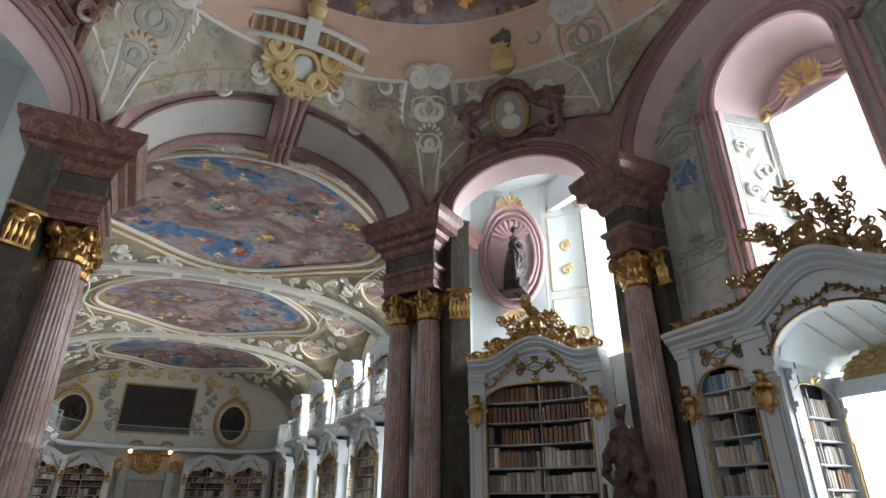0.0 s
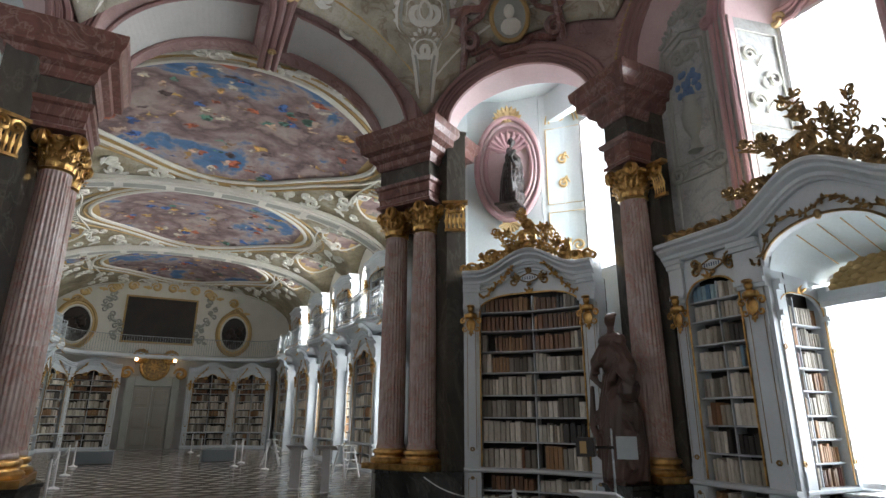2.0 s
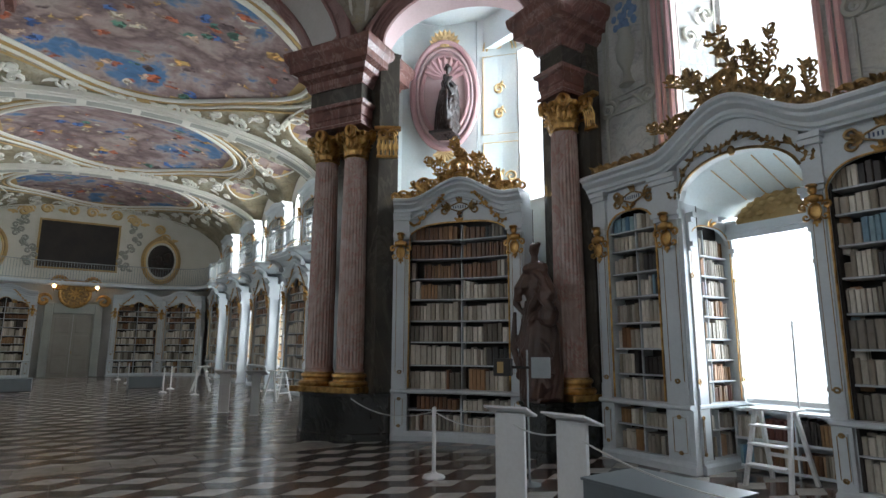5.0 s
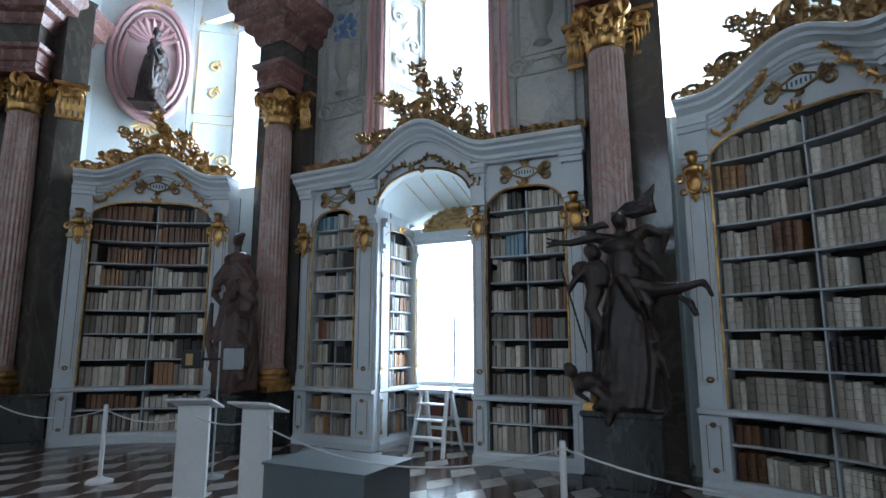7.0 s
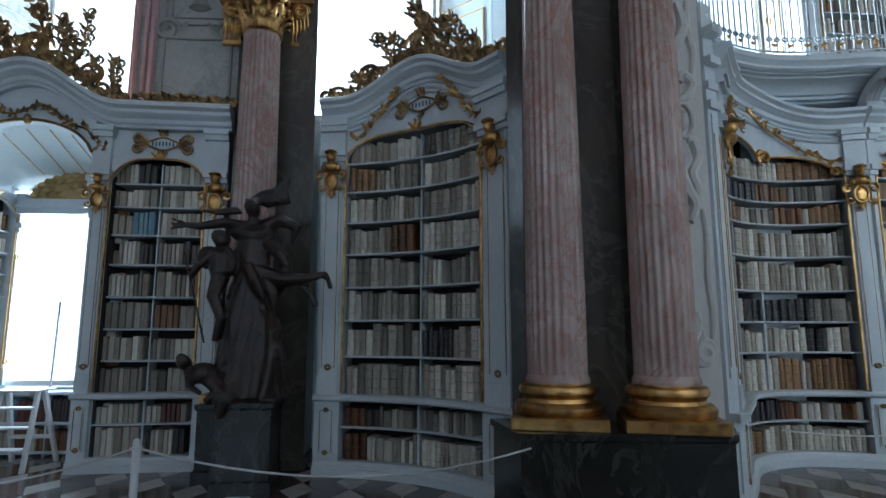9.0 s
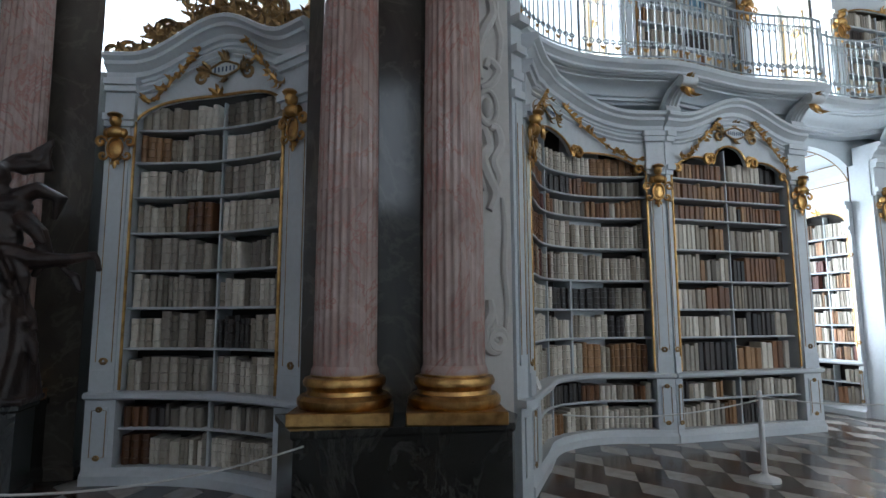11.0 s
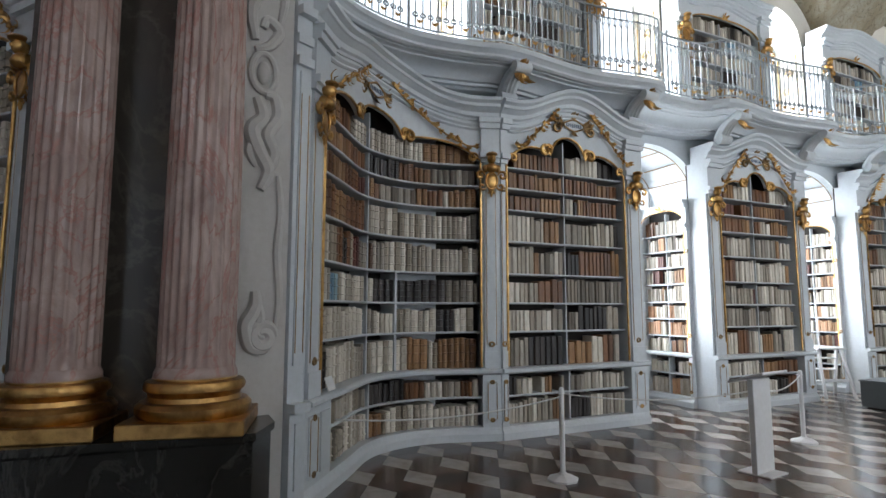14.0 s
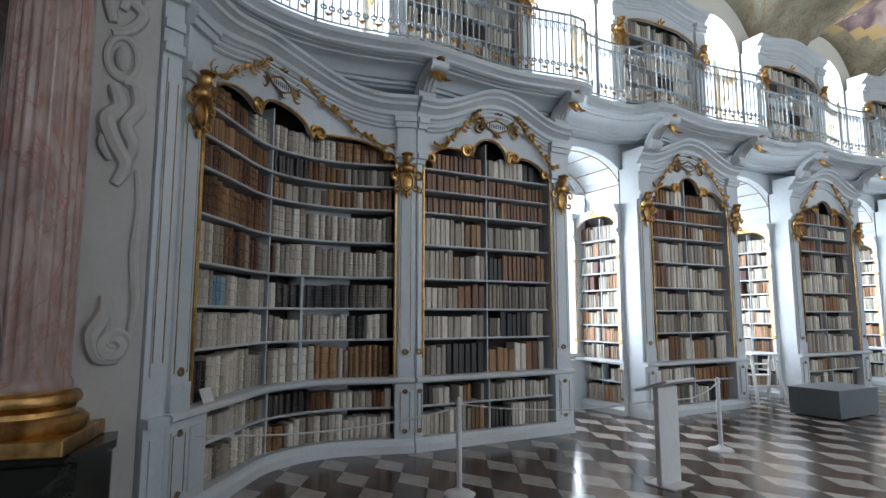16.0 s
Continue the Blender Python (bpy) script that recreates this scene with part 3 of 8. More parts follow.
def crest(line, s0, s1, zf, out, parent, peak=1.0, mat=None, seed=3, dense=1.0):
    """Pierced rocaille work that stands on a cornice."""
    g = random.Random(seed)
    bm = bmesh.new()
    mid, L = (s0 + s1) / 2, s1 - s0
    n = int(26 * dense * L / 2.4)
    for i in range(n + 1):
        s = s0 + L * i / n
        z = zf(s) + 0.02
        k = 1 if s < mid else -1
        fr = line.stand(s, out, z)
        size = g.uniform(0.12, 0.20)
        scroll(bm, fr @ Matrix.Translation((0, 0, size * 0.35)) @ Matrix.Rotation(g.uniform(-0.5, 0.5), 4, "Y"), size, g.uniform(1.0, 1.5), 0.022, k)
        leaf(bm, fr @ Matrix.Rotation(g.uniform(-0.9, 0.9), 4, "Y"), g.uniform(0.12, 0.2), 0.09, 0.5)
    branches = []

    def tuft(s, z, a, L_, sz):
        bm = bmesh.new()
        branches.append(bm)
        fr = line.stand(s, out, z) @ Matrix.Rotation(a, 4, "Y")
        pts = [fr @ Vector((0.10 * sz * math.sin(t * 4.5), 0, L_ * t)) for t in np.linspace(0, 1, 9)]
        tube(bm, pts, [0.028 * sz * (1.15 - t) for t in np.linspace(0, 1, 9)], 6)
        for t in (0.2, 0.34, 0.48, 0.62, 0.76, 0.9, 1.0):
            for k in (-1, 1):
                at_ = fr @ Matrix.Translation((0.10 * sz * math.sin(t * 4.5), 0, L_ * t)) @ Matrix.Rotation(k * g.uniform(0.5, 1.5), 4, "Y")
                leaf(bm, at_, g.uniform(0.10, 0.19) * sz, 0.055 * sz, 0.5)
                if g.random() < 0.45:
                    scroll(bm, at_ @ Matrix.Translation((0.02, 0, 0.07 * sz)), 0.11 * sz, 1.2, 0.014, k, 12)
        leaf(bm, fr @ Matrix.Translation((0.10 * sz * math.sin(4.5), 0, L_)), 0.15 * sz, 0.07 * sz, 0.3)
    zc = zf(mid)
    H = 0.75 * peak
    for k in (-1, 1):
        tuft(mid + k * 0.05, zc, k * -0.12, H * 0.85, 1.0)
        tuft(mid + k * 0.20, zc - 0.05, k * 0.30, H * 0.55, 0.9)
        tuft(mid + k * 0.45 * min(1, L / 2.4), zf(mid + k * 0.45), k * 0.10, H * 0.62, 1.0)
        tuft(mid + k * 0.62 * min(1, L / 2.4), zf(mid + k * 0.6), k * 0.8, H * 0.34, 0.9)
        if peak > 1.3:
            tuft(mid + k * 0.82, zf(mid + k * 0.82), k * 0.55, H * 0.42, 0.9)
            tuft(mid + k * 0.34, zc, k * 0.55, H * 0.62, 0.9)
        scroll(bm, line.stand(mid + k * 0.22, out, zc + 0.22), 0.34, 1.4, 0.034, k)
        scroll(bm, line.stand(mid + k * 0.58, out, zf(mid + k * 0.58) + 0.14), 0.28, 1.4, 0.03, -k)
        scroll(bm, line.stand(mid + k * 0.10, out, zc + H * 0.62), 0.20, 1.3, 0.026, k)
    tube(bm, [line.stand(mid, out, zc + 0.24) @ Vector((0.15 * math.cos(a), 0, 0.17 * math.sin(a))) for a in np.linspace(0, 6.2832, 21)[:-1]], 0.03, 6, True)
    blob(bm, line.at(mid, out, zc + 0.08), (0.10, 0.10, 0.07), 8)
    whole = part("rocaille_crest", bm, mat or M_GOLD, parent, "pierced gilded rocaille crest", True)
    for q in branches:
        part("leafy_branch", q, mat or M_GOLD, whole, "gilded leafy branch", True)
    return whole


# ---------- bookcase ----------
PROFILE_CORNICE = [(-0.28, 0.0), (0.02, 0.0), (0.03, 0.03), (0.06, 0.05), (0.07, 0.10), (0.13, 0.15), (0.15, 0.16), (0.15, 0.20), (0.20, 0.23), (0.20, 0.27), (0.17, 0.29), (-0.28, 0.29)]


def bookcase(name, line, label, levels, open0=0.30, open1=0.30, face=0.0, top_open=None, cornice=None, low=(0.17, 0.54), counter=0.87,
             mood=OLD, loose=True, crest_peak=0, words=None, group="", busts=(True, True), dividers=1, gold=True, counter_out=0.10, where="on a white shelf", garlands=True, own_cornice=True,
             dark_rows=(), sizes=(0.055, 0.10), crest_mat=None, under_gallery=False, back=-0.36, stall=0, gilt=0.016, low_in=0.0):
    """One painted case along a plan line: plinth, low shelves, counter, tall opening, frieze and cornice."""
    L = line.length
    a, b_ = open0, L - open1
    at = line.at(L / 2, -0.2, 0)
    root = thing(name, label, "bookcase", group, at)
    inv = root.matrix_world.inverted()

    def add(nm, bm, mat, lab="", smooth=False, parent=root):
        ob = part(nm, bm, mat, parent, lab, smooth)
        ob.matrix_parent_inverse = Matrix.Identity(4)
        if parent is root:
            ob.matrix_parent_inverse = inv
        return ob

    bm = bmesh.new()
    sweep(bm, line, 0, L, [(back, 0.0), (0.07, 0.0), (0.07, 0.09), (0.04, 0.13), (0.03, 0.165), (back, 0.165)])
    add("plinth", bm, M_WHITE)
    bm = bmesh.new()
    co = counter_out
    sweep(bm, line, 0, L, [(back, counter - 0.045), (co - 0.05, counter - 0.045), (co, counter - 0.02), (co, counter + 0.012), (co - 0.025, counter + 0.03), (back, counter + 0.03)])
    add("counter", bm, M_WHITE, "pale grey painted counter ledge")
    bm = bmesh.new()
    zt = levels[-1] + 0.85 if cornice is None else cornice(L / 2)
    # backboard, coloured as dark as the shaded gaps between books
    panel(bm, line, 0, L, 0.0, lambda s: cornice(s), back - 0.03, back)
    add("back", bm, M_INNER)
    zb = counter + 0.03
    for e0, e1, tag_ in ((0, a, 0), (b_, L, 1)):
        w = e1 - e0
        if w < 0.05:
            continue
        bm = bmesh.new()
        ex = low_in if tag_ == 0 else 0.0
        panel(bm, line, e0, e1 + ex, 0.165, counter - 0.045, back, 0.035)
        panel(bm, line, e0 + w * 0.2, e1 - w * 0.2, 0.24, counter - 0.12, 0.035, 0.05)
        if ex:
            panel(bm, line, e1 - 0.01, e1 + ex - 0.05, 0.24, counter - 0.12, 0.035, 0.05)
        add("pedestal", bm, M_WHITE, "pale pedestal with raised panel")
        bm = bmesh.new()
        zp = levels[-1] - 0.02
        panel(bm, line, e0, e1, zb, lambda s: cornice(s), back, 0.0)
        panel(bm, line, e0 + w * 0.14, e1 - w * 0.14, zb, zp + 0.02, 0.0, 0.028)
        panel(bm, line, e0 + w * 0.10, e1 - w * 0.10, zb, zb + 0.22, 0.028, 0.045)
        panel(bm, line, e0 + w * 0.26, e1 - w * 0.26, zb + 0.32, zp - 0.30, 0.028, 0.036)
        pil = add("pilaster", bm, M_WHITE, "pale grey panelled pilaster")
        bm = bmesh.new()
        zc = cornice((e0 + e1) / 2)
        for (z0, z1, o) in ((zp + 0.02, zp + 0.08, 0.06), (zp + 0.08, zp + 0.15, 0.10), (zp + 0.15, zc - 0.12, 0.055), (zc - 0.12, zc - 0.05, 0.10), (zc - 0.05, zc + 0.02, 0.13)):
            panel(bm, line, max(0.0, e0 - (o - 0.04) * 0.5), min(L, e1 + (o - 0.04) * 0.5), z0, z1, -0.02, o)
        add("impost", bm, M_WHITE, "pale grey moulded impost block")
        if gold:
            bm = bmesh.new()
            for k in (0.24, 0.76):
                sx = e0 + w * k
                tube(bm, [line.at(sx, 0.032, zb + 0.30), line.at(sx, 0.032, zp - 0.34)], 0.005, 5)
            for zz in (zb + 0.30, zp - 0.34):
                scroll(bm, line.stand((e0 + e1) / 2, 0.035, zz) @ Matrix.Translation((0.04, 0, 0)), 0.08, 1, 0.009, 1, 12)
                scroll(bm, line.stand((e0 + e1) / 2, 0.035, zz) @ Matrix.Translation((-0.04, 0, 0)), 0.08, 1, 0.009, -1, 12)
            q0, q1 = e0 + w * 0.26, e0 + w * 0.74
            tube(bm, [line.at(q0, 0.052, 0.27), line.at(q0, 0.052, counter - 0.15), line.at((q0 + q1) / 2, 0.052, counter - 0.135), line.at(q1, 0.052, counter - 0.15), line.at(q1, 0.052, 0.27), line.at((q0 + q1) / 2, 0.052, 0.258)], 0.005, 5, True)
            for zz, tl in ((counter - 0.145, 1), (0.268, -1)):
                for k in (-1, 1):
                    scroll(bm, line.stand((q0 + q1) / 2, 0.055, zz) @ Matrix.Translation((k * 0.03, 0, 0)), 0.06, 1, 0.008, k, 10, tl)
            add("gilt_fillet", bm, M_DULLGOLD, "thin gilded fillets", True)
        if busts[tag_]:
            h = herm(root, inv @ line.stand((e0 + e1) / 2, 0.05, zp - 0.22), 0.92 if w > 0.2 else 0.78)
    # shelves and dividers
    zs = [counter + 0.03] + list(levels)
    bm = bmesh.new()
    span = b_ - a
    for z in zs[1:]:
        sb = bmesh.new()
        sweep(sb, line, a, b_, [(back, z - 0.026), (-0.07, z - 0.026), (-0.062, z - 0.018), (-0.062, z - 0.005), (-0.07, z), (back, z)])
        add("shelf", sb, M_SHELF)
    for z in low[1:]:
        sb = bmesh.new()
        sweep(sb, line, a + low_in, b_, [(back, z - 0.024), (-0.04, z - 0.024), (-0.034, z - 0.012), (-0.04, z), (back, z)])
        add("shelf", sb, M_SHELF)
    mids = [a + span * (k + 1) / (dividers + 1) for k in range(dividers)]
    top_z = (top_open or (lambda s: levels[-1] + 0.25))
    for z0, z1 in [z for z in zip(zs, zs[1:])][:stall]:
        sb = bmesh.new()
        panel(sb, line, a + span * 0.63, a + span * 0.63 + 0.03, z0, z1 - 0.027, back, -0.055)
        add("upright", sb, M_SHELF)
    for sm in mids:
        for z0, z1 in zip(zs, zs[1:] + [top_z(sm) - 0.01]):
            sb = bmesh.new()
            panel(sb, line, sm - 0.009, sm + 0.009, z0, z1 - 0.027, back, -0.10)
            add("divider", sb, M_SHELF)
        for z0, z1 in zip(low, list(low[1:]) + [counter - 0.045]):
            sb = bmesh.new()
            panel(sb, line, sm - 0.012, sm + 0.012, z0 if z0 != low[0] else 0.165, z1 - 0.024, back, -0.06)
            add("divider", sb, M_SHELF)
    # frieze with the shaped head of the opening
    bm = bmesh.new()
    panel(bm, line, a, b_, top_z, lambda s: cornice(s) + 0.01, -0.05, -0.004, 0.04)
    add("frieze", bm, M_WHITE, "pale grey frieze with a shaped lower edge")
    if own_cornice:
        bm = bmesh.new()
        sweep(bm, line, a * 0.9, L - (L - b_) * 0.9, [(-0.02, -0.13), (0.012, -0.13), (0.03, -0.11), (0.022, -0.09), (0.05, -0.06), (0.05, -0.04), (-0.02, -0.04)], cornice, 0.06)
        add("string_moulding", bm, M_WHITE, "pale grey curved moulding under the cornice", True)
        bm = bmesh.new()
        sweep(bm, line, 0, L, PROFILE_CORNICE, cornice, 0.05)
        add("cornice", bm, M_WHITE, "pale grey curved cornice")
    if gold:
        bm = bmesh.new()
        ss = np.linspace(a + 0.012, b_ - 0.012, 49)
        pts = [line.at(ss[0], 0.016, zb + 0.02)] + [line.at(ss[0], 0.016, z) for z in np.linspace(zb + 0.3, top_z(ss[0]) - 0.03, 4)]
        pts += [line.at(s, 0.016, top_z(s)) for s in ss] + [line.at(ss[-1], 0.016, z) for z in np.linspace(top_z(ss[-1]) - 0.03, zb + 0.3, 4)] + [line.at(ss[-1], 0.016, zb + 0.02)]
        tube(bm, pts, gilt, 6)
        for sx in (ss[0], ss[-1]):
            n = int((top_z(sx) - zb) / 0.05)
            for i in range(n):
                blob(bm, line.at(sx, 0.012 + gilt * 0.7, zb + 0.04 + i * 0.05), (gilt * 0.66, gilt * 0.66, gilt * 0.95), 5)
        if under_gallery:
            for k in (-1, 1):
                cz_ = (a + b_) / 2 + k * 0.30 * span / 2
                scroll(bm, line.stand(cz_, 0.03, top_z(cz_) + 0.03), 0.16, 1.4, 0.02, -k)
                scroll(bm, line.stand(cz_ + k * 0.08, 0.03, top_z(cz_) + 0.06), 0.12, 1.3, 0.016, k)
                leaf(bm, line.stand(cz_, 0.03, top_z(cz_) - 0.04), 0.13, 0.07, 0.4)
                ce = (a + b_) / 2 + k * (span / 2 - 0.05)
                scroll(bm, line.stand(ce, 0.03, top_z(ce) + 0.02), 0.12, 1.3, 0.016, k)
        else:
            for q in (-1, 0, 1):
                leaf(bm, line.stand((a + b_) / 2, 0.03, top_z((a + b_) / 2)) @ Matrix.Rotation(q * 0.9, 4, "Y"), 0.13, 0.06, 0.4)
        add("gilt_frame", bm, M_GOLD, "gilded rope moulding round the opening", True)
    if garlands:
        m_ = L / 2
        for k in (-1, 1):
            bm = bmesh.new()
            pp = [(m_ + k * (0.30 + t * (span / 2 - 0.36)), cornice(m_) - 0.02 - 0.10 * t - (cornice(m_) - 0.10 - (top_z(a + 0.1) + 0.13)) * min(1, t * 1.15)) for t in np.linspace(0, 1, 15)]
            garland(bm, line, [(s, max(z, top_z(s) + 0.05)) for s, z in pp], 0.055, 0.046, 5 + k)
            add("garland", bm, M_GOLD, "gilded leaf garland", True)
    if words is not None:
        cz = top_z(L / 2) + 0.5 * (cornice(L / 2) - top_z(L / 2)) + 0.01
        c = cartouche(line, L / 2, cz, 0.02, 0.36, 0.15, root, words)
        c.matrix_parent_inverse = inv
    if crest_peak:
        cr = crest(line, 0.08, L - 0.08, lambda s: cornice(s) + 0.29, 0.02, root, crest_peak, crest_mat)
        cr.matrix_parent_inverse = inv
    # books
    stuff = None if loose else ([], [], [])
    segs = [a] + [x for x in mids] + [b_]
    rows = list(zip(zs, zs[1:] + [None]))
    for ri, (z0, z1) in enumerate(rows):
        for q0, q1 in zip(segs, segs[1:]):
            zt_ = z0 + min(0.30, max(top_z(q0 + 0.08), top_z(q1 - 0.08), top_z((q0 + q1) / 2)) - z0) if z1 is None else z1 - 0.03
            if zt_ - z0 < 0.09:
                continue
            row_of_books(line, q0 + 0.02, q1 - 0.016, z0, zt_ - z0, -0.10, loose, DARK if ri >= len(rows) - dark_rows_count(dark_rows) else mood, where, "books in the " + name, sizes, 0.20, 0.03, stuff)
    for z0, z1 in zip(low, list(low[1:]) + [counter - 0.045]):
        if z1 - z0 < 0.2:
            continue
        for q0, q1 in zip([a + low_in] + segs[1:], segs[1:]):
            row_of_books(line, q0 + 0.02, q1 - 0.016, max(z0, 0.166), z1 - 0.03 - z0, -0.08, loose, mood, where, "books in the " + name, (0.05, 0.09), 0.22, 0.05, stuff)
    if stuff is not None:
        ob = stuff_books("shelved_books", stuff)
        SHELVED[root.name] = ob
    return root


SHELVED = {}


def copy_case(ob, m):
    """Copies a case together with the books that stand in it."""
    shift = m @ ob.matrix_world.inverted()
    c = copy_thing(ob, m)
    bk = SHELVED[ob.name]
    copy_thing(bk, shift @ bk.matrix_world)
    return c


def dark_rows_count(v_):
    return v_ if isinstance(v_, int) else 0


def shaped_top(L, a, b_, z, rise, shoulder=0.10):
    """The head of a hall opening: shoulders at the sides, a small round arch in the middle."""
    def f(s):
        t = (s - (a + b_) / 2) / ((b_ - a) / 2)
        at = abs(t)
        if at < 0.27:
            return z + rise * 0.36 + rise * 0.64 * math.sqrt(max(0, 1 - (at / 0.27) ** 2))
        k = (at - 0.27) / 0.73
        return z + rise * (0.16 + 0.34 * math.sin(math.pi * min(1.0, 0.12 + k * 0.92)) ** 0.7 - 0.34 * k ** 4)
    return f


def basket_top(a, b_, z, rise):
    def f(s):
        t = min(1.0, abs((s - (a + b_) / 2) / ((b_ - a) / 2)))
        return z + rise * (1 - t ** 3.2) ** 0.7
    return f


def wave_cornice(L, z, rise, flat=0.22):
    def f(s):
        t = abs((s - L / 2) / (L / 2))
        if t > 1 - flat:
            return z
        k = t / (1 - flat)
        return z + rise * (0.5 + 0.5 * math.cos(math.pi * k)) ** 1.0
    return f


# ---------- large structure ----------
N_OPEN = [17.75, 22.1, 26.5, 30.9]
S_OPEN = [-10.15, -14.45, -18.75, -23.0]
EAST, DEEP = 7.25, 8.75
GAL = 4.86                  # underside of the gallery
END_N, END_S = 36.5, -28.5


def block(name, lo, hi, mat, parent=None, kind="structure", bev=0.0, label=""):
    bm = bmesh.new()
    box(bm, lo, hi, None, bev)
    return part(name, bm, mat, parent, label, False, "", kind)


block("floor", (-9, -34, -0.12), (11, 42, -0.012), M_GROUT)
# closing outer walls
block("wall_outer_east", (DEEP + 0.35, -34, -0.1), (DEEP + 0.6, 42, 14), M_PLASTER)
block("wall_outer_west", (2 * X0 - DEEP - 0.6, -34, -0.1), (2 * X0 - DEEP - 0.35, 42, 14), M_PLASTER)
block("wall_end_north", (-8, END_N + 0.3, -0.1), (DEEP + 0.3, END_N + 0.6, 14), M_PLASTER)
block("wall_end_south", (-8, END_S - 0.6, -0.1), (DEEP + 0.3, END_S - 0.3, 14), M_PLASTER)
block("roof_slab", (-8, -30, 14.0), (DEEP + 0.6, 38, 14.2), M_PLASTER)


def mirror_x(x):
    return 2 * X0 - x


def hall_wall(sign, opens, y_in, y_end, z_lo, z_hi, setback, z_spring, mat, h_win, z_win, power, half):
    """Piers and arched heads of one storey on one side of a hall."""
    e, d = (EAST, DEEP) if sign > 0 else (mirror_x(EAST), mirror_x(DEEP))
    xa, xb = e + sign * setback, d
    x0, x1 = min(xa, xb), max(xa, xb)
    side = "east" if sign > 0 else "west"
    edges = [min(y_in, y_end)]
    for y in sorted(opens):
        edges += [y - half, y + half]
    edges.append(max(y_in, y_end))
    for y0, y1 in zip(edges[::2], edges[1::2]):
        block("wall_pier_" + side, (x0, y0, z_lo), (x1, y1, z_hi), mat)
    for y in opens:
        bm = bmesh.new()
        prev = None
        for i in range(17):
            t = -1 + i / 8
            z = z_spring + 0.72 * math.sqrt(max(0, 1 - t * t))
            cur = [bm.verts.new((x, y + half * t, zz)) for x in (xa, xb) for zz in (z, z_hi)]
            if prev:
                bm.faces.new((prev[0], cur[0], cur[1], prev[1]))
                bm.faces.new((prev[2], prev[3], cur[3], cur[2]))
                bm.faces.new((prev[0], prev[2], cur[2], cur[0]))
                bm.faces.new((prev[1], cur[1], cur[3], prev[3]))
            prev = cur
        part("wall_arch_" + side, bm, mat, None, "", False, "", "structure")
        if z_lo > 0 and sign > 0:
            for q in (-1, 1):
                bm = bmesh.new()
                yj = y + q * (half - 0.005)
                for z0, z1 in ((5.3, 6.0), (6.15, 7.35)):
                    tube(bm, [(8.08, yj, z0), (8.50, yj, z0), (8.50, yj, z1), (8.08, yj, z1)], 0.014, 5, True)
                scroll(bm, Matrix.Translation((8.34, yj, 6.95)), 0.18, 1.3, 0.02, 1)
                scroll(bm, Matrix.Translation((8.24, yj, 6.55)), 0.18, 1.3, 0.02, -1)
                part("trim_jamb_panel", bm, M_OCHRELIGHT, None, "", True, "", "structure")
        window_light(d - 0.12 * sign, y, z_win, 2 * half - 0.04, h_win, power, sign)
        if z_lo == 0 and sign > 0:
            bm = bmesh.new()
            for x_ in (xa + 0.12, d - 0.25):
                tube(bm, [(x_, y + 0.98 * half * math.cos(q), z_spring - 0.02 + 0.70 * math.sin(q)) for q in np.linspace(0.35, math.pi - 0.35, 19)], 0.010, 5)
            for q in (0.35, 0.8, 1.25, math.pi - 1.25, math.pi - 0.8, math.pi - 0.35):
                tube(bm, [(x_, y + 0.98 * half * math.cos(q), z_spring - 0.02 + 0.70 * math.sin(q)) for x_ in (xa + 0.12, d - 0.25)], 0.010, 5)
            part("trim_gilt_lines", bm, M_DULLGOLD, None, "", True, "", "structure")
        if z_lo == 0:
            block("window_parapet_" + side, (min(d, d - 0.25 * sign), y - half + 0.001, 0), (max(d, d - 0.25 * sign), y + half - 0.001, 0.85), M_WHITE)


for sg in (1, -1):
    for opens, ya, yb, extra in ((N_OPEN, 12.6, END_N, 13.45), (S_OPEN, -5.0, END_S, -5.85)):
        hall_wall(sg, opens, ya, yb, 0, GAL, 0.245, 3.75, M_WHITE, 3.1, 2.45, 95 if ya > 0 else 195, 1.08)
        hall_wall(sg, opens + [extra], ya, yb, GAL + 0.18, 10.4, 0.70, 7.5, M_CREAM, 3.2, 6.65, 230, 0.85)


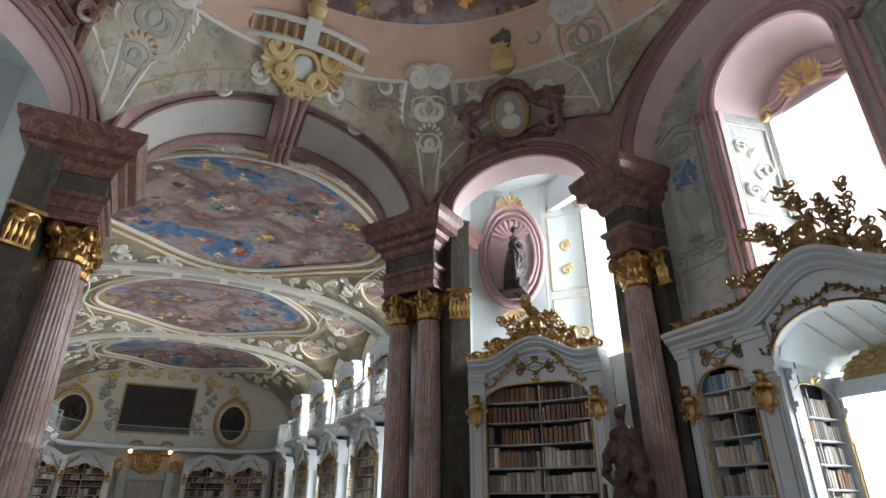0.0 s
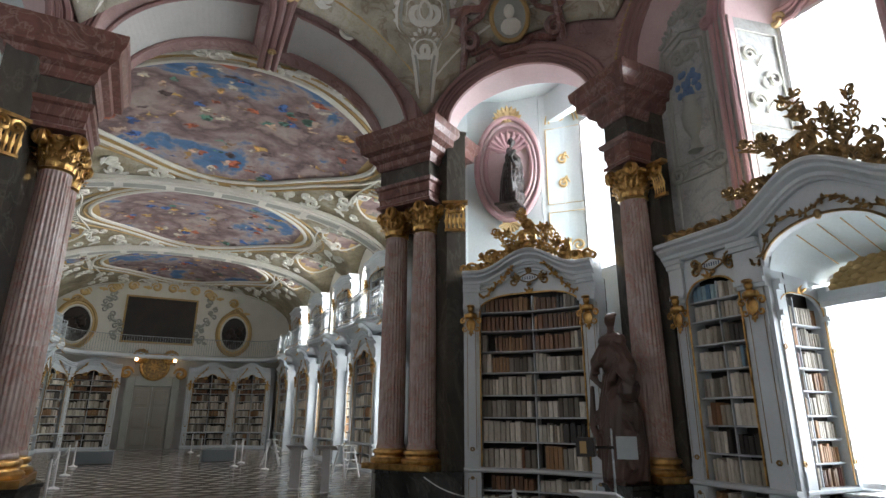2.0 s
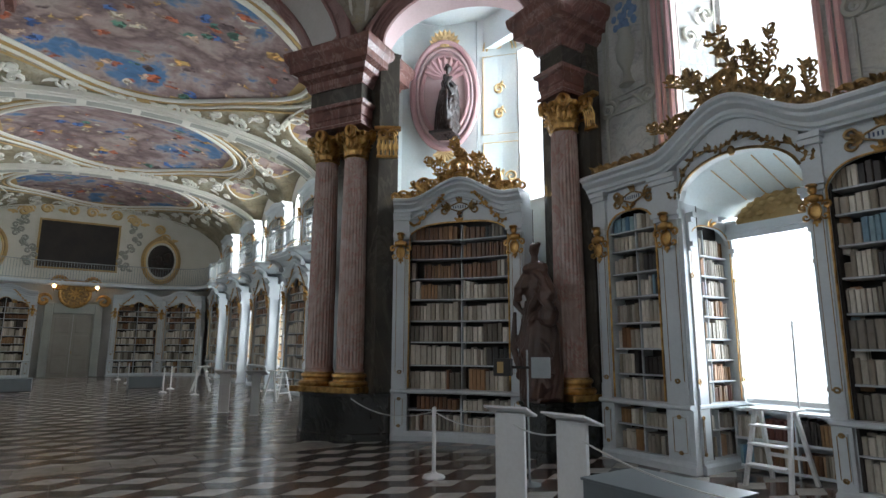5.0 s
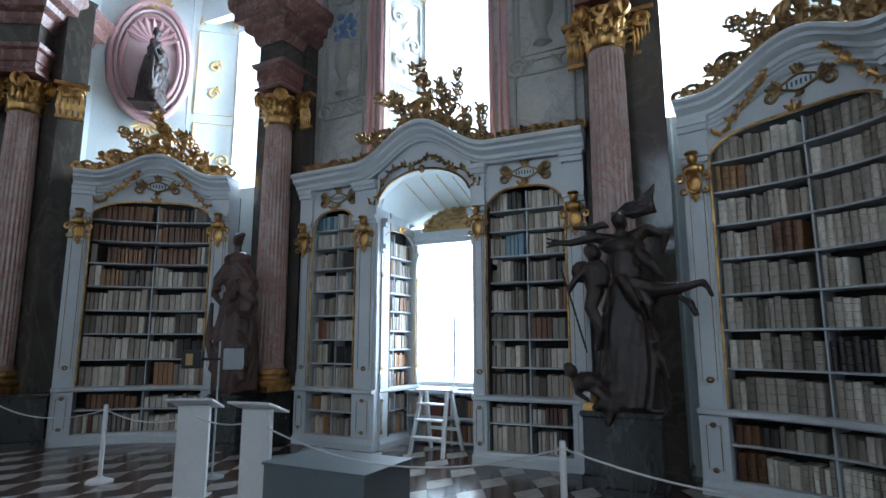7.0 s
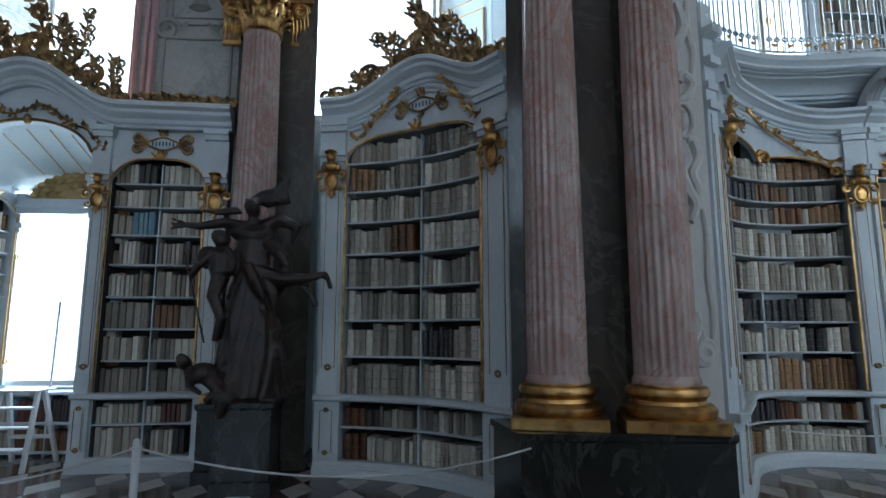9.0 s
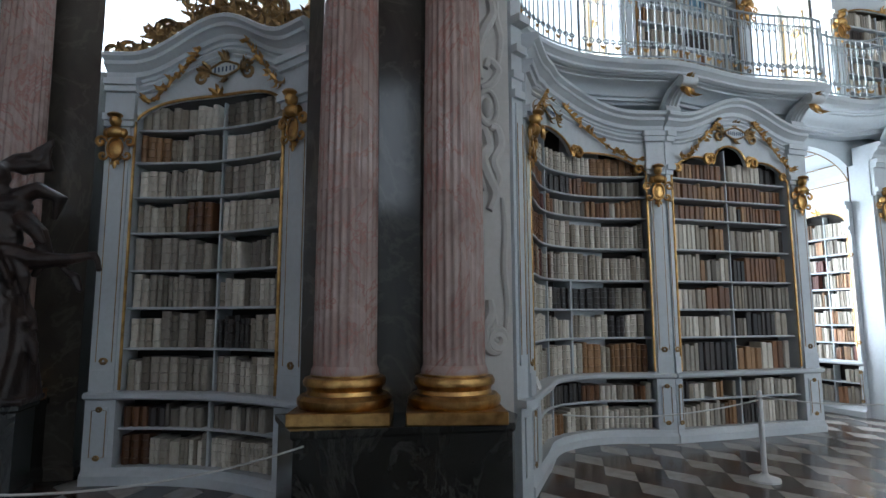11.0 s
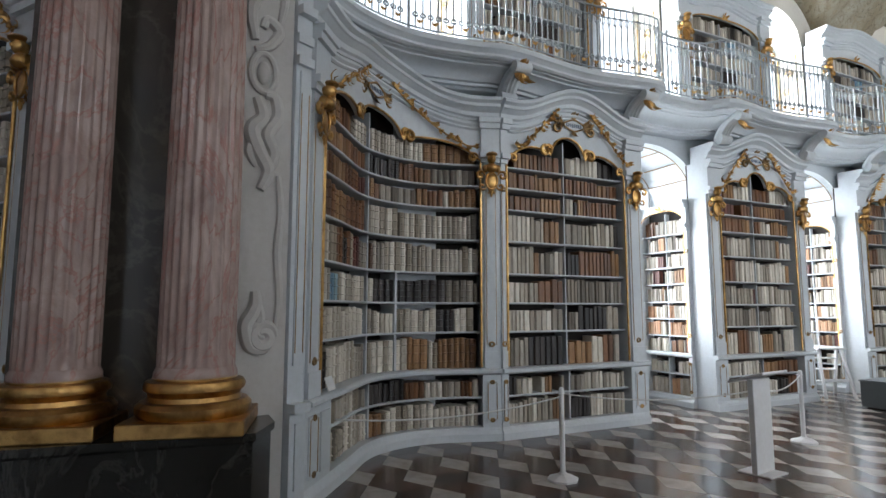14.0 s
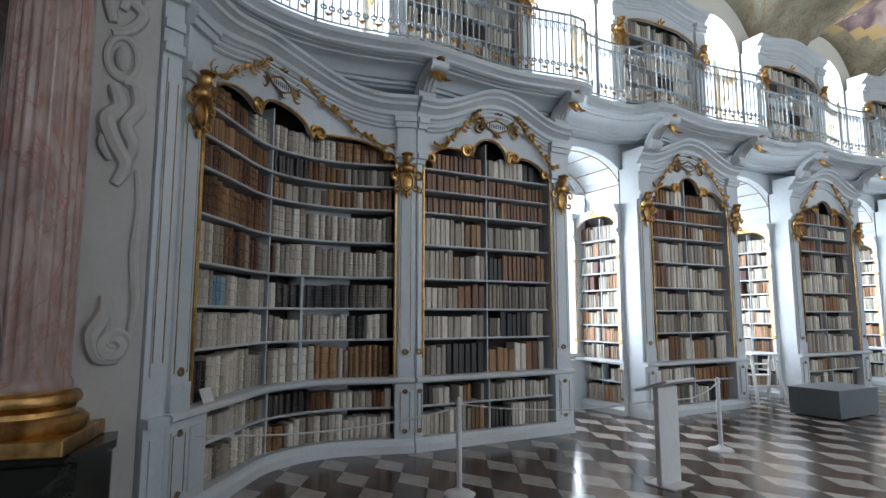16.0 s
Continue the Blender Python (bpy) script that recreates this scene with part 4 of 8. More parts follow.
# vaults of the halls
def vault(name, y_from, y_to, opens, ribs):
    nx, ny = 48, int(abs(y_to - y_from) / 0.18)
    W = EAST + 0.80 - X0
    V, F_, mats = [], [], []
    ribs = sorted(ribs)

    def height(x, y):
        u = (x - X0) / W
        i = max(0, min(len(ribs) - 2, int(np.searchsorted(ribs, y)) - 1))
        t = (y - ribs[i]) / (ribs[i + 1] - ribs[i])
        t = max(0.0, min(1.0, t))
        dome = 0.55 * math.sin(math.pi * t) ** 0.8
        z = 7.15 + (2.15 + dome) * math.sqrt(max(0.0, 1 - abs(u) ** 2.2))
        for yo in opens:
            s = abs(y - yo) / 1.55
            if s < 1:
                reach = max(0.0, (abs(u) - 0.45) / 0.55)
                z = max(z, 7.2 + 1.65 * math.sqrt(1 - s * s) + (1 - reach) * 0.5) if reach > 0 else z
        return z, t, u
    for j in range(ny + 1):
        y = y_from + (y_to - y_from) * j / ny
        for i in range(nx + 1):
            x = X0 - W + 2 * W * i / nx
            V.append((x, y, height(x, y)[0]))
    for j in range(ny):
        y = y_from + (y_to - y_from) * (j + 0.5) / ny
        for i in range(nx):
            x = X0 - W + 2 * W * (i + 0.5) / nx
            a = j * (nx + 1) + i
            F_.append((a, a + 1, a + nx + 2, a + nx + 1))
            _, t, u = height(x, y)
            e = (u / 0.60) ** 2 + ((t - 0.5) / 0.40) ** 2
            side = min(((abs(u) - 0.80) / 0.11) ** 2 + (min(abs(y - yo) for yo in opens) / 0.75) ** 2, 9)
            mats.append(1 if e < 1 or side < 1 else (2 if e < 1.16 or side < 1.7 else 0))
    ob = raw(name, V, F_, M_VAULT, None, "structure", "", True)
    ob.data.materials.append(M_FRESCO)
    ob.data.materials.append(M_OCHRE)
    ob.data.polygons.foreach_set("material_index", mats)
    sol = ob.modifiers.new("thick", "SOLIDIFY")
    sol.thickness, sol.offset = 0.12, 1
    # ribs and the raised frames of the painted fields
    for k, y in enumerate(ribs):
        if k in (0, len(ribs) - 1):
            continue
        bm = bmesh.new()
        for dy0, dy1, dz in ((-0.40, 0.40, 0.10), (-0.30, 0.30, 0.15)):
            prev = None
            for i in range(49):
                x = X0 - W + 2 * W * i / 48
                z = height(x, y)[0] if abs(x - X0) < W * 0.999 else 7.0
                cur = [bm.verts.new((x, y + q, z - w)) for q, w in ((dy0, -0.05), (dy0, dz), (dy1, dz), (dy1, -0.05))]
                if prev:
                    for q in range(4):
                        bm.faces.new((prev[q], cur[q], cur[(q + 1) % 4], prev[(q + 1) % 4]))
                prev = cur
        part("ceiling_rib", bm, M_CREAM, None, "", False, "", "structure")
    for y0, y1 in zip(ribs, ribs[1:]):
        bm = bmesh.new()
        for sc, r in ((1.0, 0.075), (1.10, 0.05)):
            pts = []
            for q in np.linspace(0, 6.2832, 65)[:-1]:
                u = 0.60 * sc * math.cos(q) * (1 + 0.05 * math.cos(4 * q))
                t = 0.5 + 0.40 * sc * math.sin(q) * (1 + 0.05 * math.cos(4 * q))
                x, y = X0 + u * W, y0 + (y1 - y0) * t
                pts.append((x, y, height(x, y)[0] - 0.03))
            tube(bm, pts, r, 6, True)
        for yo in opens:
            if y0 < yo < y1:
                for sx in (-1, 1):
                    pts = []
                    for q in np.linspace(0, 6.2832, 25)[:-1]:
                        u = sx * (0.80 + 0.13 * math.cos(q))
                        y = yo + 0.9 * math.sin(q)
                        pts.append((X0 + u * W, y, height(X0 + u * W, y)[0] - 0.02))
                    tube(bm, pts, 0.04, 5, True)
        # scrolls and small panels between the painted fields
        def on(u, t, off=0.04):
            x, y = X0 + u * W, y0 + (y1 - y0) * t
            return Vector((x, y, height(x, y)[0] - off))

        def flat(u, t):
            o, ex, ey = on(u, t), (on(u + 0.02, t) - on(u - 0.02, t)).normalized(), (on(u, t + 0.02) - on(u, t - 0.02)).normalized()
            nn = ex.cross(ey).normalized()
            return Matrix(((ex.x, nn.x, ey.x, o.x), (ex.y, nn.y, ey.y, o.y), (ex.z, nn.z, ey.z, o.z), (0, 0, 0, 1)))
        for su in (-1, 1):
            for st in (-1, 1):
                for u, t, sz, r in ((0.30, 0.045, 0.55, 0.055), (0.52, 0.075, 0.5, 0.05), (0.66, 0.14, 0.42, 0.045), (0.10, 0.035, 0.4, 0.045), (0.60, 0.22, 0.3, 0.035), (0.74, 0.10, 0.34, 0.04)):
                    scroll(bm, flat(su * u, 0.5 + st * (0.5 - t)), sz, 1.4, r, su * st, 18, 1)
                for u, t in ((0.42, 0.055), (0.60, 0.10), (0.20, 0.035)):
                    leaf(bm, flat(su * u, 0.5 + st * (0.5 - t)) @ Matrix.Rotation(su * 1.2, 4, "Y"), 0.5, 0.2, 0.1)
            tube(bm, [on(su * (0.665 + 0.02 * math.cos(12 * t)), t) for t in np.linspace(0.14, 0.86, 40)], 0.035, 5)
            for t in np.linspace(0.30, 0.70, 15):
                tube(bm, [on(su * 0.69, t, 0.03), on(su * 0.72, t, 0.03)], 0.03, 5)
        for t in (0.03, 0.97):
            tube(bm, [on(u, t + (0.012 if t < 0.5 else -0.012) * math.cos(10 * u)) for u in np.linspace(-0.85, 0.85, 50)], 0.04, 5)
        part("ceiling_frame", bm, M_CREAM, None, "", True, "", "structure")
        bm = bmesh.new()
        g = random.Random(int(y0 * 7))
        for i in range(44):
            q = i * 6.2832 / 44
            k_ = 1.30 + 0.12 * (i % 2)
            u, t = 0.60 * k_ * math.cos(q), 0.5 + 0.40 * min(1.13, k_ * 0.92) * math.sin(q)
            m_ = flat(u, t) @ Matrix.Rotation(math.pi / 2 - q + g.uniform(-0.3, 0.3), 4, "Y")
            scroll(bm, m_, g.uniform(0.32, 0.5), 1.4, 0.045, 1 if i % 2 else -1, 16)
            leaf(bm, m_ @ Matrix.Rotation(g.uniform(-0.8, 0.8), 4, "Y"), g.uniform(0.3, 0.5), 0.18, 0.2)
        part("ceiling_scroll", bm, M_CREAM, None, "", True, "", "structure")
        bm = bmesh.new()
        for sc in (1.05, 1.20):
            tube(bm, [on(0.60 * sc * math.cos(q) * (1 + 0.05 * math.cos(4 * q)), 0.5 + 0.40 * min(sc, 1.13) * math.sin(q) * (1 + 0.05 * math.cos(4 * q)), 0.02) for q in np.linspace(0, 6.2832, 65)[:-1]], 0.035, 5, True)
        for st in (0.055, 0.945):
            for i in range(7):
                leaf(bm, flat(0, st) @ Matrix.Rotation((i - 3) * 0.5, 4, "Y"), 0.36, 0.16, 0.1)
        part("ceiling_gilding", bm, M_OCHRE, None, "", True, "", "structure")
    # painted panels on the ribs
    for y in ribs[1:-1]:
        for i in range(8):
            bm = bmesh.new()
            u0, u1 = -0.92 + i * 0.23 + 0.02, -0.92 + (i + 1) * 0.23 - 0.02
            prev = None
            for k in range(5):
                x = X0 + W * (u0 + (u1 - u0) * k / 4)
                z = height(x, y)[0] - 0.155
                cur = [bm.verts.new((x, y - 0.17, z)), bm.verts.new((x, y + 0.17, z)), bm.verts.new((x, y + 0.17, z - 0.012)), bm.verts.new((x, y - 0.17, z - 0.012))]
                if prev:
                    for q in range(4):
                        bm.faces.new((prev[q], cur[q], cur[(q + 1) % 4], prev[(q + 1) % 4]))
                prev = cur
            part("rib_panel", bm, M_GREYSTUCCO, None, "", False, "", "structure")
    return height


vault("ceiling_north", 11.3, END_N + 0.4, N_OPEN, [11.3, 19.9, 28.7, END_N + 0.4])
vault("ceiling_south", -4.2, END_S - 0.4, S_OPEN, [-4.2, -12.3, -20.9, END_S - 0.4][::-1])


# the sail dome over the middle room
R_D, Z_D = 7.33, 5.9
OCT = [(4.75, 10.0), (7.3, 6.75), (7.3, 0.85), (5.0, -2.3)]
OCT = OCT + [(mirror_x(x), y) for x, y in reversed(OCT)]


def dome_z(x, y):
    q = R_D * R_D - (x - X0) ** 2 - (y - Y0) ** 2
    return Z_D + math.sqrt(max(q, 0.4))


def dome():
    V, F_, mats = [(X0, Y0, dome_z(X0, Y0))], [], []
    rays = []
    for a, b_ in zip(OCT, OCT[1:] + OCT[:1]):
        for i in range(16):
            rays.append((a[0] + (b_[0] - a[0]) * i / 16, a[1] + (b_[1] - a[1]) * i / 16))
    n, K = len(rays), 28
    zones = list(np.linspace(0, 4.88, 13))[1:] + list(np.linspace(4.88, 5.68, 5))[1:]
    for k in range(1, K + 1):
        for x, y in rays:
            d = math.hypot(x - X0, y - Y0)
            edge = min(d, R_D * 0.985)
            rr = zones[k - 1] if k <= 16 else zones[-1] + (edge - zones[-1]) * (k - 16) / (K - 16)
            px, py = X0 + (x - X0) / d * rr, Y0 + (y - Y0) / d * rr
            V.append((px, py, dome_z(px, py)))
    for k in range(K):
        for j in range(n):
            c, d = (j + 1) % n, 1 + (k - 1) * n
            if k == 0:
                F_.append((0, 1 + j, 1 + c))
            else:
                F_.append((d + j, d + n + j, d + n + c, d + c))
            mats.append(1 if k < 12 else (2 if k < 16 else 0))
    ob = raw("ceiling_dome", V, F_, M_PENDENTIVE, None, "structure", "", True)
    ob.data.materials.append(M_FRESCO)
    ob.data.materials.append(M_DOMEPINK)
    ob.data.polygons.foreach_set("material_index", mats)
    sol = ob.modifiers.new("thick", "SOLIDIFY")
    sol.thickness, sol.offset = 0.1, 1


dome()


def ring(rad, drop, r, mat, name="ceiling_moulding", wob=0.0):
    bm = bmesh.new()
    pts = []
    for q in np.linspace(0, 6.2832, 97)[:-1]:
        rr = rad + wob * math.cos(8 * q)
        x, y = X0 + rr * math.cos(q), Y0 + rr * math.sin(q)
        pts.append((x, y, dome_z(x, y) - drop))
    tube(bm, pts, r, 6, True)
    return part(name, bm, mat, None, "", True, "", "structure")


ring(5.70, 0.03, 0.10, M_CREAM)
ring(5.84, 0.02, 0.05, M_GREYSTUCCO)
ring(4.92, 0.03, 0.09, M_DOMEPINK)
ring(5.04, 0.02, 0.04, M_CREAM)


def band(rad, r, mat, drop=0.03):
    """Lengths of a ring moulding that stop short of the arches."""
    run = []

    def flush():
        if len(run) > 3:
            bm = bmesh.new()
            tube(bm, run, r, 6)
            part("ceiling_moulding", bm, mat, None, "", True, "", "structure")
        run.clear()
    for q in np.linspace(0, 6.2832, 241):
        p = Vector((X0 + rad * math.cos(q), Y0 + rad * math.sin(q)))
        edge = 9.0
        for a, b_ in zip(OCT, OCT[1:] + OCT[:1]):
            a, b_ = Vector(a), Vector(b_)
            t = (b_ - a).normalized()
            edge = min(edge, abs(t.cross(p - a)) if t.cross(p - a) * t.cross(Vector((X0, Y0)) - a) > 0 else 0)
        if edge > 0.22:
            run.append((p.x, p.y, dome_z(p.x, p.y) - drop))
        else:
            flush()
    flush()


for rad_, r_, mat_ in ((5.95, 0.04, M_OCHRE), (6.03, 0.06, M_CREAM), (6.13, 0.03, M_GREYSTUCCO), (6.21, 0.05, M_CREAM), (6.32, 0.03, M_OCHRE)):
    band(rad_, r_, mat_)


def dome_details():
    """Painted windows with balustrades in the pink zone, and vases on the lower ring."""
    for k in range(24):
        q = k * 6.2832 / 24 + 0.09
        def P(r, dq, off=0.0):
            x, y = X0 + r * math.cos(q + dq), Y0 + r * math.sin(q + dq)
            v = Vector((x, y, dome_z(x, y)))
            return v + (Vector((X0, Y0, Z_D)) - v).normalized() * off
        if k % 2:
            bm = bmesh.new()
            outline = [(5.62, -0.045), (5.32, -0.045), (5.22, -0.035), (5.16, 0), (5.22, 0.035), (5.32, 0.045), (5.62, 0.045)]
            f = [bm.verts.new(P(r, dq, 0.02)) for r, dq in outline]
            bm.faces.new(f)
            part("painted_window", bm, M_SKYBLUE, None, "", False, "", "structure")
            bm = bmesh.new()
            tube(bm, [P(r, dq, 0.03) for r, dq in outline], 0.03, 5)
            for i in range(7):
                dq = -0.042 + i * 0.014
                tube(bm, [P(5.62, dq, 0.04), P(5.50, dq, 0.04)], 0.018, 5)
            tube(bm, [P(5.49, -0.05, 0.045), P(5.49, 0.05, 0.045)], 0.02, 5)
            part("ceiling_moulding", bm, M_DOMEPINK, None, "", True, "", "structure")
        else:
            bm = bmesh.new()
            for dq in (-0.03, 0.03):
                tube(bm, [P(5.62, dq, 0.03), P(5.08, dq, 0.03)], 0.03, 5)
            tube(bm, [P(5.12, -0.07, 0.04), P(5.12, 0.07, 0.04)], 0.05, 5)
            part("ceiling_moulding", bm, M_DOMEPINK, None, "", True, "", "structure")
    for k in range(8):
        q = k * 6.2832 / 8
        # scroll brackets under the ring
        for dq in (-0.17, 0.17):
            c = Vector((X0 + 6.0 * math.cos(q + dq), Y0 + 6.0 * math.sin(q + dq), 0))
            c.z = dome_z(c.x, c.y) - 0.06
            inn = (Vector((X0, Y0, Z_D)) - c).normalized()
            side = Vector((-math.sin(q), math.cos(q), 0))
            up_ = inn.cross(side).normalized()
            m = Matrix(((side.x, -inn.x, up_.x, c.x), (side.y, -inn.y, up_.y, c.y), (side.z, -inn.z, up_.z, c.z), (0, 0, 0, 1)))
            bm = bmesh.new()
            s_ = 1 if dq > 0 else -1
            scroll(bm, m, 0.42, 1.6, 0.07, s_)
            scroll(bm, m @ Matrix.Translation((0.25 * s_, 0, 0.5 if up_.z < 0 else -0.5)), 0.30, 1.4, 0.055, -s_)
            part("ceiling_scroll", bm, M_CREAM, None, "", True, "", "structure")


dome_details()


def pendentive_ornament():
    """Mouldings that echo the arches, volutes between them and a portrait medallion over each niche."""
    def dp(x, y, off=0.05):
        v = Vector((x, y, dome_z(x, y)))
        return v + (Vector((X0, Y0, Z_D)) - v).normalized() * off

    def flat(x, y, off=0.05):
        o = dp(x, y, off)
        nn = (Vector((X0, Y0, Z_D)) - o).normalized()
        out = Vector((x - X0, y - Y0, 0)).normalized()
        ex = out.cross(Vector((0, 0, 1))).normalized()
        up_ = ex.cross(nn).normalized()
        if up_.z < 0:
            up_ = -up_
        return Matrix(((ex.x, -nn.x, up_.x, o.x), (ex.y, -nn.y, up_.y, o.y), (ex.z, -nn.z, up_.z, o.z), (0, 0, 0, 1)))
    for k in range(8):
        a, b_ = Vector(OCT[k]), Vector(OCT[(k + 1) % 8])
        mid = (a + b_) / 2
        inw = (Vector((X0, Y0)) - mid).normalized()
        bm = bmesh.new()
        for off, r, bow in ((0.16, 0.06, 0.10), (0.42, 0.035, 0.0), (0.50, 0.025, 0.0)):
            pts = []
            for i in range(25):
                t = 0.04 + 0.92 * i / 24
                p = a.lerp(b_, t) + inw * (off + bow * math.sin(math.pi * t))
                pts.append(dp(p.x, p.y))
            tube(bm, pts, r, 6)
        part("ceiling_moulding", bm, M_OCHRE if k % 2 else M_CREAM, None, "", True, "", "structure")
        bm = bmesh.new()
        prev = None
        for i in range(25):
            t = 0.02 + 0.96 * i / 24
            cur = []
            for off in (0.02, 0.30 + 0.16 * math.sin(math.pi * t)):
                p = a.lerp(b_, t) + inw * off
                cur.append(bm.verts.new(dp(p.x, p.y, 0.02)))
            if prev:
                bm.faces.new((prev[0], cur[0], cur[1], prev[1]))
            prev = cur
        part("arch_band", bm, M_ARCH, None, "", False, "", "structure")
        # raised shield panel at the corner, with a darker field
        c = a
        inc = (Vector((X0, Y0)) - c).normalized()
        tan = Vector((-inc.y, inc.x))
        shape = [(0.30, -0.10), (0.62, -0.20), (0.80, -0.42), (1.15, -0.34), (1.30, 0.0), (1.15, 0.34), (0.80, 0.42), (0.62, 0.20), (0.30, 0.10)]
        bm = bmesh.new()
        bm.faces.new([bm.verts.new(dp(*(c + inc * d + tan * w), 0.035)) for d, w in shape])
        part("corner_field", bm, M_GREYSTUCCO, None, "", False, "", "structure")
        bm = bmesh.new()
        for kk in (1.0, 0.78):
            tube(bm, [dp(*(c + inc * (0.8 + (d - 0.8) * kk) + tan * (w * kk)), 0.06) for d, w in shape], 0.04 * kk, 6, True)
        for i in range(7):
            p = c + inc * 0.62
            leaf(bm, flat(p.x, p.y, 0.07) @ Matrix.Rotation((i - 3) * 0.45, 4, "Y"), 0.34, 0.13, 0.2)
        part("ceiling_scroll", bm, M_OCHRE if k % 2 else M_CREAM, None, "", True, "", "structure")
        # volutes at the corner
        bm = bmesh.new()
        c = a
        inc = (Vector((X0, Y0)) - c).normalized()
        tan = Vector((-inc.y, inc.x))
        for kk, mt, rr in ((1.42, M_CREAM, 0.05), (1.30, M_OCHRE, 0.03), (1.20, M_GREYSTUCCO, 0.05), (0.58, M_CREAM, 0.035), (0.40, M_OCHRE, 0.03)):
            bo = bmesh.new()
            tube(bo, smooth_path([dp(*(c + inc * (0.8 + (d - 0.8) * kk) + tan * (w * kk)), 0.06) for d, w in shape], 3), rr, 6)
            part("ceiling_moulding", bo, mt, None, "", True, "", "structure")
        bo = bmesh.new()
        for w in (-1, 1):
            p = c + inc * 1.38 + tan * w * 0.46
            m_ = flat(p.x, p.y, 0.10)
            scroll(bo, m_, 0.46, 1.7, 0.085, w)
            blob(bo, m_ @ Vector((-w * 0.22, -0.05, 0.0)), (0.07, 0.07, 0.07), 8)
            for i in range(4):
                leaf(bo, m_ @ Matrix.Translation((w * 0.06, 0, -0.14 - 0.17 * i)) @ Matrix.Rotation(math.pi - w * 0.35, 4, "Y"), 0.30, 0.17, 0.25)
            tube(bo, [dp(*(c + inc * (1.45 - 1.2 * t_) + tan * w * (0.62 - 0.42 * t_ + 0.10 * math.sin(7 * t_)))) for t_ in np.linspace(0, 1, 16)], 0.045, 6)
        part("ceiling_scroll", bo, M_CREAM, None, "", True, "", "structure")
        for d, w, sz, f, r in ((0.55, 0.18, 0.45, 1, 0.06), (0.55, -0.18, 0.45, -1, 0.06), (0.95, 0.42, 0.6, 1, 0.07), (0.95, -0.42, 0.6, -1, 0.07), (1.25, 0.75, 0.4, -1, 0.05), (1.25, -0.75, 0.4, 1, 0.05)):
            p = c + inc * d + tan * w
            scroll(bm, flat(p.x, p.y), sz, 1.6, r, f)
        for w in (-0.5, -0.25, 0.25, 0.5):
            pts = [dp(*(c + inc * (0.25 + 1.1 * t) + tan * (w * (0.35 + 0.9 * t + 0.12 * math.sin(5 * t))))) for t in np.linspace(0, 1, 12)]
            tube(bm, pts, 0.028, 5)
        part("ceiling_scroll", bm, M_GREYSTUCCO if k % 2 else M_CREAM, None, "", True, "", "structure")
        # garland of ochre leaves along the arch
        bm = bmesh.new()
        for i in range(13):
            t = 0.22 + 0.56 * i / 12
            p = a.lerp(b_, t) + inw * 0.30
            leaf(bm, flat(p.x, p.y) @ Matrix.Rotation(1.3 if i % 2 else -1.3, 4, "Y"), 0.26, 0.12, 0.2)
        part("ceiling_gilding", bm, M_OCHRE, None, "", True, "", "structure")
        L = (b_ - a).length
        if abs((b_ - a).x) < 0.01 or abs((b_ - a).y) < 0.01:
            p = mid + inw * 0.45
            f = flat(p.x, p.y, 0.12)
            root = thing("balcony_cartouche", "painted balcony with balusters above an ochre shell cartouche", "relief", "painted balconies over the arches")
            root.matrix_world = f @ Matrix.Scale(1.3, 4)
            bm = bmesh.new()
            blob(bm, (0, 0.0, -0.05), (0.20, 0.06, 0.22), 12)
            part("blue_field", bm, M_PALEWALL, root, "pale blue field", True)
            bm = bmesh.new()
            for q in (-1, 1):
                scroll(bm, Matrix.Translation((q * 0.62, -0.05, 0.15)), 0.36, 1.5, 0.06, q)
                scroll(bm, Matrix.Translation((q * 0.45, -0.05, -0.22)), 0.34, 1.5, 0.06, q, 22, -1)
                scroll(bm, Matrix.Translation((q * 0.22, -0.05, -0.42)), 0.22, 1.3, 0.05, q, 22, -1)
                for i in range(6):
                    leaf(bm, Matrix.Translation((q * 0.35, -0.04, -0.05)) @ Matrix.Rotation(q * (0.5 + i * 0.4), 4, "Y"), 0.36, 0.13, 0.3)
            tube(bm, [(0.24 * math.cos(t), -0.06, -0.05 + 0.26 * math.sin(t)) for t in np.linspace(0, 6.2832, 21)[:-1]], 0.045, 6, True)
            part("shell_cartouche", bm, M_OCHRELIGHT, root, "ochre scrolled cartouche", True)
            bm = bmesh.new()
            for z_ in (0.30, 0.62):
                tube(bm, [(x_, -0.05 - 0.10 * math.cos(x_ * 1.6), z_ - 0.10 * x_ * x_) for x_ in np.linspace(-0.95, 0.95, 15)], 0.05, 6)
            box(bm, (-0.11, -0.20, 0.28), (0.11, -0.04, 0.72))
            part("balcony_rail", bm, M_CREAM, root, "cream rails and middle block", True)
            for i in range(12):
                x_ = -0.9 + 1.8 * i / 11
                if abs(x_) > 0.13:
                    bm = bmesh.new()
                    lathe(bm, [(0.02, 0), (0.045, 0.08), (0.045, 0.12), (0.018, 0.2), (0.03, 0.25)], 8, (x_, -0.05 - 0.10 * math.cos(x_ * 1.6)))
                    o = part("baluster", bm, M_OCHRE, root, "", True)
                    o.location.z = 0.34 - 0.10 * x_ * x_
            bm = bmesh.new()
            lathe(bm, [(0.05, 0.72), (0.13, 0.78), (0.16, 0.90), (0.10, 1.0), (0.13, 1.03)], 12, (0, -0.12))
            part("vase", bm, M_OCHRELIGHT, root, "ochre vase", True)
            bm = bmesh.new()
            g = random.Random(k + 40)
